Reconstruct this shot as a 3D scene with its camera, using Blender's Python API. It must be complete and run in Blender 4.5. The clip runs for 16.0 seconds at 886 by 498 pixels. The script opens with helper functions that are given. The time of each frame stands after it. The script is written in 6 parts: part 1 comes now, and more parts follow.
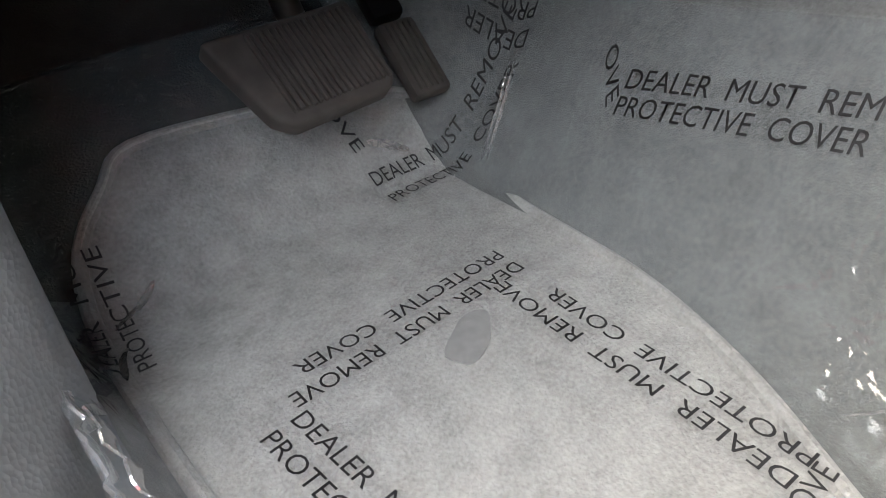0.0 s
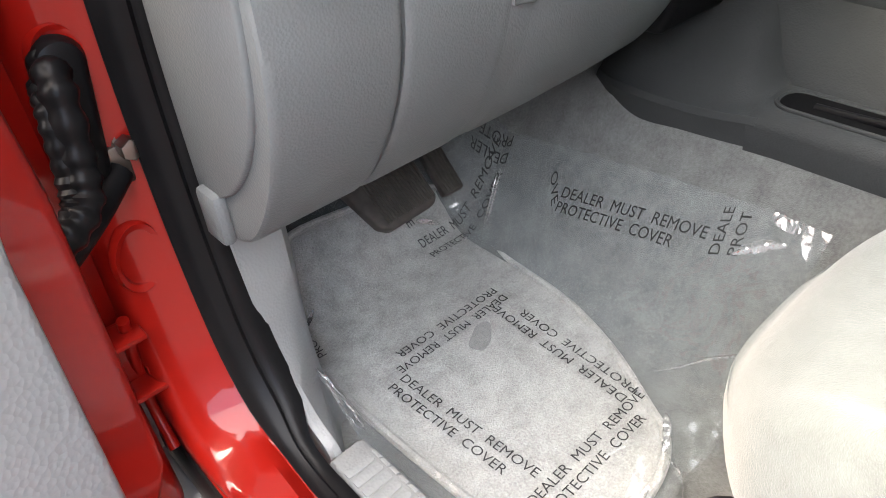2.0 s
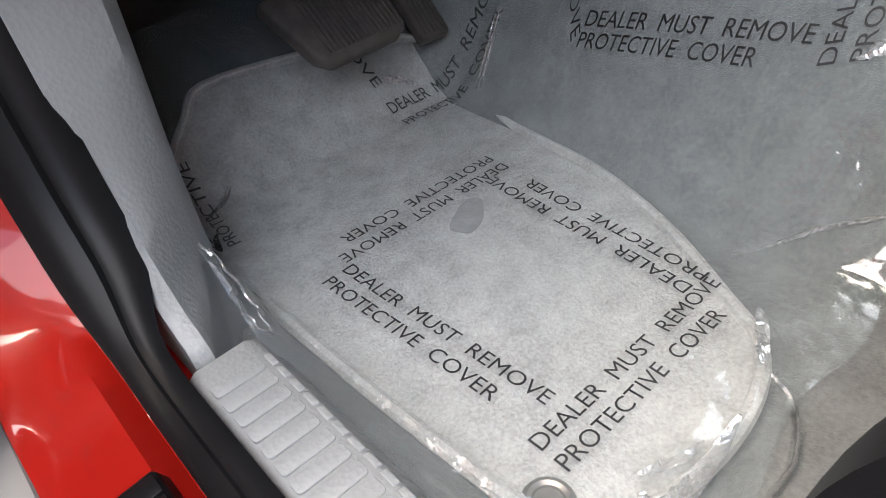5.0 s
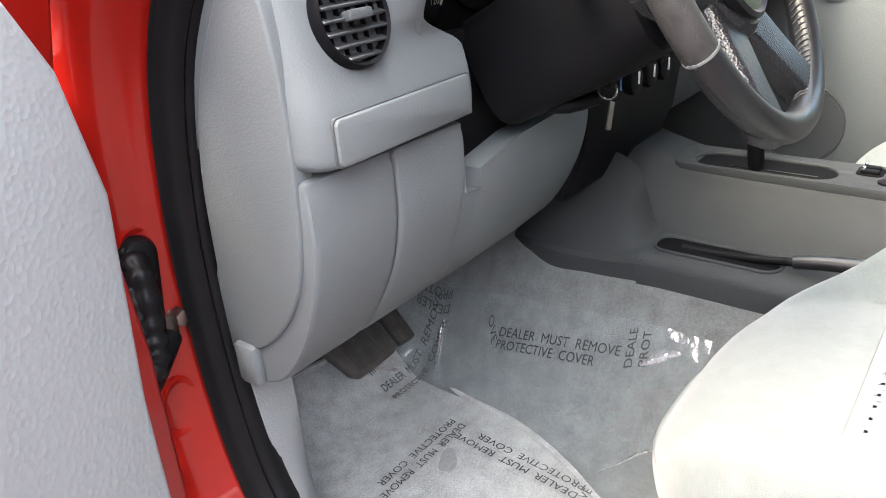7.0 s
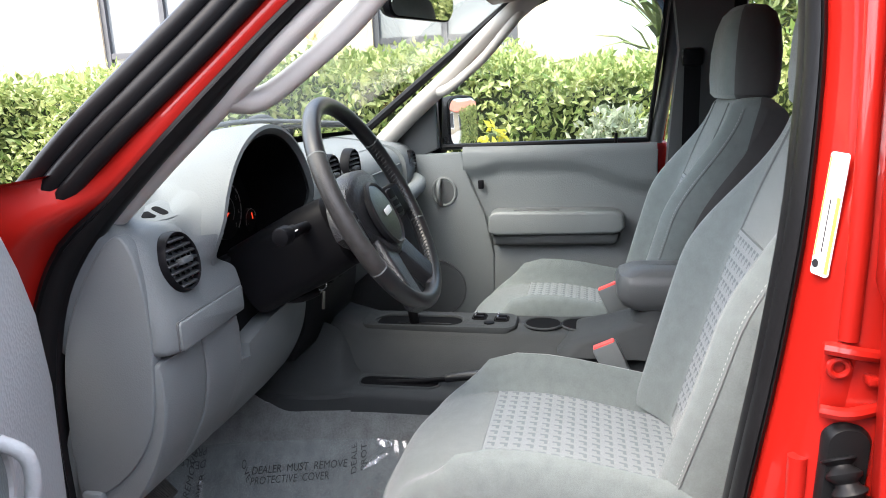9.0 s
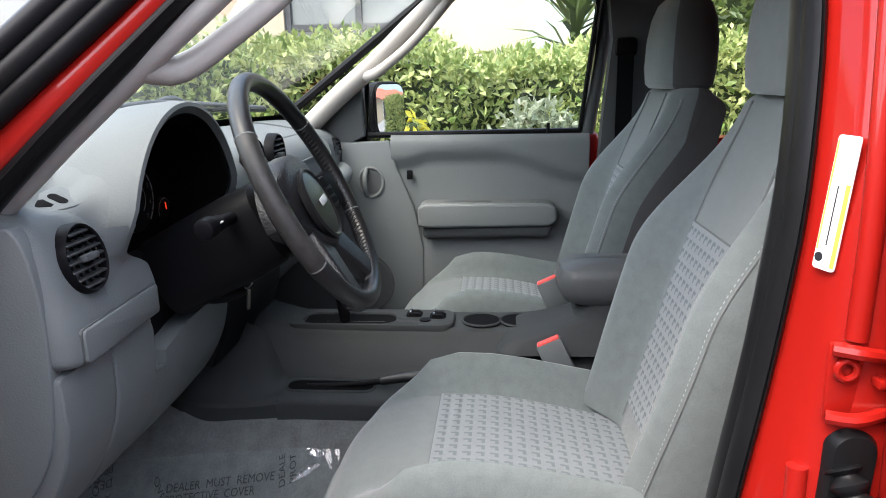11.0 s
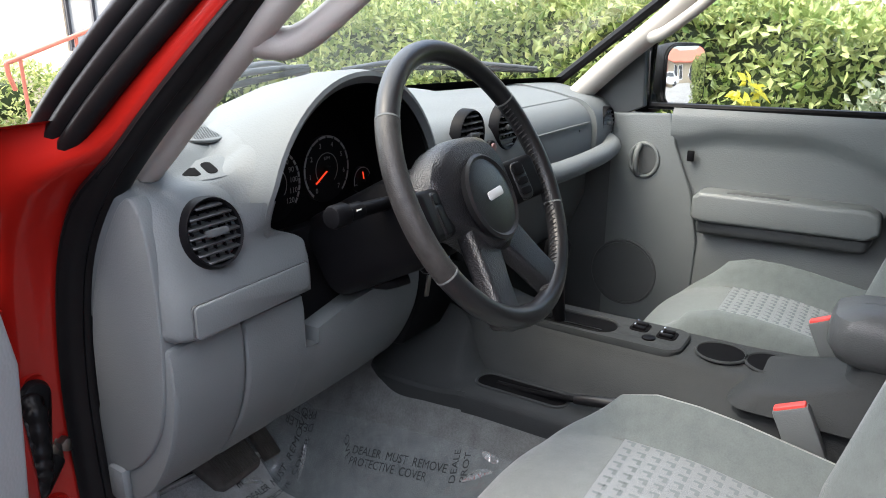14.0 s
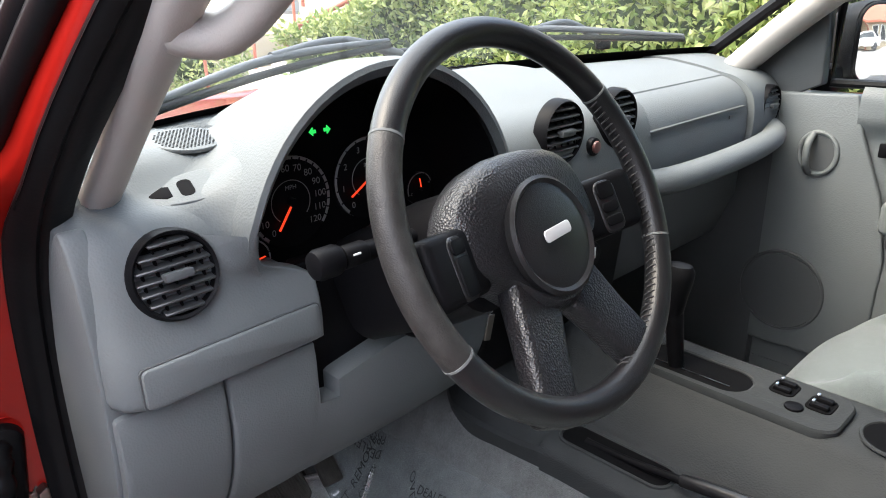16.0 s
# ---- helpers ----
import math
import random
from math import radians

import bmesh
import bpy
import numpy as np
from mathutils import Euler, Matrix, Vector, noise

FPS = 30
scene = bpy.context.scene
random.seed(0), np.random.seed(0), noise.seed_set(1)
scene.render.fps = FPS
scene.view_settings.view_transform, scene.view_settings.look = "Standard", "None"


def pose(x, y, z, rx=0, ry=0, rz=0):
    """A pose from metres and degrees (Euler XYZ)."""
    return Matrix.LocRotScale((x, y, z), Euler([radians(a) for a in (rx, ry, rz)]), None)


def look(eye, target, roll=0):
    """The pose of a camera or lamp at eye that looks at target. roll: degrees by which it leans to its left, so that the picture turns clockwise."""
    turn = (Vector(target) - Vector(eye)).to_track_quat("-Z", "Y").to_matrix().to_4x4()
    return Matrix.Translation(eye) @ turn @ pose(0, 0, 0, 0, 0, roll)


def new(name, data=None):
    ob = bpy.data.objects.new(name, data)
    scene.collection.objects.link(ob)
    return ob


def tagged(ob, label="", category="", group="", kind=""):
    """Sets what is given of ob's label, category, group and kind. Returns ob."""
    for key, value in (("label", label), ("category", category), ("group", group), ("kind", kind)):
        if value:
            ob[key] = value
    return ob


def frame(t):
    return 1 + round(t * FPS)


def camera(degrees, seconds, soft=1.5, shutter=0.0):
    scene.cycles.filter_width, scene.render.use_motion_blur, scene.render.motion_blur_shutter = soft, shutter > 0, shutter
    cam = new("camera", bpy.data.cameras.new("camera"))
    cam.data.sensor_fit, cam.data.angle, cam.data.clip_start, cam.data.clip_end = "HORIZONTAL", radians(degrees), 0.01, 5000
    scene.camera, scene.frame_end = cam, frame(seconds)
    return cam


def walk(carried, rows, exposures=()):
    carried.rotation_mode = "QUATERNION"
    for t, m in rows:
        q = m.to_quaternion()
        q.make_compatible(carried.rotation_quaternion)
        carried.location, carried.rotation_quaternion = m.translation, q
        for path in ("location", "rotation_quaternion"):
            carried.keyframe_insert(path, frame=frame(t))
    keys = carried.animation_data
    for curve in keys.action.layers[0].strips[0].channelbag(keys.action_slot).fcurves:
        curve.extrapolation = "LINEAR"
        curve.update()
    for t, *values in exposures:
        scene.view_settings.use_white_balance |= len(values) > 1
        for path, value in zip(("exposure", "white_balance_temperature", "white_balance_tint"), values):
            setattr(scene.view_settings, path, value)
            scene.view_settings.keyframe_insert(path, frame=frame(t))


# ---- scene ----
cam = camera(64.3, 16.0, soft=1.0)
PATH = [
    (0, (-0.657, -0.144, 0.787), (0.374, 1.126, -0.365), -3.9),
    (0.5, (-0.691, -0.193, 0.857), (0.309, 1.06, -0.339), -4.5),
    (1, (-0.763, -0.226, 0.98), (0.276, 0.956, -0.255), -3.3),
    (1.5, (-0.814, -0.294, 1.088), (0.189, 0.922, -0.143), -3.7),
    (2, (-0.89, -0.363, 1.133), (0.136, 0.844, -0.088), -4.3),
    (2.5, (-0.949, -0.397, 1.028), (0.12, 0.819, -0.145), -5.0),
    (3, (-0.888, -0.373, 0.895), (0.083, 0.814, -0.389), -7.0),
    (3.2, (-0.864, -0.36, 0.865), (0.078, 0.829, -0.438), -7.9),
    (5.3, (-0.759, -0.271, 0.84), (0.212, 0.98, -0.382), -6.5),
    (5.5, (-0.78, -0.277, 0.853), (0.223, 0.965, -0.351), -5.5),
    (6, (-0.873, -0.336, 0.977), (0.161, 0.888, -0.22), -6.1),
    (6.5, (-1.002, -0.406, 1.122), (0.243, 0.806, 0.131), -4.9),
    (7, (-1.062, -0.44, 1.217), (0.327, 0.729, 0.377), -4.5),
    (7.5, (-1.176, -0.513, 1.263), (0.364, 0.577, 0.599), -2.8),
    (8, (-1.315, -0.591, 1.31), (0.33, 0.402, 0.756), -5.4),
    (8.5, (-1.397, -0.582, 1.344), (0.39, 0.161, 0.837), -4.6),
    (9, (-1.496, -0.558, 1.371), (0.412, -0.153, 0.93), -2.4),
    (9.5, (-1.53, -0.526, 1.408), (0.407, -0.285, 0.974), -0.2),
    (9.7, (-1.515, -0.508, 1.402), (0.426, -0.294, 0.968), -0.3),
    (11.8, (-1.346, -0.492, 1.336), (0.591, -0.338, 0.862), -1.0),
    (12, (-1.325, -0.521, 1.335), (0.599, -0.292, 0.843), -0.1),
    (12.5, (-1.285, -0.596, 1.343), (0.602, -0.206, 0.805), 1.7),
    (13, (-1.25, -0.654, 1.363), (0.553, 0.019, 0.818), 2.3),
    (13.5, (-1.223, -0.665, 1.365), (0.501, 0.187, 0.815), 0.6),
    (14, (-1.157, -0.654, 1.38), (0.453, 0.373, 0.786), 0.2),
    (14.5, (-1.056, -0.615, 1.388), (0.444, 0.487, 0.657), 0.2),
    (15, (-0.984, -0.575, 1.382), (0.477, 0.549, 0.605), -0.3),
    (15.5, (-0.912, -0.58, 1.387), (0.461, 0.659, 0.626), -0.7),
    (16, (-0.867, -0.606, 1.395), (0.425, 0.753, 0.697), -1.4),
]
EXPOSURES = [(0.0, 3.85, 7500, 10), (1.0, 3.9, 7400, 10), (2.0, 4.05, 7400, 10), (2.5, 3.9, 7200, 10), (3.0, 3.6, 7000, 10), (5.5, 3.72, 7100, 10), (6.5, 4.15, 7100, 10), (7.5, 4.05, 7000, 10), (8.5, 3.4, 6700, 10), (9.5, 2.8, 6400, 10), (12.0, 2.55, 6450, 10), (14.0, 2.9, 6600, 10), (16.0, 3.15, 6700, 10)]
walk(cam, [(t, look(eye, target, roll)) for t, eye, target, roll in PATH], EXPOSURES)

# ---- light: a bright, hazy day ----
world = bpy.data.worlds.new("sky")
scene.world = world
world.use_nodes = True
wn = world.node_tree
sky = wn.nodes.new("ShaderNodeTexSky")
sky.sky_type, sky.sun_disc = "NISHITA", False
SUN_ELEV, SUN_ROT = radians(60), radians(308)
sky.sun_elevation, sky.sun_rotation = SUN_ELEV, SUN_ROT
sky.dust_density, sky.air_density = 4.0, 1.0
wn.links.new(sky.outputs[0], wn.nodes["Background"].inputs[0])
wn.nodes["Background"].inputs[1].default_value = 0.15
sun = new("sun", bpy.data.lights.new("sun", "SUN"))
sun.data.energy, sun.data.angle, sun.data.color = 1.35, radians(140), (1.0, 0.96, 0.9)
sun.matrix_world = look((0, 0, 0), (-math.sin(SUN_ROT) * math.cos(SUN_ELEV), -math.cos(SUN_ROT) * math.cos(SUN_ELEV), -math.sin(SUN_ELEV)))


# ---- materials ----
def mat(name, colour, rough=0.5, metal=0.0, vary=0.12, scale=30.0, bump=0.0, bscale=400.0, coat=0.0, spec=0.5, detail=4.0, voronoi=False, sheen=0.0, objvary=0.0):
    m = bpy.data.materials.new(name)
    m.use_nodes = True
    nt = m.node_tree
    b = nt.nodes["Principled BSDF"]
    b.inputs["Roughness"].default_value = rough
    b.inputs["Metallic"].default_value = metal
    b.inputs["Coat Weight"].default_value = coat
    b.inputs["Coat Roughness"].default_value = 0.05
    b.inputs["Specular IOR Level"].default_value = spec
    b.inputs["Sheen Weight"].default_value = sheen
    tc = nt.nodes.new("ShaderNodeTexCoord")
    n1 = nt.nodes.new("ShaderNodeTexNoise")
    n1.inputs["Scale"].default_value, n1.inputs["Detail"].default_value = scale, detail
    nt.links.new(tc.outputs["Object"], n1.inputs["Vector"])
    n2 = nt.nodes.new("ShaderNodeTexNoise")
    n2.inputs["Scale"].default_value, n2.inputs["Detail"].default_value = scale * 0.12, 3
    nt.links.new(tc.outputs["Object"], n2.inputs["Vector"])
    add = nt.nodes.new("ShaderNodeMath")
    add.operation = "ADD"
    nt.links.new(n1.outputs["Fac"], add.inputs[0])
    nt.links.new(n2.outputs["Fac"], add.inputs[1])
    last = add.outputs[0]
    if objvary:
        oi = nt.nodes.new("ShaderNodeObjectInfo")
        ma = nt.nodes.new("ShaderNodeMath")
        ma.operation, ma.inputs[1].default_value = "MULTIPLY_ADD", objvary
        nt.links.new(oi.outputs["Random"], ma.inputs[0])
        nt.links.new(last, ma.inputs[2])
        last = ma.outputs[0]
    mr = nt.nodes.new("ShaderNodeMapRange")
    mr.inputs["From Min"].default_value, mr.inputs["From Max"].default_value = 0.6, 1.4 + objvary
    mr.inputs["To Min"].default_value, mr.inputs["To Max"].default_value = 1 - vary, 1 + vary
    nt.links.new(last, mr.inputs["Value"])
    mul = nt.nodes.new("ShaderNodeVectorMath")
    mul.operation = "SCALE"
    mul.inputs[0].default_value = colour
    nt.links.new(mr.outputs[0], mul.inputs["Scale"])
    nt.links.new(mul.outputs[0], b.inputs["Base Color"])
    if bump:
        if voronoi:
            bt = nt.nodes.new("ShaderNodeTexVoronoi")
            out = bt.outputs["Distance"]
        else:
            bt = nt.nodes.new("ShaderNodeTexNoise")
            bt.inputs["Detail"].default_value = 3
            out = bt.outputs["Fac"]
        bt.inputs["Scale"].default_value = bscale
        nt.links.new(tc.outputs["Object"], bt.inputs["Vector"])
        bp = nt.nodes.new("ShaderNodeBump")
        bp.inputs["Strength"].default_value, bp.inputs["Distance"].default_value = min(1.0, bump), 0.0015
        nt.links.new(out, bp.inputs["Height"])
        nt.links.new(bp.outputs[0], b.inputs["Normal"])
    return m


def clear(name, tint, gloss, rough=0.02, bump=0.0, bscale=40.0, veil=0.0, veil_colour=(0.6, 0.65, 0.66)):
    """A thin clear sheet: see-through, with a surface gloss and a faint milky veil."""
    m = bpy.data.materials.new(name)
    m.use_nodes = True
    nt = m.node_tree
    nt.nodes.remove(nt.nodes["Principled BSDF"])
    out = nt.nodes["Material Output"]
    tr = nt.nodes.new("ShaderNodeBsdfTransparent")
    tr.inputs[0].default_value = (*tint, 1)
    gl = nt.nodes.new("ShaderNodeBsdfGlossy")
    gl.inputs["Roughness"].default_value = rough
    fr = nt.nodes.new("ShaderNodeLayerWeight")
    pw = nt.nodes.new("ShaderNodeMath")
    pw.operation, pw.inputs[1].default_value = "POWER", 5.0
    nt.links.new(fr.outputs["Facing"], pw.inputs[0])
    ma = nt.nodes.new("ShaderNodeMath")
    ma.operation, ma.inputs[1].default_value, ma.inputs[2].default_value = "MULTIPLY_ADD", 0.9 * gloss, 0.04 * gloss
    nt.links.new(pw.outputs[0], ma.inputs[0])
    base = tr.outputs[0]
    if veil:
        df = nt.nodes.new("ShaderNodeBsdfDiffuse")
        df.inputs[0].default_value = (*veil_colour, 1)
        mv = nt.nodes.new("ShaderNodeMixShader")
        mv.inputs[0].default_value = veil
        nt.links.new(tr.outputs[0], mv.inputs[1])
        nt.links.new(df.outputs[0], mv.inputs[2])
        base = mv.outputs[0]
    mx = nt.nodes.new("ShaderNodeMixShader")
    nt.links.new(ma.outputs[0], mx.inputs[0])
    nt.links.new(base, mx.inputs[1])
    nt.links.new(gl.outputs[0], mx.inputs[2])
    nt.links.new(mx.outputs[0], out.inputs[0])
    if bump:
        tc = nt.nodes.new("ShaderNodeTexCoord")
        n = nt.nodes.new("ShaderNodeTexNoise")
        n.inputs["Scale"].default_value, n.inputs["Detail"].default_value, n.inputs["Distortion"].default_value = bscale, 2, 1.5
        nt.links.new(tc.outputs["Object"], n.inputs["Vector"])
        bp = nt.nodes.new("ShaderNodeBump")
        bp.inputs["Strength"].default_value, bp.inputs["Distance"].default_value = bump, 0.01
        nt.links.new(n.outputs["Fac"], bp.inputs["Height"])
        nt.links.new(bp.outputs[0], gl.inputs["Normal"])
        nt.links.new(bp.outputs[0], fr.inputs["Normal"])
    return m


def emit(name, colour, strength):
    m = bpy.data.materials.new(name)
    m.use_nodes = True
    b = m.node_tree.nodes["Principled BSDF"]
    b.inputs["Base Color"].default_value = (*[c * 0.3 for c in colour], 1)
    b.inputs["Emission Color"].default_value = (*colour, 1)
    b.inputs["Emission Strength"].default_value = strength
    return m


GREY = mat("grey moulded plastic", (0.118, 0.128, 0.130), 0.5, vary=0.06, scale=12, bump=0.22, bscale=420, voronoi=True, spec=0.15)
GREY_DARK = mat("darker grey plastic", (0.070, 0.074, 0.076), 0.42, vary=0.06, scale=12, bump=0.15, bscale=420, voronoi=True, spec=0.35)
CONSOLE = mat("charcoal console plastic", (0.038, 0.041, 0.0425), 0.5, vary=0.1, scale=14, bump=0.25, bscale=420, voronoi=True, spec=0.05)
# Lighter copy of the door card grey; daylight on the open door is painted in.
DOORCARD_LIT = mat("door card plastic with painted daylight", (0.25, 0.26, 0.262), 0.5, vary=0.05, scale=10, bump=0.3, bscale=200, voronoi=True)
DOORCARD = mat("door card plastic", (0.125, 0.137, 0.138), 0.5, vary=0.05, scale=10, bump=0.25, bscale=300, voronoi=True)
LIGHT_TRIM = mat("pale grey trim", (0.37, 0.345, 0.315), 0.55, vary=0.05, scale=10, bump=0.15, bscale=500)
SILL_GREY = mat("pale sill plastic", (0.21, 0.218, 0.22), 0.5, vary=0.06, scale=14, bump=0.25, bscale=300, voronoi=True)
BLACK = mat("black plastic", (0.005, 0.005, 0.0058), 0.45, vary=0.2, scale=20, bump=0.1, bscale=500, spec=0.07)
MATT_BLACK = mat("matt black plastic", (0.004, 0.004, 0.0045), 0.8, vary=0.2, scale=20, spec=0.06)
SLAT = mat("vent slat plastic", (0.03, 0.031, 0.033), 0.32, vary=0.1, scale=20)
RUBBER = mat("black rubber", (0.007, 0.007, 0.0075), 0.36, vary=0.25, scale=25, bump=0.1, bscale=200, spec=0.12)
LEATHER = mat("black leather", (0.010, 0.010, 0.011), 0.33, vary=0.3, scale=18, bump=0.2, bscale=700, spec=0.38)
LEATHER_WORN = mat("worn leather", (0.026, 0.025, 0.024), 0.42, vary=0.5, scale=90, bump=0.35, bscale=700, spec=0.3)
GRAINED = mat("coarse grained vinyl", (0.010, 0.010, 0.0115), 0.34, vary=0.2, scale=20, bump=0.5, bscale=420, voronoi=True, spec=0.5)
PEDAL = mat("dusty pedal rubber", (0.048, 0.043, 0.039), 0.8, vary=0.45, scale=60)
FABRIC = mat("grey seat cloth", (0.100, 0.117, 0.116), 0.9, vary=0.16, scale=420, bump=0.5, bscale=900, sheen=0.3)
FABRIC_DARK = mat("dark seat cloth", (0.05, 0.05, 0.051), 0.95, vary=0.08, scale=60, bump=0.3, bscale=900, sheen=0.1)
CLOTH_BLUE = mat("blue grey woven insert", (0.150, 0.170, 0.178), 0.9, vary=0.08, scale=80, bump=0.4, bscale=700, sheen=0.3)
CLOTH_MARK = mat("woven mark", (0.132, 0.151, 0.159), 0.9, vary=0.08, scale=80)
SEAM = mat("seam thread", (0.11, 0.118, 0.118), 0.9)
STITCH_DARK = mat("dark thread", (0.03, 0.03, 0.031), 0.8)
STITCH = mat("pale stitching", (0.24, 0.25, 0.25), 0.9)
CARPET = mat("grey carpet", (0.12, 0.127, 0.126), 1.0, vary=0.32, scale=260, bump=0.8, bscale=700, sheen=0.3)
MAT_CARPET = mat("pale grey mat pile", (0.36, 0.35, 0.335), 1.0, vary=0.32, scale=330, bump=1.0, bscale=420, sheen=0.2)
# Near-black copy of the carpet; the shade under the dashboard is in its colour.
SHADED_CARPET = mat("carpet with painted shade", (0.03, 0.029, 0.028), 1.0, vary=0.5, scale=30, bump=0.8, bscale=500)
RED = mat("red body paint", (0.265, 0.008, 0.005), 0.35, metal=0.0, vary=0.05, scale=8, coat=0.45, spec=0.12)
CLAD = mat("grey painted cladding", (0.17, 0.175, 0.18), 0.38, metal=0.3, vary=0.05, scale=20)
STEEL = mat("dull steel", (0.22, 0.2, 0.18), 0.4, metal=1.0, vary=0.2, scale=60)
CHROME = mat("bright metal", (0.75, 0.75, 0.76), 0.15, metal=1.0, vary=0.03)
INK = mat("black ink", (0.01, 0.01, 0.012), 0.5)
DIAL = mat("dim dial print", (0.22, 0.22, 0.215), 0.6, vary=0.03)
WHITE = mat("white print", (0.75, 0.75, 0.73), 0.6, vary=0.03)
YELLOW = mat("yellow print", (0.75, 0.5, 0.05), 0.6, vary=0.03)
RED_MARK = mat("red button", (0.65, 0.06, 0.05), 0.4)
GLASS = clear("window glass", (0.93, 0.96, 0.95), 1.0)
WINDSCREEN = clear("tinted windscreen glass", (0.78, 0.82, 0.80), 1.0)
FILM = clear("clear film", (0.93, 0.95, 0.96), 1.6, 0.05, bump=0.38, bscale=14.0, veil=0.11, veil_colour=(0.6, 0.66, 0.67))
# White veil and raised gloss paint the sky's highlights onto the folds.
FOLD_SHINE = clear("film fold with painted shine", (0.85, 0.88, 0.89), 12.0, 0.08, bump=0.25, bscale=50.0, veil=0.3, veil_colour=(0.9, 0.93, 0.94))
SILVER = mat("silver badge", (0.62, 0.62, 0.63), 0.45, metal=0.4, vary=0.03)
WORN = mat("worn mat backing", (0.25, 0.245, 0.24), 0.9, vary=0.25, scale=120)
MIRROR = mat("mirror glass", (0.48, 0.49, 0.5), 0.02, metal=1.0, vary=0.0)


# ---- mesh helpers ----
def part(name, bm, material, parent=None, label="", smooth=True):
    me = bpy.data.meshes.new(name)
    bmesh.ops.recalc_face_normals(bm, faces=bm.faces)
    bm.to_mesh(me)
    bm.free()
    me.materials.append(material)
    if smooth:
        me.polygons.foreach_set("use_smooth", [True] * len(me.polygons))
        me.set_sharp_from_angle(angle=radians(38))
    ob = new(name, me)
    if parent:
        ob.parent = parent
    if label:
        ob["label"] = label
    return ob


def thing(name, label, category, group="", kind="", at=(0, 0, 0)):
    ob = new(name)
    ob.location = at
    return tagged(ob, label, category, group, kind)


def box(size, at=(0, 0, 0), bevel=0.0, seg=2, rot=None):
    bm = bmesh.new()
    bmesh.ops.create_cube(bm, size=1, matrix=Matrix.Diagonal((*size, 1)))
    if bevel:
        bmesh.ops.bevel(bm, geom=bm.edges[:], offset=bevel, segments=seg, profile=0.5, affect="EDGES")
    if rot:
        bmesh.ops.transform(bm, matrix=pose(0, 0, 0, *rot), verts=bm.verts)
    bmesh.ops.translate(bm, vec=at, verts=bm.verts)
    return bm


def span(x0, x1, y0, y1, z0, z1, bevel=0.0, seg=2):
    return box((x1 - x0, y1 - y0, z1 - z0), ((x0 + x1) / 2, (y0 + y1) / 2, (z0 + z1) / 2), bevel, seg)


def join(*bms):
    out = bms[0]
    for b in bms[1:]:
        me = bpy.data.meshes.new("tmp")
        b.to_mesh(me)
        b.free()
        out.from_mesh(me)
        bpy.data.meshes.remove(me)
    return out


def move(bm, m):
    bmesh.ops.transform(bm, matrix=m, verts=bm.verts)
    return bm


def cyl(r, h, at=(0, 0, 0), axis="z", seg=24, r2=None, bevel=0.0):
    bm = bmesh.new()
    bmesh.ops.create_cone(bm, cap_ends=True, segments=seg, radius1=r, radius2=r if r2 is None else r2, depth=h)
    if bevel:
        es = [e for e in bm.edges if any(len(f.verts) > 4 for f in e.link_faces)]
        bmesh.ops.bevel(bm, geom=es, offset=bevel, segments=2, profile=0.5, affect="EDGES")
    turn = {"z": (0, 0, 0), "x": (0, 90, 0), "y": (90, 0, 0)}[axis]
    return move(bm, pose(*at) @ pose(0, 0, 0, *turn))


def loft(rings, closed=True, caps=True):
    """Skin a row of rings of equal length."""
    bm = bmesh.new()
    vs = [[bm.verts.new(p) for p in ring] for ring in rings]
    n = len(rings[0])
    for a, b in zip(vs, vs[1:]):
        for i in range(n if closed else n - 1):
            j = (i + 1) % n
            bm.faces.new((a[i], a[j], b[j], b[i]))
    if caps and closed:
        bm.faces.new(vs[0][::-1])
        bm.faces.new(vs[-1])
    return bm


def spline(pts, n):
    """A smooth line through a few points."""
    pts = [Vector(p) for p in pts]
    out = []
    m = len(pts) - 1
    for k in range(n):
        s = k / (n - 1) * m
        i = min(int(s), m - 1)
        u = s - i
        p0, p1, p2, p3 = pts[max(i - 1, 0)], pts[i], pts[i + 1], pts[min(i + 2, m)]
        out.append(0.5 * ((2 * p1) + (p2 - p0) * u + (2 * p0 - 5 * p1 + 4 * p2 - p3) * u * u + (3 * p1 - p0 - 3 * p2 + p3) * u ** 3))
    return out


def tube(pts, r, seg=12, n=0, flat=1.0, closed=False, caps=True):
    """A round bar along a line; r may be a function of 0..1."""
    pts = spline(pts, n) if n else [Vector(p) for p in pts]
    rings = []
    up = Vector((0, 0, 1))
    m = len(pts)
    for i, p in enumerate(pts):
        if closed:
            d = pts[(i + 1) % m] - pts[i - 1]
        else:
            d = pts[min(i + 1, m - 1)] - pts[max(i - 1, 0)]
        d.normalize()
        if abs(d.dot(up)) > 0.95:
            up = Vector((1, 0, 0))
        a = d.cross(up).normalized()
        b = a.cross(d).normalized()
        up = b
        rr = r(i / max(1, m - 1)) if callable(r) else r
        rings.append([p + rr * (math.cos(t) * a + flat * math.sin(t) * b) for t in [2 * math.pi * k / seg for k in range(seg)]])
    if closed:
        rings.append(rings[0])
        bm = loft(rings, True, False)
        bmesh.ops.remove_doubles(bm, verts=bm.verts, dist=1e-5)
        return bm
    return loft(rings, True, caps)


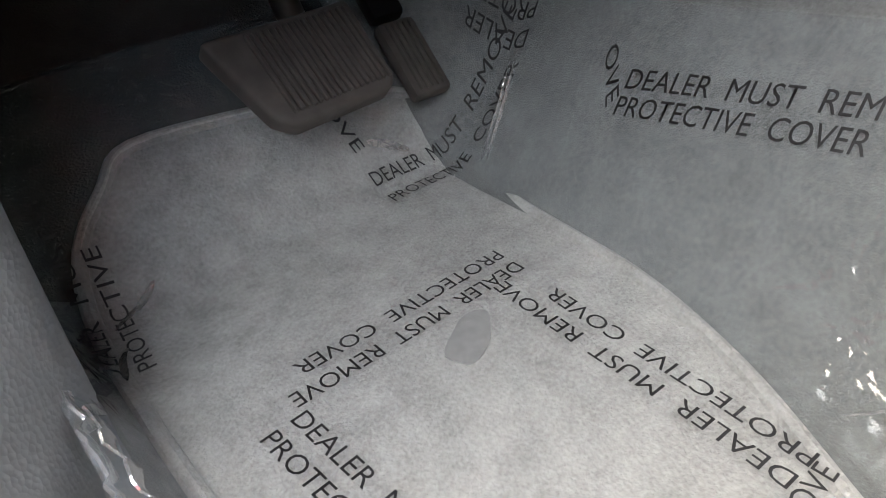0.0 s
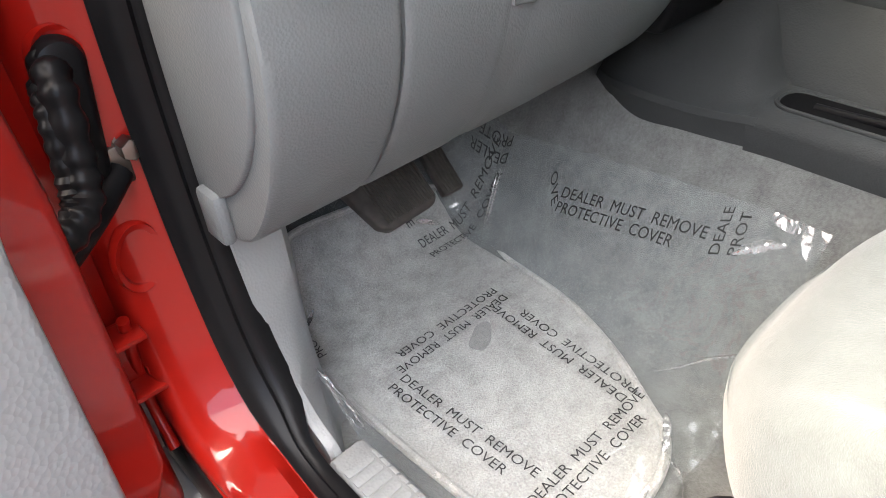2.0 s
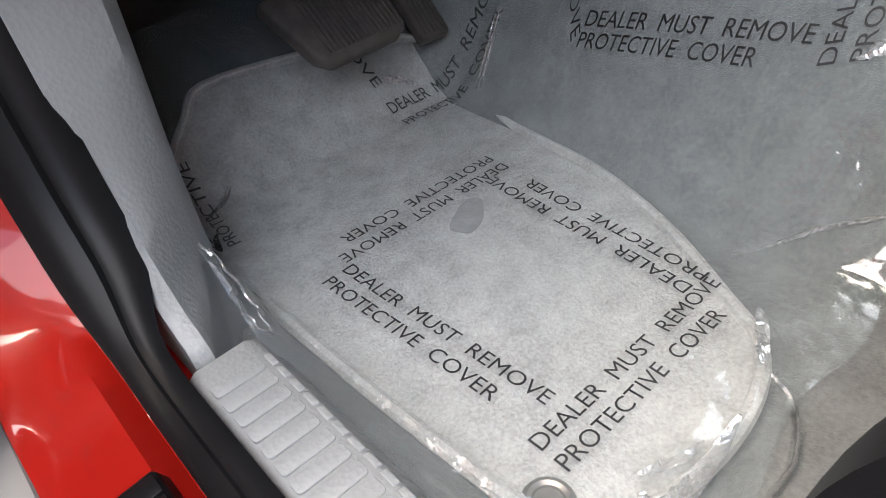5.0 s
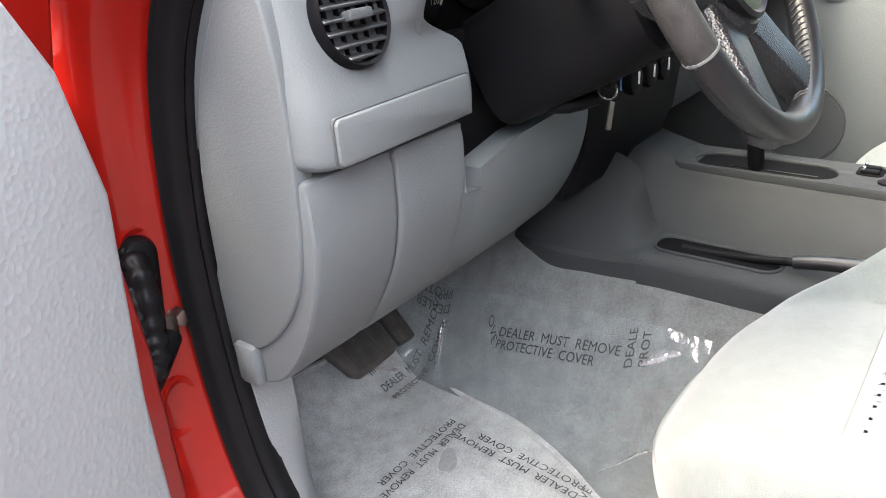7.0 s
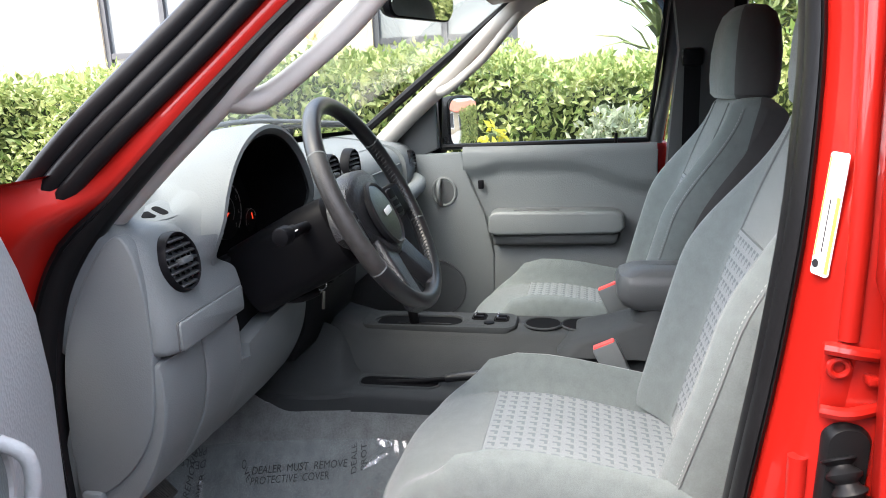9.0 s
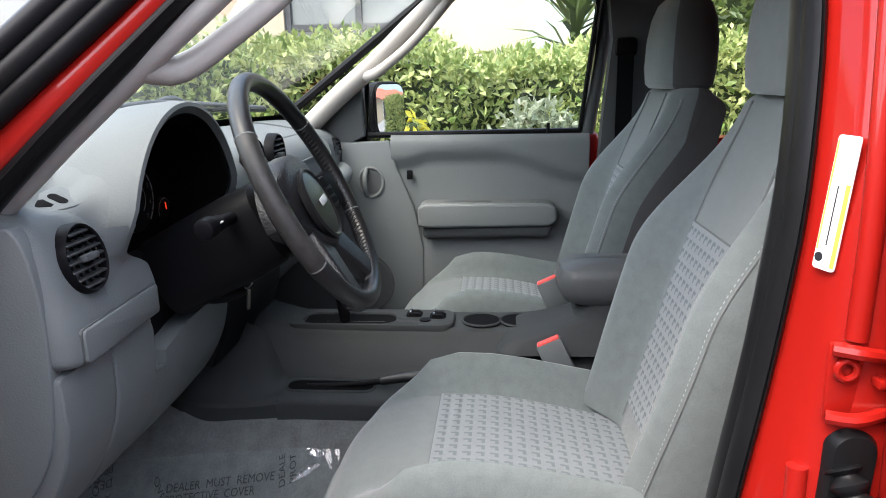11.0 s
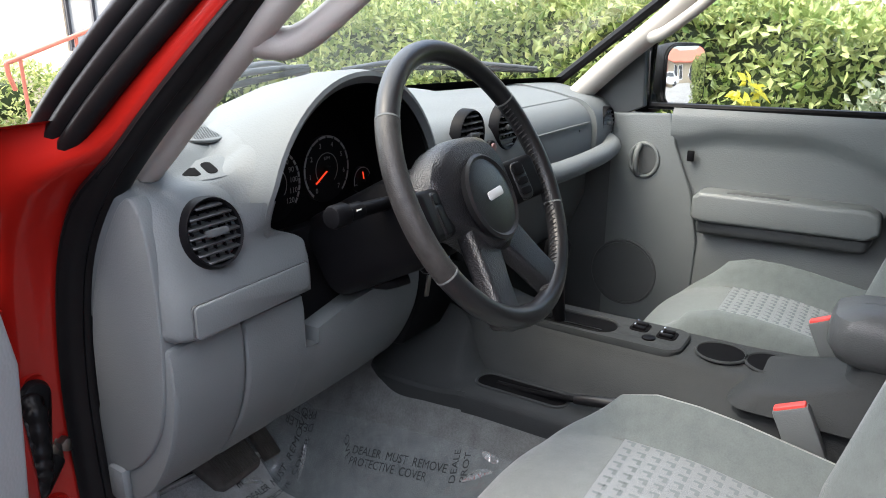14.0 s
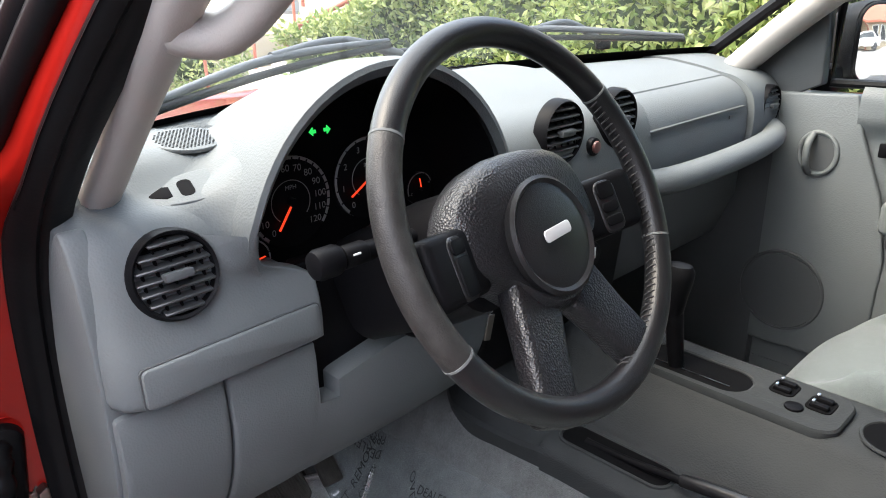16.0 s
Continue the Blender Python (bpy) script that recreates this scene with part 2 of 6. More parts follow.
def prism(outline, a0, a1, axis="x", bevel=0.0, seg=3):
    """A closed outline pushed along an axis: x takes (y, z), y takes (x, z), z takes (x, y)."""
    def put(p, a):
        return {"x": (a, p[0], p[1]), "y": (p[0], a, p[1]), "z": (p[0], p[1], a)}[axis]
    bm = loft([[put(p, a0) for p in outline], [put(p, a1) for p in outline]])
    bmesh.ops.recalc_face_normals(bm, faces=bm.faces)
    if bevel:
        es = [e for e in bm.edges if e.is_manifold and e.calc_face_angle(0) > radians(30)]
        bmesh.ops.bevel(bm, geom=es, offset=bevel, segments=seg, profile=0.5, affect="EDGES", clamp_overlap=True)
    return bm


def rrect(w, h, r, n=5, cx=0.0, cy=0.0):
    out = []
    for qx, qy, a0 in ((1, 1, 0), (-1, 1, 90), (-1, -1, 180), (1, -1, 270)):
        for k in range(n):
            a = radians(a0 + 90 * k / (n - 1))
            out.append((cx + qx * (w / 2 - r) + r * math.cos(a), cy + qy * (h / 2 - r) + r * math.sin(a)))
    return out


def sheet(f, nu, nv, thick=0.0):
    """A surface f(u, v), u and v from 0 to 1; with a thickness along -z when given."""
    bm = bmesh.new()
    vs = [[bm.verts.new(f(i / nu, j / nv)) for j in range(nv + 1)] for i in range(nu + 1)]
    for i in range(nu):
        for j in range(nv):
            bm.faces.new((vs[i][j], vs[i + 1][j], vs[i + 1][j + 1], vs[i][j + 1]))
    if thick:
        bmesh.ops.solidify(bm, geom=bm.faces[:], thickness=thick)
    return bm


def lerp(a, b, u):
    return a + (b - a) * u


def smooth(a, b, x):
    u = max(0.0, min(1.0, (x - a) / (b - a)))
    return u * u * (3 - 2 * u)


def subdiv(ob, levels=1):
    m = ob.modifiers.new("subdivision", "SUBSURF")
    m.levels = m.render_levels = levels
    return ob


def letters(words, height, parent, f, name="lettering", material=None, spacing=1.0, stretch=1.0, length=0.0):
    """Words of the built-in font, laid by f(x, y) -> place, x along the line."""
    cu = bpy.data.curves.new("words", "FONT")
    cu.body, cu.size, cu.align_y, cu.space_character = words, height / 0.7, "BOTTOM_BASELINE", spacing
    cu.resolution_u, cu.offset = 3, -0.003 * height
    ob = new("words", cu)
    me = bpy.data.meshes.new_from_object(ob.evaluated_get(bpy.context.evaluated_depsgraph_get()))
    bpy.data.objects.remove(ob)
    bm = bmesh.new()
    bm.from_mesh(me)
    bpy.data.meshes.remove(me)
    if length:
        stretch = length / max(v.co.x for v in bm.verts)
    for v in bm.verts:
        v.co = f(v.co.x * stretch, v.co.y)
    return tagged(part(name, bm, material or INK, parent, smooth=False), kind="stuff")


# ---- the place: ground, building, hedge ----
ASPHALT = mat("speckled asphalt", (0.075, 0.075, 0.076), 0.95, vary=0.95, scale=130, bump=1.0, bscale=220)
STUCCO = mat("cream stucco", (0.44, 0.37, 0.275), 0.9, vary=0.06, scale=6, bump=0.4, bscale=120)
CONCRETE = mat("pale concrete", (0.5, 0.47, 0.43), 0.9, vary=0.12, scale=8, bump=0.3, bscale=150)
RAIL_RED = mat("red brown rail paint", (0.35, 0.1, 0.06), 0.5)
FRAME_DARK = mat("dark window frame", (0.05, 0.05, 0.055), 0.4)
PANE = mat("dark reflecting pane", (0.12, 0.13, 0.14), 0.06, vary=0.1, scale=2, spec=0.8)
SOIL = mat("soil", (0.08, 0.06, 0.045), 1.0, vary=0.3)


def leaf_material(name, dark, light):
    m = bpy.data.materials.new(name)
    m.use_nodes = True
    nt = m.node_tree
    b = nt.nodes["Principled BSDF"]
    b.inputs["Roughness"].default_value = 0.45
    g = nt.nodes.new("ShaderNodeNewGeometry")
    r = nt.nodes.new("ShaderNodeValToRGB")
    r.color_ramp.elements[0].color, r.color_ramp.elements[1].color = (*dark, 1), (*light, 1)
    nt.links.new(g.outputs["Random Per Island"], r.inputs[0])
    nt.links.new(r.outputs[0], b.inputs["Base Color"])
    tl = nt.nodes.new("ShaderNodeBsdfTranslucent")
    nt.links.new(r.outputs[0], tl.inputs[0])
    mx = nt.nodes.new("ShaderNodeMixShader")
    mx.inputs[0].default_value = 0.3
    nt.links.new(b.outputs[0], mx.inputs[1])
    nt.links.new(tl.outputs[0], mx.inputs[2])
    nt.links.new(mx.outputs[0], nt.nodes["Material Output"].inputs[0])
    return m


LEAF = leaf_material("hedge leaf", (0.105, 0.172, 0.034), (0.44, 0.475, 0.185))
LEAF_PALE = leaf_material("pale leaf", (0.1408, 0.182, 0.0996), (0.3305, 0.358, 0.2619))
LEAF_YELLOW = leaf_material("yellow leaf", (0.5, 0.45, 0.03), (0.6, 0.55, 0.08))
LEAF_SPIKE = leaf_material("spiky leaf", (0.0541, 0.0953, 0.0266), (0.1871, 0.2283, 0.0773))
# Dark colour paints the shaded depth behind leaves; also the yucca's trunk.
DEPTH_SHADE_TRUNK = mat("hedge depth shade and trunk", (0.025, 0.04, 0.012), 1.0, vary=0.4)
rng = np.random.default_rng(7)

gb = bmesh.new()
bmesh.ops.create_grid(gb, x_segments=2, y_segments=2, size=400)
ground = tagged(part("ground", gb, ASPHALT), "pale speckled asphalt of the car park", "ground", kind="structure")


def leaves(count, place, size, bend=0.25):
    """Many small folded leaves as one mesh; place() gives a point and the way out."""
    verts, faces = [], []
    for _ in range(count):
        p, out = place()
        s = size * rng.uniform(0.6, 1.3)
        d = out * 0.7 + rng.normal(0, 0.7, 3)
        d /= np.linalg.norm(d)
        side = np.cross(d, rng.normal(0, 1, 3))
        side /= np.linalg.norm(side)
        nrm = np.cross(d, side)
        i = len(verts)
        verts += [p, p + d * s * 0.45 + side * s * 0.24 + nrm * s * bend * 0.4, p + d * s, p + d * s * 0.45 - side * s * 0.24 + nrm * s * bend * 0.4, p + d * s * 0.5]
        faces += [(i, i + 1, i + 4), (i + 1, i + 2, i + 4), (i + 2, i + 3, i + 4), (i + 3, i, i + 4)]
    me = bpy.data.meshes.new("leaves")
    me.from_pydata([tuple(v) for v in verts], [], faces)
    return me


def hedge_height(y):
    return 1.50 - 0.45 * smooth(3.0, 5.2, y) + 0.05 * math.sin(y * 2.1) + 0.04 * math.sin(y * 5.3 + 1) + 0.03 * math.sin(y * 11.0 + 2)


def hedge_front(y, z):
    return 2.75 + 0.12 * math.sin(y * 1.7 + z * 2) + 0.07 * math.sin(y * 6 + z * 5) + 0.25 * max(0, z - 1.2) ** 2


HY0, HY1, HDEPTH = -6.0, 5.1, 1.6
hedge = thing("hedge", "long clipped hedge of small glossy green leaves", "hedge")
# Dark sheet behind the leaves stands in for the hedge's shaded depth.
part("core", sheet(lambda u, v: (hedge_front(lerp(HY0, HY1, u), 1.5 * min(v * 2, 1)) + 0.12 + (HDEPTH - 0.25) * max(0, v * 2 - 1), lerp(HY0, HY1, u), (hedge_height(lerp(HY0, HY1, u)) - 0.1) * min(v * 2, 1)), 90, 16), DEPTH_SHADE_TRUNK, hedge)


def hedge_spot():
    y = rng.uniform(HY0, HY1)
    h = hedge_height(y)
    if rng.random() < 0.55:
        z = h * (1 - rng.random() ** 1.3 * 0.75)
        return np.array((hedge_front(y, z) + rng.uniform(-0.05, 0.1), y, z)), np.array((-0.8, 0, 0.5))
    x = hedge_front(y, h) + rng.uniform(-0.05, HDEPTH)
    return np.array((x, y, h + rng.uniform(-0.1, 0.07) + 0.06 * math.sin(x * 4 + y * 3))), np.array((-0.2, 0, 0.9))


lv = new("leaves", leaves(46000, hedge_spot, 0.064))
lv.data.materials.append(LEAF)
lv.parent = hedge
tagged(lv, kind="stuff")


def bush(name, label, centre, radius, count, size, material, parent=None):
    b = thing(name, label, "bush")
    # Dark block inside the bush, its colour standing for shade between leaves.
    part("core", move(box((1, 1, 1), (0, 0, 0), 0.3, 2), pose(*centre) @ Matrix.Diagonal((*[r * 0.9 for r in radius], 1))), DEPTH_SHADE_TRUNK, b)

    def spot():
        d = rng.normal(0, 1, 3)
        d /= np.linalg.norm(d)
        return np.array(centre) + d * np.array(radius) * rng.uniform(0.75, 1.08), d
    o = new("leaves", leaves(count, spot, size))
    o.data.materials.append(material)
    o.parent = b
    tagged(o, kind="stuff")
    return b


bush("bush", "pale grey-green leafy bush beside the hedge", (2.68, -0.70, 0.72), (0.22, 0.30, 0.50), 2200, 0.06, LEAF_PALE)
bush("croton", "small plant with bright yellow leaves before the hedge", (2.58, -0.01, 1.09), (0.05, 0.05, 0.06), 26, 0.085, LEAF_YELLOW)
bush("clipped_bush", "round green bush beside the steps", (3.2, 8.6, 0.55), (0.9, 0.9, 0.5), 4000, 0.08, LEAF)
bush("clipped_bush", "dense dark green bush rising behind the hedge", (3.7, -2.15, 1.75), (0.6, 0.75, 0.85), 9000, 0.09, LEAF_SPIKE)

# the building
building = thing("office_building", "cream stucco office building with dark framed windows", "building", kind="structure")
BX = 8.0
WINDOWS = [(0.35, 2.3), (4.45, 6.4), (8.8, 11.3), (13.0, 15.0)]
edges = [-0.85] + [e for w in WINDOWS for e in w] + [22.0]
for i in range(0, len(edges) - 1, 2):
    part("wall", span(BX, BX + 0.4, edges[i], edges[i + 1], 0, 4.6), STUCCO, building, smooth=False)
for y0, y1 in WINDOWS:
    part("wall", span(BX, BX + 0.4, y0, y1, 0, 0.9), STUCCO, building, smooth=False)
    part("wall", span(BX, BX + 0.4, y0, y1, 3.2, 4.6), STUCCO, building, smooth=False)
    w = new("window")
    w.parent = building
    w["label"] = "dark framed office window"
    for a, b in ((y0, y0 + 0.08), ((y0 + y1) / 2 - 0.04, (y0 + y1) / 2 + 0.04), (y1 - 0.08, y1)):
        part("frame", span(BX + 0.04, BX + 0.14, a, b, 0.9, 3.2), FRAME_DARK, w, smooth=False)
    for z0, z1 in ((0.9, 0.98), (2.0, 2.08), (3.12, 3.2)):
        part("frame", span(BX + 0.05, BX + 0.13, y0, y1, z0, z1), FRAME_DARK, w, smooth=False)
    part("pane", span(BX + 0.1, BX + 0.12, y0, y1, 0.9, 3.2), PANE, w, smooth=False)
part("wall", span(BX + 0.4, BX + 6, -0.85, -0.55, 0, 4.6), STUCCO, building, smooth=False)
part("roof", span(BX - 0.6, BX + 6, -1.4, 22, 4.6, 4.9, 0.03), CONCRETE, building)

steps = thing("steps", "pale concrete steps up to the building", "steps", kind="structure")
for k in range(5):
    part("step", span(2.9 + 0.32 * k, 8.0, 5.2, 7.4, 0.17 * k, 0.17 * (k + 1), 0.01), CONCRETE, steps)


def handrail(y):
    h = thing("handrail", "red-brown painted steel handrail on the steps", "handrail", "handrails of the steps")
    part("rail", tube([(2.85, y, 0.75), (2.8, y, 1.0), (2.95, y, 1.08), (4.2, y, 1.50), (4.3, y, 1.50), (4.34, y, 1.38), (4.34, y, 1.2)], 0.025, n=24), RAIL_RED, h)
    for x, z0, z1 in ((2.95, 0.0, 1.08), (3.6, 0.5, 1.3), (4.2, 0.8, 1.5)):
        part("post", cyl(0.02, z1 - z0, (x, y, (z0 + z1) / 2)), RAIL_RED, h)


handrail(5.3)
handrail(7.3)
planter = thing("planter", "low cream wall of a planter by the steps", "planter wall", kind="structure")
part("wall", span(2.6, 6.0, 9.9, 10.3, 0, 0.75, 0.02), STUCCO, planter)
spiky = thing("yucca", "spiky green yucca behind the hedge", "yucca")
part("trunk", tube([(6.6, -1.3, 0), (6.6, -1.3, 1.5)], 0.08, n=6), DEPTH_SHADE_TRUNK, spiky)
for k in range(60):
    a, e = rng.uniform(0, 6.28), rng.uniform(0.2, 1.4)
    d = Vector((math.cos(a) * math.cos(e), math.sin(a) * math.cos(e), math.sin(e)))
    b0 = Vector((6.6, -1.3, 1.5 + rng.uniform(0, 0.6)))
    L = rng.uniform(0.6, 0.95)
    sd = d.cross(Vector((0, 0, 1))).normalized() * 0.03
    bm = loft([[b0 + sd, b0 + Vector((0, 0, 0.01)), b0 - sd], [b0 + d * L * 0.6 + sd, b0 + d * L * 0.6 + Vector((0, 0, 0.02)), b0 + d * L * 0.6 - sd], [b0 + d * L + sd * 0.05 - Vector((0, 0, 0.12)), b0 + d * L - Vector((0, 0, 0.12)), b0 + d * L - sd * 0.05 - Vector((0, 0, 0.12))]])
    part("leaf", bm, LEAF_SPIKE, spiky)

# unseen plain wall, added on the driver's side to block low sky light
side_wall = thing("sky_block_wall", "unseen plain wall added to block low sky light", "wall", kind="structure")
part("wall", span(-3.3, -3.05, -9, 9, 0, 2.1), mat("grey-brown blocker wall", (0.16, 0.145, 0.13), 0.95, vary=0.25, scale=5, bump=0.4, bscale=60), side_wall, smooth=False)

# a house across the road behind, seen in the wing mirror
house = thing("house", "cream house with a red tiled roof across the road", "house", kind="structure")
ROOF_RED = mat("red roof tile", (0.42, 0.14, 0.09), 0.8, vary=0.25, scale=12, bump=0.5, bscale=30)
part("wall", span(5.4, 17.0, -40.0, -32.0, 0, 2.7), STUCCO, house, smooth=False)
part("wall", span(-6.0, 5.4, -40.0, -33.6, 0, 2.7), STUCCO, house, smooth=False)
part("roof", loft([[(-6.8, -31.2, 2.65), (17.6, -31.2, 2.65), (17.6, -40.8, 2.65), (-6.8, -40.8, 2.65)], [(-6.8, -31.2, 2.85), (17.6, -31.2, 2.85), (17.6, -40.8, 2.85), (-6.8, -40.8, 2.85)], [(-3.6, -35.6, 4.6), (15.4, -35.6, 4.6), (15.4, -36.4, 4.6), (-3.6, -36.4, 4.6)]]), ROOF_RED, house, "red tiled roof", smooth=False)
for hx, hy, wide in ((-4.0, -33.6, 1.2), (-1.5, -33.6, 1.2), (0.6, -33.6, 1.0), (2.2, -33.6, 1.0), (3.9, -33.6, 0.9), (6.4, -32.0, 0.7), (7.6, -32.0, 0.7), (10.0, -32.0, 1.2), (13.0, -32.0, 1.2)):
    w = part("window", span(hx, hx + wide, hy - 0.06, hy + 0.02, 0.7, 2.3), FRAME_DARK, house, "dark window with a white frame", smooth=False)
    for a, b, c, d in ((hx - 0.1, hx, 0.6, 2.4), (hx + wide, hx + wide + 0.1, 0.6, 2.4), (hx, hx + wide, 0.6, 0.7), (hx, hx + wide, 2.3, 2.4)):
        part("frame", span(a, b, hy, hy + 0.08, c, d), WHITE, w, smooth=False)
for px in (0.2, 2.6, 5.2):
    part("post", span(px, px + 0.16, -32.0, -31.84, 0, 2.65), RAIL_RED, house, "red-brown porch post", smooth=False)
apron = thing("pavement", "pale concrete forecourt in front of the house", "pavement", kind="structure")
part("slab", span(-14, 20, -31.5, -9, 0.0, 0.012), mat("worn forecourt concrete", (0.27, 0.26, 0.245), 0.9, vary=0.2, scale=3, bump=0.2, bscale=60), apron, smooth=False)


def parked_car(x, y, material, label):
    c = thing("parked_car", label, "car", "cars in front of the house")
    side = [(-2.0, 0.35), (-2.05, 0.62), (-1.9, 0.82), (-1.1, 0.92), (-0.55, 1.38), (0.75, 1.40), (1.3, 0.98), (1.95, 0.90), (2.05, 0.62), (2.0, 0.35)]
    part("body", prism([(x + a, b) for a, b in side], y - 0.8, y + 0.8, "y", 0.06), material, c)
    for e in (-0.81, 0.81):
        part("window", prism([(x - 0.85, 0.95), (x - 0.5, 1.30), (x + 0.7, 1.32), (x + 1.05, 0.97)], y + e - 0.008, y + e + 0.008, "y"), PANE, c)
        for k in (-1.3, 1.3):
            part("wheel", cyl(0.31, 0.2, (x + k, y + e * 0.9, 0.31), "y", 20, bevel=0.03), FRAME_DARK, c)


parked_car(11.6, -29.6, FRAME_DARK, "dark parked car in front of the house")
parked_car(5.0, -30.0, mat("white car paint", (0.7, 0.7, 0.7), 0.3, vary=0.03), "white parked car in front of the house")

# ---- the car's body ----
car = thing("car_body", "red car body with its driver's door open", "car")
# door opening in the car's side, as (y, z)
OPENING = [(-0.60, 0.565), (-0.35, 0.548), (-0.02, 0.546), (0.06, 0.553), (0.106, 0.587), (0.14, 0.64), (0.158, 0.72), (0.166, 0.82), (0.163, 0.95), (0.137, 1.08), (0.092, 1.168), (0.0, 1.265), (-0.123, 1.385), (-0.237, 1.49), (-0.36, 1.58),
           (-0.50, 1.63), (-0.64, 1.63), (-0.742, 1.58), (-0.763, 1.45), (-0.750, 1.28), (-0.731, 1.10), (-0.705, 0.92), (-0.685, 0.74), (-0.655, 0.625)]


def opening(off, x, n=110, side=-1):
    pts = spline([(p[0], p[1], 0) for p in OPENING + OPENING[:1]], n)[:-1]
    out = []
    m = len(pts)
    for i in range(m):
        d = (pts[(i + 1) % m] - pts[i - 1]).normalized()
        nrm = Vector((d.y, -d.x, 0))
        off_here = off * (1 - 0.55 * smooth(1.17, 1.26, pts[i].y) * smooth(-0.42, -0.34, pts[i].x)) if off > 0.015 else off
        rear = smooth(-0.55, -0.67, pts[i].x)
        off_here -= 0.45 * min(off, 0.03) * rear
        low = smooth(0.605, 0.55, pts[i].y) * smooth(0.16, 0.07, pts[i].x)
        off_here *= 1 - (0.88 if off > 0.035 else 0.5) * low
        p = pts[i] + nrm * off_here
        lean = 0.1 * smooth(1.2, 1.65, p.y)
        slim = smooth(1.17, 1.26, pts[i].y) * smooth(-0.42, -0.34, pts[i].x)
        wide = lerp(x, 0.711 + 0.52 * (x - 0.69) if off < 0.035 else min(x, 0.803), low)
        if off > 0.1 and p.x > -0.1:
            wide = lerp(wide, 0.80, smooth(0.68, 0.59, p.y))
        wide += 0.05 * rear * smooth(0.60, 0.72, pts[i].y)
        out.append((side * (wide - lean - 0.9 * slim * max(0.0, wide - 0.735)), p.x, p.y))
    return out


def bands(rows, side=-1, n=110):
    """Strips round the opening from (offset, x) pairs."""
    rings = [opening(o, x, n, side) for o, x in rows]
    bm = bmesh.new()
    vs = [[bm.verts.new(p) for p in r] for r in rings]
    m = len(vs[0])
    for a, b in zip(vs, vs[1:]):
        for i in range(m):
            bm.faces.new((a[i], a[(i + 1) % m], b[(i + 1) % m], b[i]))
    return bm


part("door_seal", bands([(0.004, 0.69), (0.0, 0.700), (0.001, 0.712), (0.004, 0.716), (0.001, 0.720), (0.003, 0.729), (0.009, 0.738), (0.0155, 0.742), (0.018, 0.737), (0.021, 0.742), (0.03, 0.736), (0.034, 0.72), (0.03, 0.69)]), RUBBER, car, "black rubber door seal")
part("side_frame", bands([(0.026, 0.70), (0.030, 0.734), (0.033, 0.742), (0.036, 0.752), (0.041, 0.770), (0.047, 0.786), (0.060, 0.797), (0.08, 0.801), (0.11, 0.806), (0.13, 0.82), (0.135, 0.86)]), RED, car, "red painted door frame")
# passenger side frame
part("door_seal", bands([(0.004, 0.69), (0.0, 0.72), (0.012, 0.745), (0.04, 0.765)], 1), RUBBER, car)
part("side_frame", bands([(0.04, 0.765), (0.06, 0.78), (0.07, 0.84)], 1), RED, car)

# outer skin round the openings
part("rear_door", prism([(-0.795, 0.45), (-0.812, 0.75), (-0.800, 1.18), (-0.792, 1.2), (-0.790, 1.32), (-0.808, 1.56), (-0.9, 1.62), (-1.75, 1.62), (-1.75, 0.45)], -0.905, -0.862, "x", 0.010), RED, car, "closed red rear door")
part("front_wing", prism([(0.17, 0.45), (0.19, 0.8), (0.17, 1.13), (0.9, 1.12), (1.6, 1.02), (1.85, 0.9), (1.85, 0.5)], -0.9, -0.82, "x", 0.02), RED, car, "red front wing")
part("front_wing", prism([(0.17, 0.45), (0.19, 0.8), (0.17, 1.13), (0.9, 1.12), (1.6, 1.02), (1.85, 0.9), (1.85, 0.5)], 0.82, 0.9, "x", 0.02), RED, car, "red front wing")
part("bonnet", sheet(lambda u, v: (lerp(-0.86, 0.86, u), lerp(0.52, 1.85, v), 1.10 + 0.035 * math.cos((u - 0.5) * 3.0) - 0.10 * v * v), 16, 12, 0.02), RED, car, "red bonnet")
part("nose", span(-0.88, 0.88, 1.8, 1.95, 0.45, 1.04, 0.04), RED, car)
part("rocker", prism([(-0.80, 0.24), (-0.862, 0.255), (-0.866, 0.36), (-0.842, 0.425), (-0.809, 0.468), (-0.80, 0.46)], -1.75, 1.0, "y", 0.008), CLAD, car, "grey sill cladding")
part("rocker_strip", prism([(-0.809, 0.40), (-0.809, 0.492), (-0.803, 0.512), (-0.795, 0.512), (-0.795, 0.40)], -1.75, 0.26, "y", 0.004), RUBBER, car, "black rubber strip along the sill")
part("sill", span(-0.80, -0.70, -0.78, 0.20, 0.38, 0.515), RED, car, "red painted door sill")
part("floor_pan", span(-0.8, 0.8, -1.9, 0.6, 0.36, 0.42), MATT_BLACK, car)
part("roof", sheet(lambda u, v: (lerp(-0.72, 0.72, u), lerp(-0.32, -2.3, v), 1.70 + 0.04 * math.sin(math.pi * u) - 0.03 * (1 - v) ** 4), 12, 10, 0.02), RED, car, "red roof")
part("tailgate", span(-0.75, 0.75, -2.35, -2.3, 0.4, 1.72), RED, car)
part("rear_quarter", prism([(-1.72, 0.45), (-1.72, 1.7), (-2.3, 1.7), (-2.3, 0.45)], -0.87, -0.78), RED, car)
part("side_panel", prism([(-0.84, 0.42), (-0.84, 1.17), (-2.3, 1.17), (-2.3, 0.42)], 0.76, 0.86), RED, car)
part("side_panel", prism([(-1.66, 1.17), (-1.72, 1.66), (-2.3, 1.66), (-2.3, 1.17)], 0.70, 0.84), RED, car)
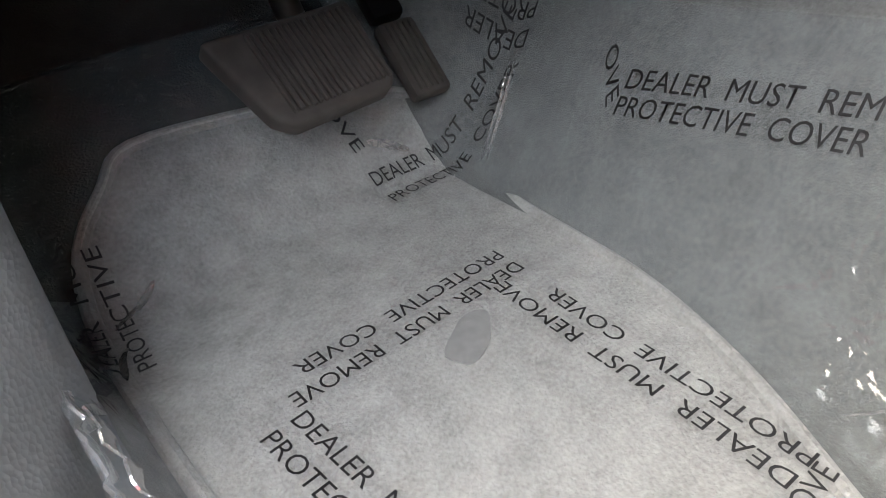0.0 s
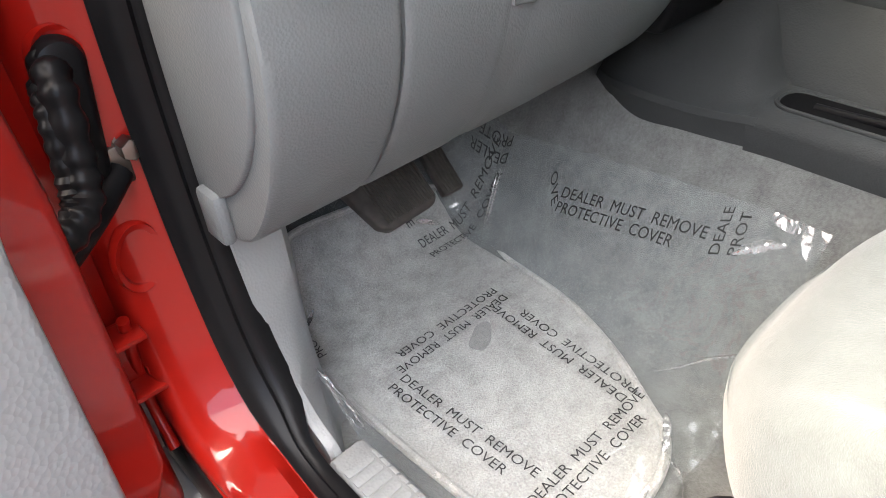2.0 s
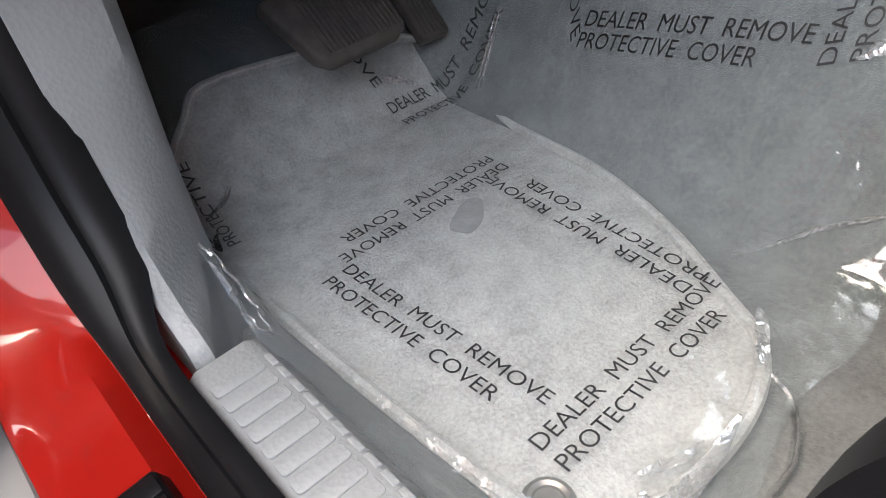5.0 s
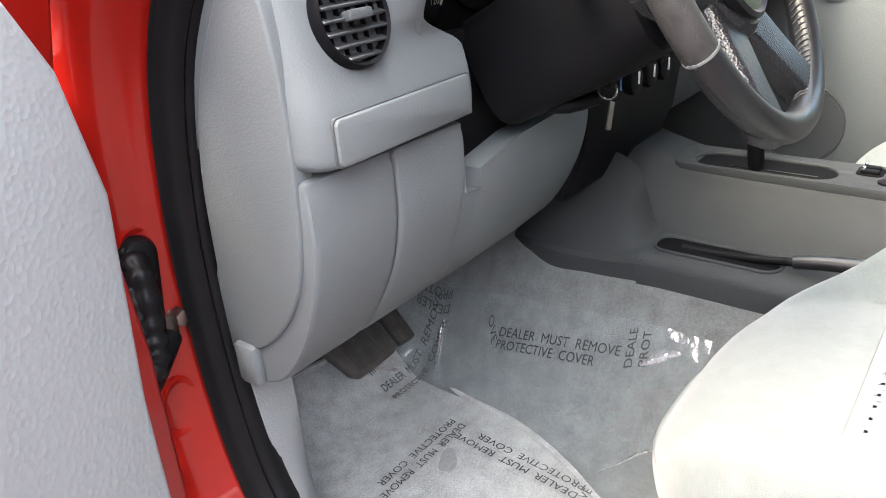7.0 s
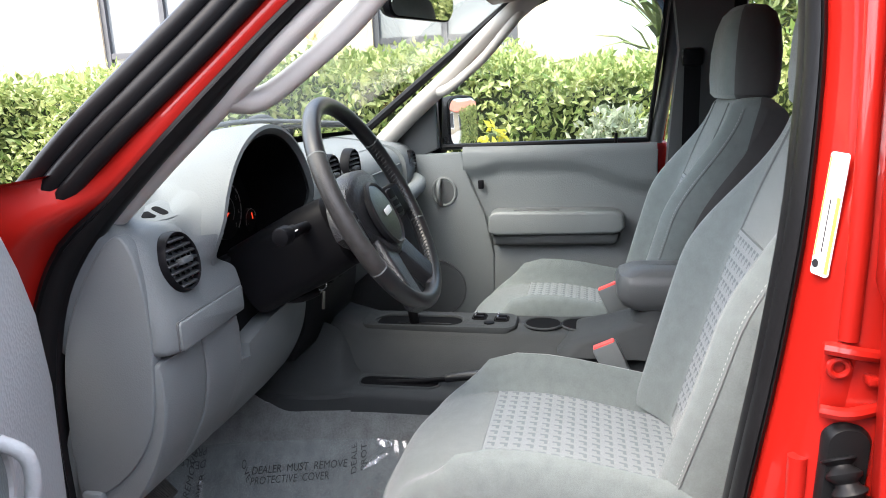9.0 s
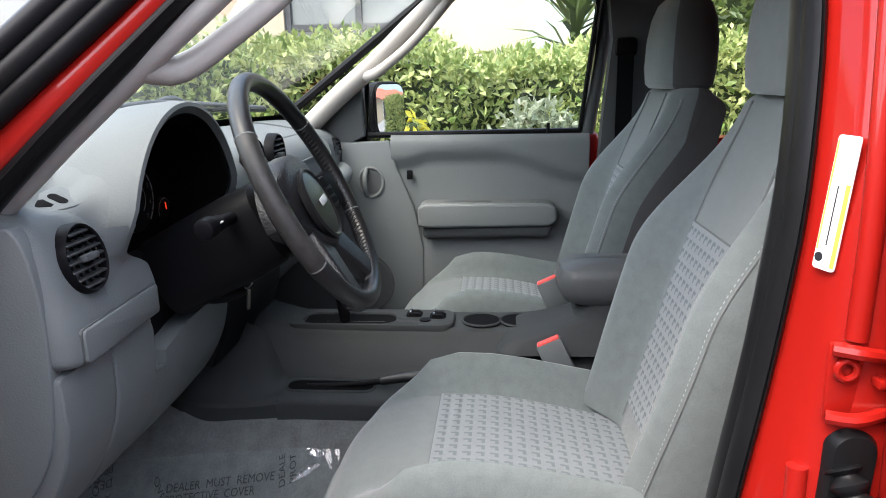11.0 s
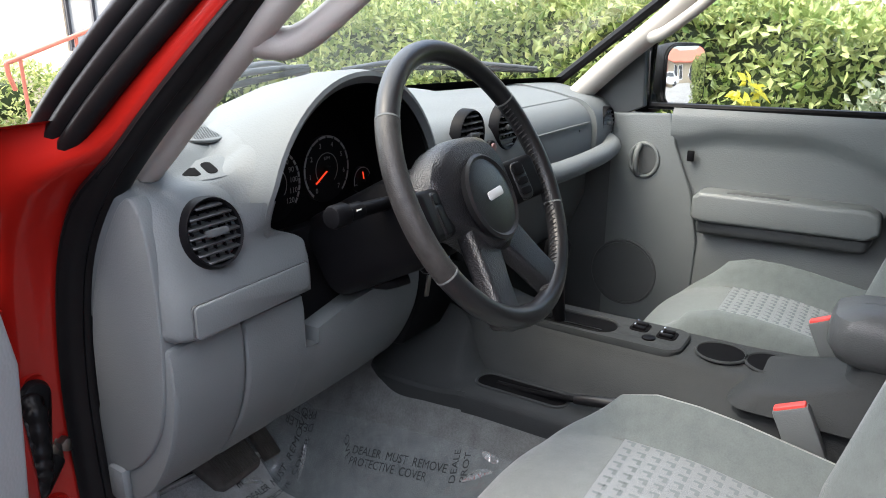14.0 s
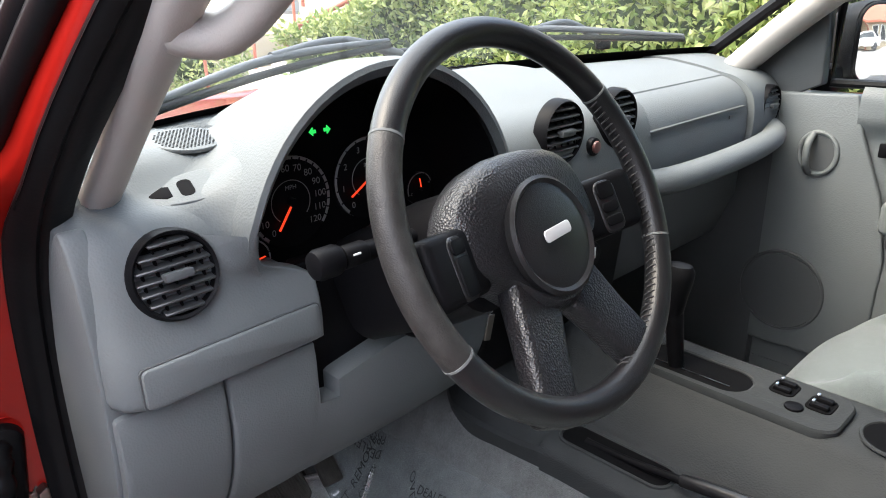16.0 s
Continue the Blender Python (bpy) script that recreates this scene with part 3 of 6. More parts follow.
part("roof_rail", prism([(-0.4, 1.62), (-0.4, 1.70), (-2.3, 1.70), (-2.3, 1.62)], 0.60, 0.74, "x", 0.02), RED, car)
part("roof_rail", prism([(-0.4, 1.64), (-0.4, 1.70), (-2.3, 1.70), (-2.3, 1.62)], -0.76, -0.62, "x", 0.02), RED, car)

# wheels under the car
for wx in (-0.77, 0.77):
    for wy in (1.25, -1.55):
        wheel_ob = part("wheel", loft([[(wx + d, wy + r * math.cos(2 * math.pi * k / 36), 0.35 + r * math.sin(2 * math.pi * k / 36)) for k in range(36)] for d, r in ((-0.1, 0.2), (-0.11, 0.31), (-0.085, 0.345), (0.085, 0.345), (0.11, 0.31), (0.1, 0.2))]), RUBBER, car, "black tyre")
        part("rim", cyl(0.205, 0.19, (wx, wy, 0.35), "x", 30, bevel=0.01), CLAD, wheel_ob, "grey wheel rim")

# bulkhead and floor of the cabin
def toe(y):
    return 0.455 + 0.62 * max(0, y - 0.30) + 0.25 * smooth(0.26, 0.42, y) * max(0, y - 0.3)


def floor_z(x, y):
    """The carpet: flat, rising to the toe board ahead and up the tunnel in the middle."""
    z = toe(y)
    t = smooth(-0.322, -0.075, x) - smooth(0.18, 0.42, x)
    z += 0.4 * t * (1 - t) * max(-0.2, min(0.25, 0.16 - y))
    z += 0.245 * t * (1 - 0.15 * smooth(0.1, 0.6, y))
    z += 0.05 * smooth(-0.172, -0.125, x) * smooth(0.28, 0.12, y) * (1 - smooth(0.18, 0.42, x))
    z += 0.03 * smooth(-0.60, -0.66, x)
    z += 0.045 * smooth(-0.205, -0.230, y) * smooth(-0.565, -0.59, x) * smooth(-0.46, -0.40, y)
    return z


carpet = tagged(part("carpet", sheet(lambda u, v: (lerp(-0.70, 0.74, u), lerp(-1.0, 0.62, v), min(floor_z(lerp(-0.70, 0.74, u), lerp(-1.0, 0.62, v)), 0.70 if lerp(-0.70, 0.74, u) > -0.135 else 2.0)), 110, 110), CARPET), "grey cut-pile carpet over floor and tunnel", "carpet", kind="structure")
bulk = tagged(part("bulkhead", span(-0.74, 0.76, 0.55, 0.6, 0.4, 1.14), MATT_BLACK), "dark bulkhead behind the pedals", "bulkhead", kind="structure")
backwall = tagged(part("rear_cabin", span(-0.74, 0.74, -2.28, -2.26, 0.4, 1.68), GREY_DARK), "dark trim at the back of the cabin", "cabin trim", kind="structure")
rear_floor = tagged(part("rear_floor", span(-0.74, 0.74, -2.26, -1.0, 0.42, 0.47), CARPET), "grey carpet of the rear floor", "carpet", kind="structure")
headliner = tagged(part("headliner", sheet(lambda u, v: (lerp(-0.64, 0.64, u), lerp(-0.24, -2.26, v), 1.645 + 0.035 * math.sin(math.pi * u) - 0.02 * (1 - v) ** 6), 14, 12, 0.01), LIGHT_TRIM), "pale cloth headliner under the roof", "headliner", kind="structure")

# ---- dashboard ----
dash = thing("dashboard", "grey grained dashboard with round vents", "dashboard")
UP = [(0.02, 1.03), (-0.012, 1.06), (-0.022, 1.10), (-0.022, 1.15), (-0.012, 1.185), (0.015, 1.21), (0.06, 1.222), (0.16, 1.235), (0.30, 1.245), (0.40, 1.235), (0.42, 1.20), (0.42, 1.03)]


def sprof(prof, n):
    return [(p.x, p.y) for p in spline([(a, b, 0) for a, b in prof], n)]


UPS = sprof(UP, 44)


UPL = sprof([(0.03, 1.03), (-0.010, 1.034), (-0.016, 1.05), (-0.014, 1.08), (-0.006, 1.11), (0.004, 1.15), (0.013, 1.18), (0.028, 1.201), (0.056, 1.2095), (0.09, 1.224), (0.123, 1.239), (0.17, 1.248), (0.27, 1.252), (0.40, 1.24), (0.42, 1.20), (0.42, 1.03)], 52)


def ward(x, y):
    """Keep the top of the dashboard behind the curved windscreen."""
    return y if y < 0.06 else 0.06 + (y - 0.06) * (0.14 + 0.18 * (1 - (x / 0.7) ** 2)) / 0.36


def face(name, rows, label="", dy=0.0, dz=None, prof=UPS, slope=0.0):
    """A stretch of the upper dashboard from (x, rounding) rows."""
    rings = []
    for x, e in rows:
        rings.append([(x, ward(x, p[0] + e * (0.025 if p[0] < 0.1 else 0)) + (dy + slope * (x + 0.68) if p[0] < 0.05 else 0), lerp(p[1], 1.12, e * 0.12) + (dz(p[1]) if dz else 0)) for p in prof])
    return part(name, loft(rings), GREY, dash, label)


face("left_face", ((-0.709, 1.0), (-0.707, 0.7), (-0.70, 0.3), (-0.685, 0.06), (-0.67, 0), (-0.60, 0), (-0.58, 0), (-0.547, 0.0)), prof=UPL, slope=0.05)
part("left_face", prism([(0.002, 1.03), (0.0, 1.085), (0.004, 1.103), (0.02, 1.107), (0.1, 1.107), (0.1, 1.03)], -0.565, -0.487, "x", 0.004), GREY, dash)
face("centre_face", ((-0.195, 0), (-0.15, 0), (0.0, 0), (0.12, 0), (0.15, 0)), "", -0.004, lambda z: 0.012 * smooth(1.05, 1.2, z))
face("airbag_cover", ((0.153, 0), (0.25, 0), (0.4, 0), (0.545, 0)), "grained airbag cover", 0.012, lambda z: -0.004)
face("right_face", ((0.548, 0), (0.62, 0), (0.68, 0.1), (0.70, 0.6), (0.706, 1.0)))
part("airbag_seam", prism([(-0.0145, 1.160), (-0.0145, 1.164), (-0.005, 1.164), (-0.005, 1.160)], 0.16, 0.52), GREY_DARK, dash)
part("dash_top", loft([[(x, ward(x, p[0]), p[1] - 0.002) for p in sprof([(0.145, 1.15), (0.145, 1.240), (0.30, 1.248), (0.41, 1.24), (0.41, 1.15)], 20)] for x in (-0.565, -0.48, -0.4, -0.3, -0.19)]), GREY, dash)
part("cowl", loft([[(x, ward(x, 0.42) + a, z) for a, z in ((-0.01, 1.1), (-0.01, 1.222), (0.03, 1.214), (0.12, 1.19), (0.14, 1.1))] for x in [lerp(-0.72, 0.72, k / 16) for k in range(17)]]), MATT_BLACK, dash, "black strip under the windscreen")


# instrument hood
def arch(y, w, z0, ztop, xc=-0.382, n=36, k=2.05):
    pts = []
    for i in range(n + 1):
        a = math.pi * i / n
        c, s = math.cos(a), math.sin(a)
        pts.append((xc - w * math.copysign(abs(c) ** (2 / k), c), y, z0 + (ztop - z0) * abs(s) ** (2 / k)))
    return pts


hood_out = [arch(-0.026, 0.186, 1.10, 1.310), arch(-0.034, 0.192, 1.10, 1.320), arch(-0.032, 0.198, 1.10, 1.326), arch(-0.01, 0.204, 1.09, 1.328), arch(0.05, 0.200, 1.08, 1.322), arch(0.13, 0.190, 1.08, 1.304), arch(0.21, 0.182, 1.08, 1.276), arch(0.30, 0.175, 1.08, 1.235)]


def tuck(x, y, z):
    """The hood's driver-side lower end draws in and back to meet the flat face."""
    if x < -0.382 and y < 0.06:
        x = lerp(x, -0.382, 0.2 * (1 - smooth(1.09, 1.19, z)))
    return (x, y + 0.042 * (1 - smooth(1.10, 1.20, z)) * smooth(0.06, -0.02, y), z)


hood_out = [[tuck(*p) for p in ring] for ring in hood_out]
part("instrument_hood", loft(hood_out, False), GREY, dash, "grey arched hood over the instruments")
part("hood_lining", loft([[tuck(*p) for p in ring] for ring in (arch(-0.022, 0.183, 1.10, 1.308), arch(0.0, 0.174, 1.10, 1.304), arch(0.10, 0.172, 1.07, 1.285), arch(0.13, 0.166, 1.07, 1.275))], False), BLACK, dash, "black lining of the instrument hood")
part("inner_frame", span(-0.69, 0.67, 0.165, 0.54, 0.87, 1.13), MATT_BLACK, dash, "dark inner frame of the dashboard")
part("instrument_panel", prism([(p[0], p[2]) for p in arch(0, 0.176, 1.07, 1.288)] + [(-0.206, 0.98), (-0.558, 0.98)], 0.095, 0.105, "y"), MATT_BLACK, dash)
part("column_shroud", span(-0.484, -0.20, 0.035, 0.06, 0.93, 1.11, 0.005), BLACK, dash, "black trim behind the wheel")

front_y = [(z, y) for y, z in UPL if y < 0.06 and z > 1.033][1:]


def flank(u, v):
    """The smooth face that runs from the vent to the edge of the instrument opening."""
    z = lerp(1.036, 1.178, v)
    base = float(np.interp(z, [p[0] for p in front_y], [p[1] for p in front_y]))
    h = max(0.0, min(1.0, (z - 1.10) / 0.22))
    rx, ry, _ = tuck(-0.382 - 0.190 * (1 - h ** 2.05) ** (1 / 2.05), -0.034, z)
    up = smooth(1.103, 1.142, z)
    edge = lerp(-0.4845, rx, up)
    q = min(u / 0.86, 1.0)
    x = lerp(-0.607, edge, q)
    y = base + 0.05 * (x + 0.68) - 0.0012
    y = lerp(y, ry, up * smooth(0.0, 1.0, q) ** 1.5)
    back = max(0.0, u - 0.86) / 0.14
    return (x + 0.004 * math.sin(math.pi * min(1, back * 2) / 2), y + 0.005 * (1 - math.cos(math.pi / 2 * min(1, back * 2))) + 0.035 * max(0.0, back - 0.5), z)


part("hood_flank", sheet(flank, 44, 48), GREY, dash)


def hood_side(y, z):
    """x of the hood's driver-side flank at a place along it."""
    ys = [-0.034, -0.01, 0.05, 0.13, 0.21, 0.30]
    w, z0, zt = [float(np.interp(y, ys, v)) for v in ((0.195, 0.204, 0.200, 0.190, 0.182, 0.175), (1.10, 1.09, 1.08, 1.08, 1.08, 1.08), (1.322, 1.328, 1.322, 1.304, 1.276, 1.235))]
    h = max(0.0, min(0.999, (z - z0) / (zt - z0)))
    return tuck(-0.382 - w * (1 - h ** 2.05) ** (1 / 2.05), 0.0, z)[0] if y < 0.06 else -0.382 - w * (1 - h ** 2.05) ** (1 / 2.05)


top_line = [p for p in UPL if p[1] > 1.155 and p[0] < 0.22]


def fillet(u, v):
    """The hollow sweep from the vent's face and the dash top up into the hood."""
    k = u * (len(top_line) - 1)
    a, b = top_line[int(k)], top_line[min(int(k) + 1, len(top_line) - 1)]
    py, pz = lerp(a[0], b[0], k - int(k)), lerp(a[1], b[1], k - int(k))
    y = ward(-0.56, py) + (0.005 if py < 0.05 else 0.005 * smooth(0.09, 0.05, py))
    small = smooth(0.05, 0.11, y)
    hy = max(-0.02, y - lerp(0.035, 0.0, small))
    grow = smooth(0.0, 0.4, u)
    rise = lerp(0.05, 0.016, small) * lerp(0.3, 1.0, grow)
    x1 = hood_side(max(y, -0.02), pz)
    p0 = Vector((x1 - lerp(0.062, 0.012, small) * lerp(0.4, 1.0, grow), y - 0.001 + 0.006 * (1 - grow), pz + 0.0008))
    p1 = Vector((x1 - 0.002, y - 0.001 + 0.006 * (1 - grow), pz + 0.0008))
    p2 = Vector((hood_side(hy, pz + rise) + 0.003, hy + 0.004, pz + rise))
    return tuple(p0 * (1 - v) ** 2 + p1 * 2 * v * (1 - v) + p2 * v * v)


part("hood_fillet", sheet(fillet, 60, 16), GREY, dash)


def deck(u, v):
    x, py = lerp(-0.60, -0.498, u), lerp(0.056, 0.30, v)
    z = float(np.interp(py, [p[0] for p in UPL[10:46]], [p[1] for p in UPL[10:46]])) if py > 0.03 else 1.2
    return (x, ward(x, py), z - 0.0006)


part("dash_deck", sheet(deck, 8, 30, 0.006), GREY, dash)

# lower panels
LOW = sprof([(0.12, 1.032), (0.016, 1.029), (0.003, 1.020), (0.001, 0.99), (0.004, 0.95), (0.018, 0.90), (0.047, 0.845), (0.085, 0.80), (0.125, 0.782), (0.16, 0.785), (0.17, 0.82), (0.17, 0.9)], 48)


def low_piece(name, xs, label="", material=GREY):
    rings = []
    c = (0.09, 0.90)
    n = len(xs)
    for i, x in enumerate(xs):
        k = 0.965 if i in (0, n - 1) else (0.99 if i in (1, n - 2) else 1.0)
        rings.append([(x, lerp(c[0], p[0], k), lerp(c[1], p[1], k)) for p in LOW])
    return part(name, loft(rings), material, dash, label)


low_piece("fuse_cover", (-0.708, -0.706, -0.700, -0.66, -0.606, -0.601, -0.599), "rounded grey cover")
part("knee_panel", loft([[(x, lerp(0.09, p[0], k), lerp(0.90, min(p[1], c), k)) for p in LOW] for x, k, c in ((-0.5955, 0.965, 2), (-0.5935, 0.99, 2), (-0.588, 1, 2), (-0.55, 1, 2), (-0.50, 1, 2), (-0.492, 0.995, 2), (-0.4895, 0.985, 2), (-0.489, 0.985, 0.948), (-0.462, 0.985, 0.945), (-0.4615, 0.985, 0.968), (-0.456, 1, 0.970), (-0.38, 1, 0.985), (-0.28, 0.98, 0.992), (-0.20, 0.93, 0.992), (-0.195, 0.9, 0.992))]), GREY, dash, "grey knee panel with a pocket")
part("pocket", span(-0.488, -0.22, 0.045, 0.07, 0.90, 1.06, 0.004), MATT_BLACK, dash)
strip = rrect(0.198, 0.041, 0.006, 5, -0.585, 1.0575)
part("trim_strip", loft([[(x, y + 0.05 * (x + 0.68), z) for x, z in [(lerp(-0.585, q[0], k), lerp(1.0575, q[1], k)) for q in strip]] for y, k in ((0.03, 1.0), (-0.0155, 1.0), (-0.0195, 0.985), (-0.0205, 0.95))]), GREY, dash, "grey trim strip below the vent")
part("strip_gap", loft([[(x, y + 0.05 * (x + 0.68), z) for x, z in rrect(0.2006, 0.0434, 0.007, 5, -0.585, 1.0575)] for y in (0.03, -0.0166)]), GREY_DARK, dash, "dark joint round the strip")
part("end_panel", prism([(p.x, p.y) for p in spline([(0.156, 0.825, 0), (0.125, 0.826, 0), (0.087, 0.848, 0), (0.048, 0.89, 0), (0.022, 0.945, 0), (0.010, 1.03, 0), (0.008, 1.10, 0), (0.014, 1.16, 0), (0.026, 1.195, 0), (0.042, 1.203, 0), (0.07, 1.178, 0), (0.115, 1.11, 0), (0.145, 1.03, 0), (0.156, 0.93, 0), (0.156, 0.825, 0)], 60)[:-1]], -0.7125, -0.69, "x", 0.003), GREY, dash, "grey end panel of the dashboard")
part("clip", box((0.014, 0.034, 0.05), (-0.7135, 0.132, 0.808), 0.006), GREY, dash)
# middle stack and glove box
part("middle_panel", prism([(0.02, 1.13), (0.0, 1.06), (0.02, 0.9), (0.05, 0.82), (0.2, 0.82), (0.2, 1.13)], -0.195, 0.15, "x", 0.01), BLACK, dash, "black centre stack with radio and heater controls")
part("glovebox", prism([(0.05, 1.075), (0.035, 1.05), (0.04, 0.95), (0.08, 0.85), (0.16, 0.80), (0.3, 0.80), (0.3, 1.075)], 0.155, 0.66, "x", 0.015), GREY_DARK, dash, "dark grey glovebox lid")
shelf = part("shelf_rail", tube([(0.11, 0.0, 1.082), (0.2, -0.045, 1.084), (0.4, -0.06, 1.088), (0.58, -0.05, 1.094), (0.66, -0.01, 1.10), (0.69, 0.06, 1.105)], lambda u: 0.024, n=30, flat=0.95), GREY, dash, "grey curved rail of the dash shelf")
part("shelf", span(0.12, 0.68, -0.03, 0.06, 1.06, 1.075), GREY_DARK, dash)


def vent(x, y, z, r=0.047, turn=0.0, tilt=0.0):
    v = thing("air_vent", "round black air vent with slats", "air vent", "dashboard vents")
    m = pose(x, y, z, tilt, 0, turn)
    seg = 40
    prof = [(r * 1.12, 0.012), (r * 1.1, -0.004), (r * 1.04, -0.009), (r * 0.97, -0.007), (r * 0.93, 0.004)]
    part("ring", move(loft([[(q * math.cos(2 * math.pi * i / seg), d, q * math.sin(2 * math.pi * i / seg)) for i in range(seg)] for q, d in prof], True, False), m), BLACK, v)
    part("well", move(cyl(r * 0.98, 0.004, (0, 0.004, 0), "y", 32), m), MATT_BLACK, v)
    for k in range(-3, 4):
        zz = k * r * 0.27
        half = math.sqrt(max(0.0, (r * 0.95) ** 2 - zz * zz))
        part("slat", move(box((2 * half, 0.012, 0.0032), (0, -0.003, zz), 0.001, 1, (22, 0, 0)), m), SLAT, v)
    for k in (-2, -1, 0, 1, 2):
        xx = k * r * 0.36
        half = math.sqrt(max(0.0, (r * 0.9) ** 2 - xx * xx))
        part("fin", move(box((0.002, 0.008, 2 * half), (xx, 0.001, 0)), m), MATT_BLACK, v)
    part("tab", move(box((r * 0.7, 0.012, r * 0.22), (0, -0.01, 0), 0.002), m), GREY_DARK, v)
    return v


vent(-0.631, 0.005, 1.151, 0.0395, 2, -13)
vent(-0.080, -0.020, 1.203, 0.041)
vent(0.058, -0.020, 1.203, 0.041)
vent(0.634, -0.014, 1.150, 0.0385)

# demister, speaker grille, hazard button, dash-top grille
demist = thing("demister_outlet", "grey side demister outlet with two black slots", "demister outlet")
dm = pose(-0.594, 0.057, 1.2115, 22, -7, -12)
part("plate", move(prism([(p.x, p.y) for p in spline([(-0.042, 0.0, 0), (-0.02, -0.018, 0), (0.03, -0.024, 0), (0.042, -0.012, 0), (0.042, 0.012, 0), (0.03, 0.024, 0), (-0.02, 0.018, 0), (-0.042, 0.0, 0)], 36)[:-1]], -0.004, 0.0035, "z", 0.0015), dm), GREY, demist)
part("slot", move(prism([(-0.03, 0.0), (-0.012, -0.010), (-0.006, -0.008), (-0.006, 0.008), (-0.012, 0.010)], 0.002, 0.0042, "z", 0.0005), dm), MATT_BLACK, demist)
part("slot", move(prism(rrect(0.014, 0.026, 0.006, 4, 0.009, 0), 0.002, 0.0042, "z"), dm), MATT_BLACK, demist)
grille = thing("dash_speaker", "round perforated speaker grille on the dashboard top", "speaker grille")
part("plate", move(cyl(0.038, 0.005, (0, 0, 0), "z", 40, bevel=0.0015), pose(-0.547, 0.126, 1.2470, 9, 0, 0)), GREY, grille)
holes = []
for i in range(-8, 9):
    for j in range(-8, 9):
        if (i + 0.5 * (j % 2)) ** 2 + (j * 0.87) ** 2 < 66:
            holes.append(((i + 0.5 * (j % 2)) * 0.0041, j * 0.87 * 0.0041))
hb = bmesh.new()
for hx, hy in holes:
    vs = [hb.verts.new((hx + 0.0014 * math.cos(k * math.pi / 3), hy + 0.0014 * math.sin(k * math.pi / 3), 0.0028)) for k in range(6)]
    hb.faces.new(vs)
tagged(part("hole", move(hb, pose(-0.547, 0.126, 1.2470, 9, 0, 0)), MATT_BLACK, grille), kind="stuff")
hazard = thing("hazard_button", "small round red-topped button between the vents", "button")
part("collar", cyl(0.0135, 0.01, (-0.010, -0.026, 1.172), "y", 24, bevel=0.002), BLACK, hazard)
part("cap", cyl(0.009, 0.008, (-0.010, -0.031, 1.172), "y", 20, bevel=0.002), mat("brownish cap", (0.12, 0.05, 0.045), 0.3), hazard)
for k in range(14):
    part("defrost_slat", move(box((0.011, 0.05, 0.003), (0, 0, 0)), pose(-0.16 + 0.021 * k, 0.315, 1.259 - 0.0004 * k, 6, 0, 25)), MATT_BLACK, dash)
# radio and heater controls in the middle panel
radio = part("radio", box((0.18, 0.02, 0.055), (-0.02, -0.0, 1.075), 0.004), BLACK, dash, "black radio")
for k in range(3):
    kx = -0.075 + 0.055 * k
    dial = part("heater_dial", cyl(0.021, 0.016, (kx, 0.0, 0.985), "y", 24, bevel=0.003), BLACK, dash, "black heater dial")
    part("mark", box((0.003, 0.002, 0.018), (kx, -0.0095, 0.99)), WHITE, dial)
RED_ARC, BLUE_ARC = mat("red print", (0.6, 0.03, 0.03), 0.5), mat("blue print", (0.1, 0.25, 0.5), 0.5)
for col, a0, a1 in ((RED_ARC, -20, 90), (BLUE_ARC, 90, 200)):
    part("arc", tube([(-0.075 + 0.027 * math.cos(radians(lerp(a0, a1, k / 10))), 0.0065, 0.985 + 0.027 * math.sin(radians(lerp(a0, a1, k / 10)))) for k in range(11)], 0.0018, 6), col, dash)
part("ignition_lock", cyl(0.016, 0.03, (-0.27, 0.0, 1.03), "y", 20, bevel=0.003), BLACK, dash, "ignition lock")
keys = thing("key_ring", "car key with a small metal tag in the ignition", "keys")
part("key", box((0.004, 0.05, 0.02), (-0.27, -0.035, 1.03), 0.002), BLACK, keys)
part("ring", tube([(-0.27, -0.055 + 0.012 * math.cos(2 * math.pi * k / 20), 1.018 + 0.012 * math.sin(2 * math.pi * k / 20)) for k in range(20)], 0.0015, 6, closed=True), CHROME, keys)
part("tag", box((0.012, 0.003, 0.035), (-0.268, -0.058, 0.985), 0.001, 1, (0, 15, 0)), STEEL, keys)
part("outer_bezel", box((0.02, 0.002, 0.006), (0.47, -0.0125, 1.148)), GREY_DARK, dash)
part("glove_latch", box((0.06, 0.012, 0.03), (0.30, 0.032, 1.035), 0.004), GREY, dash, "glovebox latch")

# instruments
green_lamp = emit("green indicator", (0.02, 0.7, 0.12), 0.14)
for ax, sg in ((-0.408, -1), (-0.388, 1)):
    part("indicator_lamp", prism([(ax - 0.004, 1.237), (ax - 0.004, 1.241), (ax, 1.241), (ax, 1.244), (ax + 0.005, 1.239), (ax, 1.234), (ax, 1.237)] if sg > 0 else [(ax + 0.004, 1.237), (ax + 0.004, 1.241), (ax, 1.241), (ax, 1.244), (ax - 0.005, 1.239), (ax, 1.234), (ax, 1.237)], 0.0925, 0.0945, "y"), green_lamp, dash, "lit green indicator arrow")
dial_red = emit("orange needle", (1.0, 0.06, 0.02), 0.13)


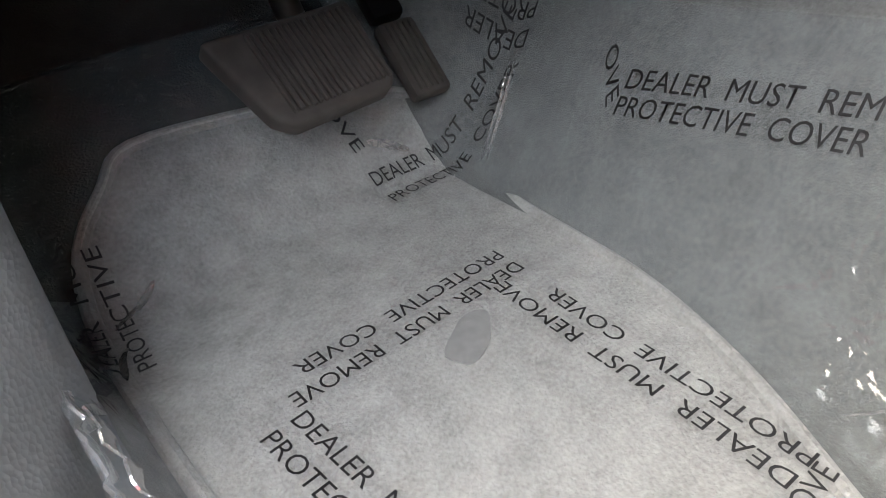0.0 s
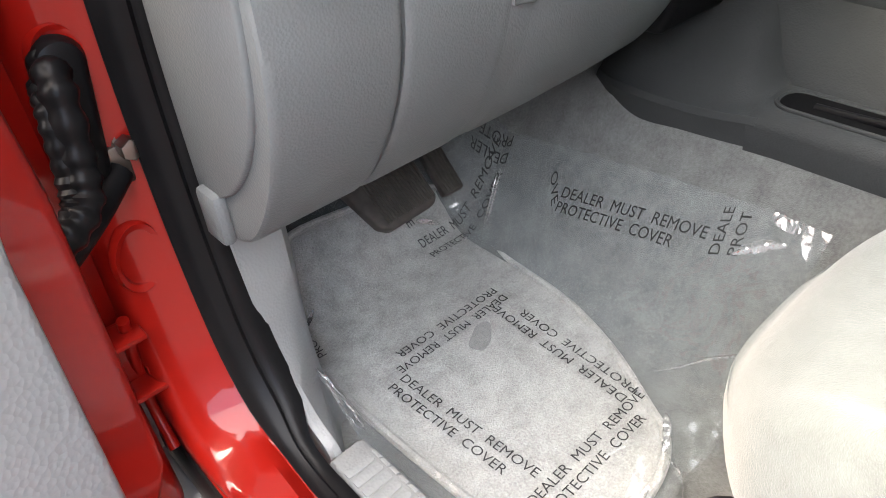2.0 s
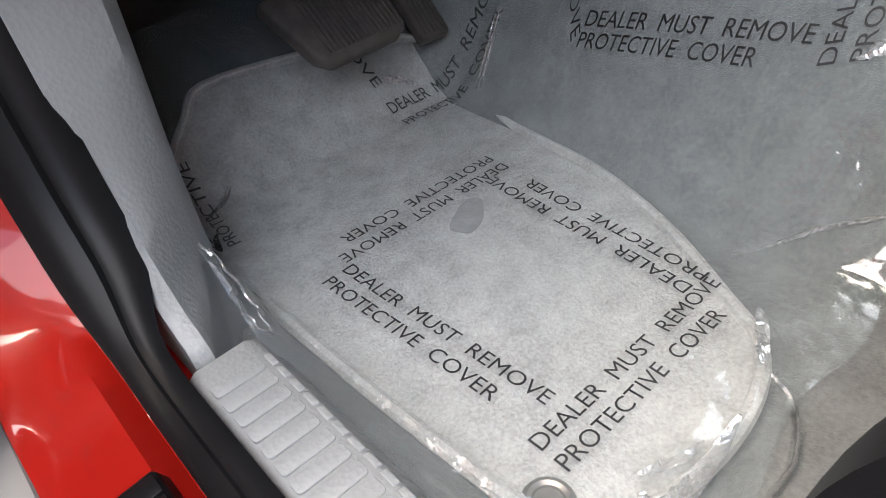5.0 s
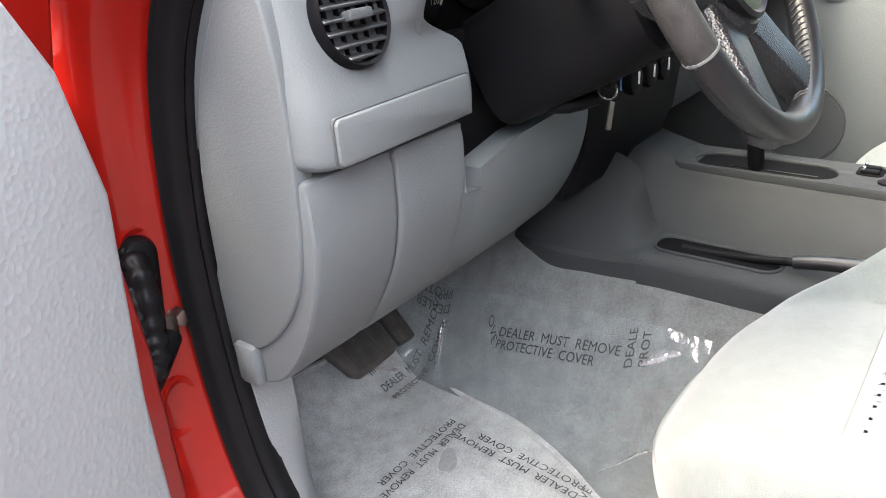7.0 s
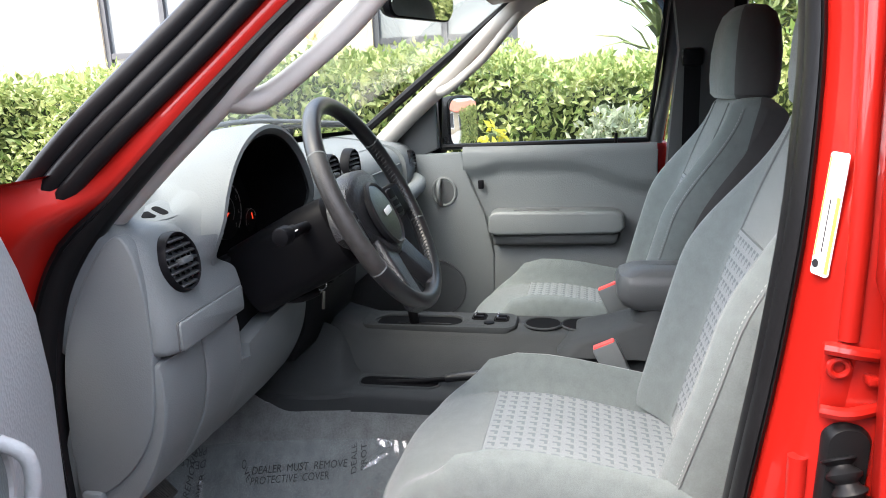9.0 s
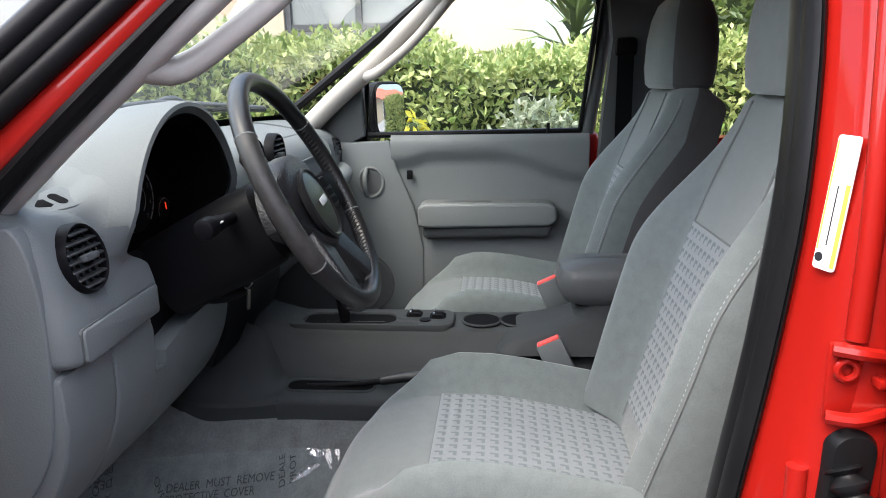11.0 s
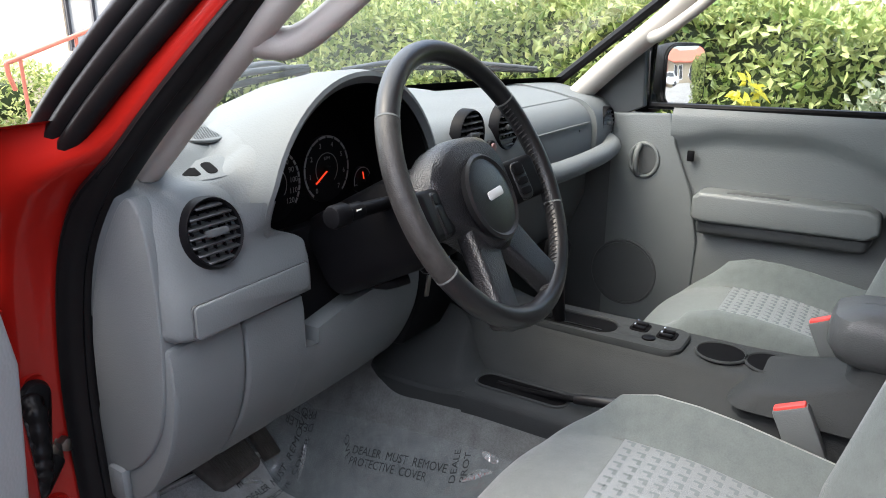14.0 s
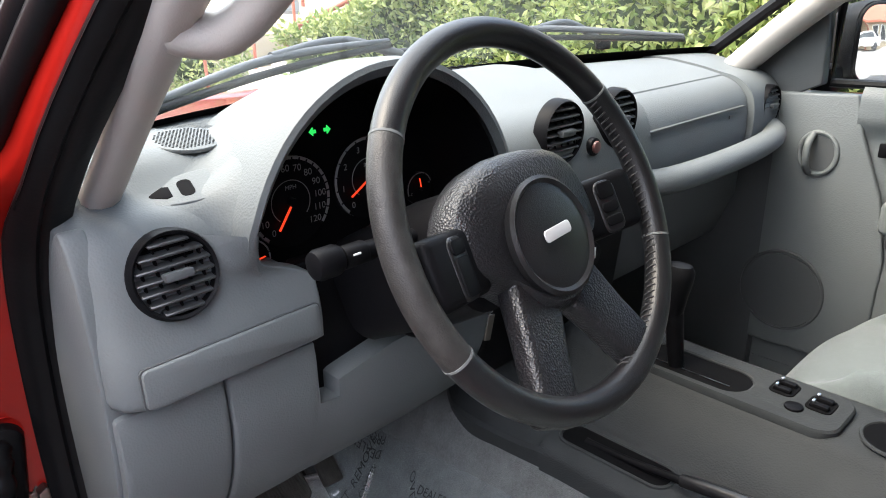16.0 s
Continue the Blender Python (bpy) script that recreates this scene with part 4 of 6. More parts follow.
def gauge(x, y, z, r, label, a0, a1, marks, texts, needle):
    g = thing("gauge", label, "gauge", "instruments")
    part("face", cyl(r, 0.006, (x, y, z), "y", 40), BLACK, g)
    seg = 40
    arc = [radians(lerp(a0, a1, i / seg)) for i in range(seg + 1)]
    bm = loft([[(x + q * math.cos(a), y - 0.0045, z + q * math.sin(a)) for a in arc] for q in (r * 0.93, r * 1.0)], False)
    part("scale_ring", bm, DIAL, g)
    for k in range(marks):
        a = radians(lerp(a0, a1, k / (marks - 1)))
        part("tick", move(box((r * 0.1, 0.001, r * 0.03), (r * 0.93, 0, 0)), pose(x, y - 0.0055, z) @ pose(0, 0, 0, 0, -math.degrees(a), 0)), BLACK, g)
    for k, tx in enumerate(texts):
        a = radians(lerp(a0, a1, k / (len(texts) - 1)))
        cx, cz = x + r * 0.76 * math.cos(a), z + r * 0.76 * math.sin(a)
        h = r * 0.15
        letters(tx, h, g, lambda px, pz: (cx + px - h * 0.4 * len(tx), y - 0.005, cz + pz - h / 2), "figure", DIAL)
    a = radians(needle)
    part("needle", move(box((r * 0.75, 0.002, r * 0.035), (r * 0.3, 0, 0)), pose(x, y - 0.008, z) @ pose(0, 0, 0, 0, -math.degrees(a), 0)), dial_red, g, "orange needle")
    if r > 0.04:
        part("inner_ring", tube([(x + r * 0.48 * math.cos(radians(lerp(a0, a1, i / 30))), y - 0.004, z + r * 0.48 * math.sin(radians(lerp(a0, a1, i / 30)))) for i in range(31)], 0.0005, 5), DIAL, g)
        letters("MPH" if len(texts) > 9 else "RPM", r * 0.1, g, lambda px, pz: (x + px - r * 0.13, y - 0.005, z + pz + r * 0.28), "figure", DIAL)
    part("hub", cyl(r * 0.1, 0.008, (x, y - 0.008, z), "y", 16), BLACK, g)
    return g


gauge(-0.452, 0.088, 1.165, 0.054, "black speedometer with white figures", 230, -40, 25, [str(10 * k) for k in range(13)], 235)
gauge(-0.338, 0.088, 1.172, 0.052, "black rev counter with white figures", 230, -50, 15, [str(k) for k in range(8)], 212)
gauge(-0.512, 0.088, 1.108, 0.026, "small black fuel gauge", 150, -30, 5, ["F", "E"], 10)
gauge(-0.252, 0.088, 1.14, 0.022, "small black temperature gauge", 200, 20, 5, ["C", "H"], 100)

# ---- steering wheel ----
WC, TILT_W = Vector((-0.3505, -0.204, 1.1875)), 27.1
wheel = thing("steering_wheel", "black leather steering wheel with four spokes", "steering wheel")
WM = pose(*WC, 90 - TILT_W, 0, 2.4)       # local x right, y up the wheel, z towards the driver
RR = 0.186


def rim(a0, a1, material, name, r=0.0146, n=48, label=""):
    pts = [(RR * math.cos(radians(lerp(a0, a1, i / n))), RR * math.sin(radians(lerp(a0, a1, i / n))), 0) for i in range(n + 1)]
    return part(name, move(tube(pts, r, 16), WM), material, wheel, label)


rim(34, 146, LEATHER, "rim")
rim(146, 207, LEATHER_WORN, "rim_grip", 0.0149)
rim(207, 338, LEATHER, "rim")
rim(338, 394, LEATHER, "rim_grip", 0.0149)
for a in (34, 146, 207, 338):
    c = Vector((RR * math.cos(radians(a)), RR * math.sin(radians(a)), 0))
    t = Vector((-math.sin(radians(a)), math.cos(radians(a)), 0)) * 0.0012
    part("seam", move(tube([c - t, c + t], 0.0153, 16), WM), SEAM, wheel)
lace = None
for k in range(44):
    a = radians(lerp(-78, 32, k / 43))
    c = Vector((math.cos(a), math.sin(a), 0))
    t = Vector((-math.sin(a), math.cos(a), 0)) * 0.002
    e = tube([c * (RR - 0.0135) + t + Vector((0, 0, 0.0065)), c * (RR - 0.0155), c * (RR - 0.0135) - t + Vector((0, 0, -0.006))], 0.0009, 5)
    lace = join(lace, e) if lace else e
tagged(part("lacing", move(lace, WM), STITCH_DARK, wheel, "dark thread lacing inside the rim"), kind="stuff")
pad = [(math.cos(2 * math.pi * i / 40), math.sin(2 * math.pi * i / 40)) for i in range(40)]


def pad_ring(s, z):
    out = []
    for c, q in pad:
        k = 0.72 if q > 0 else 1.0
        wide, high = (0.112, 0.090) if q > 0 else (0.112 - 0.046 * smooth(0.0, -0.55, q), 0.074)
        out.append((wide * s * math.copysign(abs(c) ** k, c), high * s * q, z - 0.012 * (abs(c) ** 3)))
    return out


HM = WM @ pose(0, -0.022, -0.045)
part("airbag_pad", move(loft([pad_ring(1.0, 0.0), pad_ring(1.02, 0.02), pad_ring(0.97, 0.036), pad_ring(0.86, 0.044), pad_ring(0.6, 0.045)]), HM), GRAINED, wheel, "grained black airbag pad")
part("hub_disc", move(loft([[(r * c, r * q, z) for c, q in pad] for r, z in ((0.058, 0.04), (0.06, 0.049), (0.056, 0.052), (0.052, 0.049), (0.04, 0.051))]), HM), LEATHER, wheel, "round black hub cover")
for sgn in (-1, 1):
    m = WM @ pose(sgn * 0.122, -0.016, -0.021, 0, -sgn * 16, 0)
    part("spoke", move(box((0.09, 0.066, 0.03), (0, 0, 0), 0.01, 3), m), BLACK, wheel)
    sw = part("switch_pod", move(prism(rrect(0.030, 0.058, 0.011, 6, 0, -0.002), 0.008, 0.0165, "z", 0.003), m), LEATHER, wheel, "black rounded switch pod")
    for k, (h, c) in enumerate(((0.014, 0.017), (0.036, -0.010)) if sgn < 0 else ((0.018, 0.016), (0.011, -0.003), (0.011, -0.018))):
        part("button", move(prism(rrect(0.022, h, 0.004, 4, 0, c), 0.0155, 0.0182, "z", 0.001), m), BLACK, sw)
    m2 = WM @ pose(sgn * 0.055, -0.122, -0.015, -10, 0, sgn * 24)
    part("spoke", move(prism([(-0.036, 0.07), (0.034, 0.07), (0.027, 0.0), (0.026, -0.068), (-0.026, -0.068), (-0.029, 0.0)], -0.014, 0.014, "z", 0.009, 4), m2), GRAINED, wheel)
# plain badge in place of a maker's mark
badge = part("badge", move(prism(rrect(0.042, 0.012, 0.004, 5), 0.0535, 0.0552, "z", 0.0006), HM @ pose(0, 0.002, 0, 0, 0, 4)), SILVER, wheel, "small silver badge")

column = thing("steering_column", "black steering column cowl with stalks", "steering column")
part("cowl", loft([[Vector((WC.x, WC.y, WC.z)) + WM.to_3x3() @ Vector((a * s, b * s - 0.01, -d)) for a, b in rrect(0.165, 0.135, 0.04)] for s, d in ((0.72, 0.055), (0.94, 0.07), (1.0, 0.12), (0.96, 0.26))]), BLACK, column)
st = part("stalk", tube([(-0.38, -0.10, 1.158), (-0.46, -0.108, 1.164), (-0.525, -0.114, 1.168)], lambda u: lerp(0.0085, 0.010, u), n=8), BLACK, column, "black indicator stalk")
part("collar", cyl(0.0112, 0.026, (-0.512, -0.113, 1.1675), "x", 20, bevel=0.002), BLACK, st)
part("knob", cyl(0.0145, 0.030, (-0.543, -0.1155, 1.1695), "x", 24, bevel=0.006), BLACK, st)
part("mark", box((0.008, 0.0012, 0.0016), (-0.515, -0.1242, 1.172)), WHITE, st)
st = part("stalk", tube([(-0.32, -0.10, 1.155), (-0.25, -0.115, 1.152), (-0.21, -0.125, 1.15)], lambda u: lerp(0.009, 0.013, u), n=8), BLACK, column)
part("tilt_lever", tube([(-0.40, 0.0, 1.03), (-0.39, -0.06, 1.025), (-0.36, -0.085, 1.03)], 0.008, n=8), BLACK, column)

# ---- console ----
console = thing("centre_console", "dark grey console with shifter gate and cup holders", "console")
CX0, CX1 = -0.062, 0.185
BODY = [(0.14, 0.90, 0.02, 0.06), (0.04, 0.85, 0.03, 0.03), (-0.04, 0.829, 0.04, 0.006), (-0.15, 0.826, 0.04, 0.0), (-0.25, 0.825, 0.04, 0.0), (-0.50, 0.824, 0.04, 0.0), (-0.62, 0.83, 0.04, 0.0), (-0.85, 0.83, 0.04, 0.0)]


def body_ring(y):
    """One cut of the console: a wall leaning in from the shelf, a rounded edge, a flat top."""
    ys = [b[0] for b in BODY][::-1]
    zt, w, h = [float(np.interp(y, ys, [b[k] for b in BODY][::-1])) for k in (1, 2, 3)]
    out = [(CX0 - 0.01, 0.60), (CX0, 0.70), (-0.056, 0.742)]
    for k in range(1, 9):
        q = k / 8
        out.append((lerp(-0.052, 0.012, q) - 0.004 * math.sin(math.pi * q), lerp(0.744 + h, zt - 0.020, q)))
    out += [(0.019, zt - 0.012), (0.026, zt - 0.005), (0.036, zt), (CX1 - 0.035, zt), (CX1 - 0.012, zt - 0.01), (CX1, zt - 0.03), (CX1 + w * 0.6, 0.7), (CX1 + w, 0.60)]
    return [(x, y, z) for x, z in out]


part("console_body", loft([body_ring(lerp(0.14, -0.85, k / 44)) for k in range(45)]), CONSOLE, console)


def foot_ring(y, xb, zb, zt):
    """One cut of the foot: a thin lower lip that sweeps up in a hollow curve to the console's wall."""
    xt = -0.052
    out = [(xt, y, 0.60), (xb + 0.02, y, 0.60), (xb + 0.006, y, zb - 0.03), (xb, y, zb - 0.008), (xb + 0.004, y, zb)]
    for k in range(1, 13):
        s = k / 12
        out.append((lerp(xb + 0.004, xt, s), y, zb + (zt - zb) * s ** 1.9))
    return out


FOOT = [(0.20, -0.10, 0.71, 0.86), (0.165, -0.128, 0.718, 0.89), (0.14, -0.143, 0.724, 0.895), (0.11, -0.151, 0.727, 0.89), (0.08, -0.153, 0.727, 0.88), (0.04, -0.152, 0.727, 0.868), (0.01, -0.152, 0.729, 0.856), (-0.01, -0.152, 0.731, 0.838), (-0.025, -0.152, 0.733, 0.80), (-0.036, -0.152, 0.735, 0.766), (-0.048, -0.152, 0.737, 0.748), (-0.06, -0.152, 0.738, 0.744)]
part("foot", loft([foot_ring(p.x, *[spline([(a, f[k], 0) for f in FOOT for a in (f[0],)], 45)[i].y for k in (1, 2, 3)]) for i, p in enumerate(spline([(f[0], 0, 0) for f in FOOT], 45))]), CONSOLE, console, "flared grey foot of the console")
part("side_shelf", loft([[(x, y, z) for x, z in ((-0.055, 0.6), (-0.14, 0.6), (-0.1465, 0.70), (-0.152, 0.728), (-0.149, 0.736), (-0.142, 0.741), (-0.13, 0.7435), (-0.055, 0.7445))] for y in (-0.05, -0.2, -0.45, -0.85)]), CONSOLE, console)
part("slot_rim", tube([(a, b, 0.7445) for a, b in rrect(0.052, 0.182, 0.022, 6, -0.094, -0.150)], 0.003, 8, closed=True), CONSOLE, console)
slot = part("brake_slot", prism(rrect(0.048, 0.176, 0.020, 5, -0.094, -0.150), 0.7405, 0.7458, "z"), MATT_BLACK, console, "black slot of the parking brake")
lev = part("brake_lever", tube([(-0.096, -0.10, 0.744), (-0.096, -0.17, 0.747), (-0.096, -0.25, 0.757)], 0.006, n=8), BLACK, console, "black parking brake lever")
part("grip", tube([(-0.096, -0.255, 0.758), (-0.096, -0.30, 0.766), (-0.096, -0.38, 0.775)], lambda u: lerp(0.009, 0.011, u), n=12), LEATHER, lev, "black grip of the parking brake")
part("button", cyl(0.006, 0.014, (-0.096, -0.248, 0.757), "y", 14, bevel=0.002), BLACK, lev)
outer = rrect(0.112, 0.375, 0.03, 8, 0.083, -0.207)
hole = rrect(0.072, 0.212, 0.034, 8, 0.076, -0.158)
part("top_plate", loft([[(x, y, z) for x, y in line] for line, z in ((outer, 0.820), (outer, 0.830), ([(lerp(0.083, x, 0.965), lerp(-0.207, y, 0.985)) for x, y in outer], 0.8335), ([(lerp(0.076, x, 1.06), lerp(-0.158, y, 1.03)) for x, y in hole], 0.8335), (hole, 0.831), (hole, 0.820))], True, False), CONSOLE, console, "dark plate round the shifter gate")
part("shift_gate", prism(rrect(0.074, 0.214, 0.035, 8, 0.076, -0.158), 0.8265, 0.8285, "z"), MATT_BLACK, console, "black shifter gate")
part("gate_strip", box((0.003, 0.13, 0.002), (0.060, -0.175, 0.8296)), CHROME, console, "thin bright strip in the gate")
shifter = part("shifter", tube([(0.066, -0.150, 0.826), (0.064, -0.142, 0.90), (0.062, -0.136, 0.945)], lambda u: lerp(0.012, 0.016, u), n=8), BLACK, console, "black gear selector")
part("knob", loft([[(0.062 + r * math.cos(t) * 0.85, -0.134 + r * math.sin(t) * (1.0 + 0.25 * i / 6) - 0.010 * i / 6, z) for t in [2 * math.pi * k / 24 for k in range(24)]] for i, (r, z) in enumerate(((0.015, 0.905), (0.018, 0.92), (0.0205, 0.95), (0.023, 0.972), (0.022, 0.988), (0.016, 0.997), (0.006, 1.0)))]), BLACK, shifter, "smooth black gear knob")
for sx, sy in ((0.104, -0.302), (0.094, -0.356)):
    sw = part("window_switch", prism(rrect(0.042, 0.036, 0.010, 5, sx, sy), 0.832, 0.8352, "z", 0.001), MATT_BLACK, console, "black window switch block")
    for dx in (-0.010, 0.010):
        part("rocker", box((0.011, 0.026, 0.008), (sx + dx, sy, 0.837), 0.003), BLACK, sw)
        part("tip", box((0.008, 0.005, 0.007), (sx + dx, sy + 0.008, 0.842), 0.002), CHROME, sw)
part("lock_switch", cyl(0.013, 0.005, (0.063, -0.330, 0.8345), "z", 24, bevel=0.002), BLACK, console, "round black switch")
for cy in (-0.455, -0.54):
    part("cup_holder", cyl(0.042, 0.006, (0.083, cy, 0.8265), "z", 32), MATT_BLACK, console, "dark cup holder")
    part("cup_rim", tube([(0.083 + 0.043 * math.cos(t), cy + 0.043 * math.sin(t), 0.829) for t in [2 * math.pi * k / 32 for k in range(32)]], 0.003, 6, closed=True), CONSOLE, console)
part("armrest_post", loft([[(0.045 + a, yc + b, z) for a, b in rrect(w, d, 0.035)] for z, w, d, yc in ((0.80, 0.20, 0.40, -0.69), (0.825, 0.185, 0.37, -0.70), (0.845, 0.16, 0.28, -0.725), (0.868, 0.13, 0.19, -0.745), (0.90, 0.125, 0.17, -0.75))]), CONSOLE, console)
part("armrest", loft([[(0.04 + a, -0.73 + b, z) for a, b in rrect(w, d, 0.036, 8)] for z, w, d in ((0.892, 0.10, 0.16), (0.902, 0.125, 0.20), (0.925, 0.138, 0.225), (0.952, 0.138, 0.228), (0.970, 0.128, 0.215), (0.980, 0.105, 0.18), (0.984, 0.07, 0.13))]), GREY_DARK, console, "padded grey armrest lid")


def buckle(x, y, z, turn):
    b = thing("seat_belt_buckle", "grey seat belt buckle with a red button", "seat belt buckle", "buckles")
    m = pose(x, y, z, -25, 0, turn)
    part("housing", move(box((0.022, 0.052, 0.085), (0, 0, 0), 0.005), m), GREY, b)
    part("button", move(box((0.017, 0.046, 0.010), (0, 0.0, 0.041), 0.003), m), RED_MARK, b, "red release button")
    part("strap", move(box((0.006, 0.03, 0.08), (0, 0, -0.07)), m), BLACK, b)


buckle(-0.10, -0.607, 0.812, 0)
buckle(0.165, -0.62, 0.86, 0)

# ---- seats ----
def weave(s, cols, rows, spot):
    """Rows of small woven hooks on an insert; spot(a, b) gives a place from two numbers 0..1."""
    verts, faces = [], []
    for i in range(cols):
        for j in range(rows):
            a, b = (i + 0.5) / cols, (j + 0.5) / rows
            for da, db, w, d in ((0, 0, 0.62, 0.26), (0.2, -0.24, 0.24, 0.5)):
                k = len(verts)
                for p, q in ((-1, -1), (1, -1), (1, 1), (-1, 1)):
                    verts.append(spot(a + (da + p * w / 2) / cols, b + (db + q * d / 2) / rows))
                faces.append((k, k + 1, k + 2, k + 3))
    me = bpy.data.meshes.new("weave")
    me.from_pydata([tuple(v) for v in verts], [], faces)
    me.materials.append(CLOTH_MARK)
    o = new("weave", me)
    o.parent = s
    tagged(o, kind="stuff")


def stitches(s, pts):
    """A row of pale thread stitches along a line."""
    pts = [Vector(p) for p in pts]
    bm = None
    for a, b in zip(pts[0::2], pts[1::2]):
        t = tube([a, b], 0.0008, 4)
        bm = join(bm, t) if bm else t
    tagged(part("stitching", bm, STITCH, s), kind="stuff")


def seat(xc, group, label, recline, dark):
    s = thing("front_seat", label, "car seat", group, at=(xc, 0, 0))
    hw = 0.215

    def top(x, y):
        u = abs(x) / hw
        z = 0.797 - 0.04 * smooth(-0.45, -0.75, y) + 0.075 * smooth(0.70, 0.90, u) * (0.35 + 0.65 * smooth(-0.26, -0.42, y))
        z -= 0.05 * smooth(-0.32, -0.225, y) ** 2
        return z

    rings = []
    rows = [(-0.252 + 0.032 * math.sin(radians(a)), 1 - 0.07 * (1 - math.cos(radians(a))), 0.052 * (1 - math.cos(radians(a)))) for a in range(90, -1, -9)] + [(y, 1.0, 0.0) for y in (-0.265, -0.28, -0.31, -0.36, -0.42, -0.48, -0.54, -0.60, -0.66, -0.72, -0.78)]
    for y, k, drop in rows:
        w = hw * (0.93 + 0.07 * smooth(-0.22, -0.34, y)) * k
        zb = 0.662 + drop * 0.6
        loop = []
        n = 48
        for i in range(n + 1):
            x = w * (2 * i / n - 1)
            r = abs(x) / w
            fall = 0.05 * (1 - math.sqrt(max(0.0, 1 - max(0.0, (r - 0.78) / 0.22) ** 2)))
            loop.append((x, y - 0.06 * r ** 3.2 * smooth(-0.40, -0.25, y), top(x * hw / w, y) - drop - fall))
        side = top(hw, y) - drop - 0.05
        for q in (0.2, 0.45, 0.7, 0.9):
            loop.append((w * (1 + 0.012 * math.sin(q * 3)), y - 0.06 * smooth(-0.40, -0.25, y), lerp(side, zb, q)))
        for q in (1.0, 0.5, 0.0, -0.5, -1.0):
            loop.append((w * 0.96 * q, y - 0.06 * abs(q) ** 3.2 * smooth(-0.40, -0.25, y), zb))
        for q in (0.9, 0.7, 0.45, 0.2):
            loop.append((-w * (1 + 0.012 * math.sin(q * 3)), y - 0.06 * smooth(-0.40, -0.25, y), lerp(side, zb, q)))
        rings.append(loop)
    zc = sum(p[2] for p in rings[0]) / len(rings[0])
    nose = []
    for k, dy in ((0.25, 0.004), (0.6, 0.0035), (0.88, 0.002)):
        nose.append([(x * k, -0.212 + dy - 0.06 * abs(x * k / (hw * 0.93)) ** 3.2, lerp(zc, z, k)) for x, y, z in rings[0]])
    bm = loft(nose + rings)
    for _ in range(14):
        bmesh.ops.smooth_vert(bm, verts=[v for v in bm.verts if v.co.y > -0.36], factor=0.5, use_axis_x=True, use_axis_y=True, use_axis_z=True)
    part("cushion", bm, FABRIC, s)
    cw = 0.15
    part("cushion_insert", sheet(lambda u, v: (lerp(-cw, cw, u), lerp(-0.39, -0.76, v), top(lerp(-cw, cw, u), lerp(-0.39, -0.76, v)) + 0.003), 24, 24), CLOTH_BLUE, s, "blue-grey woven cushion insert")
    weave(s, 15, 17, lambda a, b: (lerp(-cw, cw, a), lerp(-0.395, -0.755, b), top(lerp(-cw, cw, a), lerp(-0.395, -0.755, b)) + 0.0042))
    for sx in (-cw, cw):
        part("seam", tube([(sx, lerp(-0.37, -0.76, k / 12), top(sx, lerp(-0.37, -0.76, k / 12)) + 0.0002) for k in range(13)], 0.0014, 6), SEAM, s)
    part("seam", tube([(lerp(-cw, cw, k / 12), -0.39, top(lerp(-cw, cw, k / 12), -0.39) + 0.001) for k in range(13)], 0.0016, 6), SEAM, s)

    # backrest in its own leaning frame: u across, v up the back, w to the front
    B = pose(0, -0.755, 0.75, recline, 0, 0)

    def half(v):
        return 0.205 + 0.022 * smooth(0.0, 0.25, v) - 0.075 * smooth(0.30, 0.61, v)

    def front(u, v):
        h = half(v)
        r = min(1.0, abs(u) / h)
        w = 0.055 + 0.064 * smooth(0.50, 0.86, r) * (1 - smooth(0.28, 0.56, v)) - 0.02 * smooth(0.3, 0.6, v)
        return w - 0.075 * (1 - math.sqrt(max(0.0, 1 - max(0.0, (r - 0.80) / 0.20) ** 2)))

    rings = []
    for k in range(45):
        v = 0.605 * (1 - (1 - k / 44) ** 1.4)
        h = half(v) * (1 - 0.10 * smooth(0.575, 0.605, v) ** 2)
        fade = math.sqrt(max(0.0, 1 - max(0.0, (v - 0.565) / 0.04) ** 2))
        fr = []
        for j in range(49):
            q = math.sin(math.pi / 2 * (2 * j / 48 - 1)) * 0.5 + (2 * j / 48 - 1) * 0.5
            fr.append((h * q, lerp(-0.03, front(half(v) * q, v), fade)))
        bk = [(h * 1.0, -0.02), (h * 0.98, -0.05), (h * 0.9, -0.075 * fade - 0.02), (0, -0.085 * fade - 0.02), (-h * 0.9, -0.075 * fade - 0.02), (-h * 0.98, -0.05), (-h * 1.0, -0.02)]
        rings.append([(u, w, v) for u, w in fr + bk])
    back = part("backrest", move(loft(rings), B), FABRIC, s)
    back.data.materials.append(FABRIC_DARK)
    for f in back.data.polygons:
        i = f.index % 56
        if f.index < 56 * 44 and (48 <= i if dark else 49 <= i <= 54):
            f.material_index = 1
    cb = 0.108

    def on_back(a, b, up=0.0025):
        v = lerp(0.05, 0.375, b)
        u = lerp(-cb, cb, a)
        return B @ Vector((u, front(u, v) + up, v))
    part("back_insert", sheet(on_back, 24, 30), CLOTH_BLUE, s, "blue-grey woven back insert")
    weave(s, 11, 17, lambda a, b: on_back(a, b, 0.0036))
    for sg in (-1, 1):
        part("seam", move(tube([(sg * (cb + 0.001) * lerp(1.0, 0.85, smooth(0.40, 0.6, v)), front(sg * cb, v) + 0.0004, v) for v in [lerp(0.02, 0.575, k / 24) for k in range(25)]], 0.002, 6), B), SEAM, s)
        line = [(sg * half(v) * 0.955, front(half(v) * 0.955, v) + 0.001, v) for v in [lerp(0.02, 0.57, k / 150) for k in range(151)]]
        part("seam", move(tube(line[::3], 0.0016, 6), B), SEAM, s)
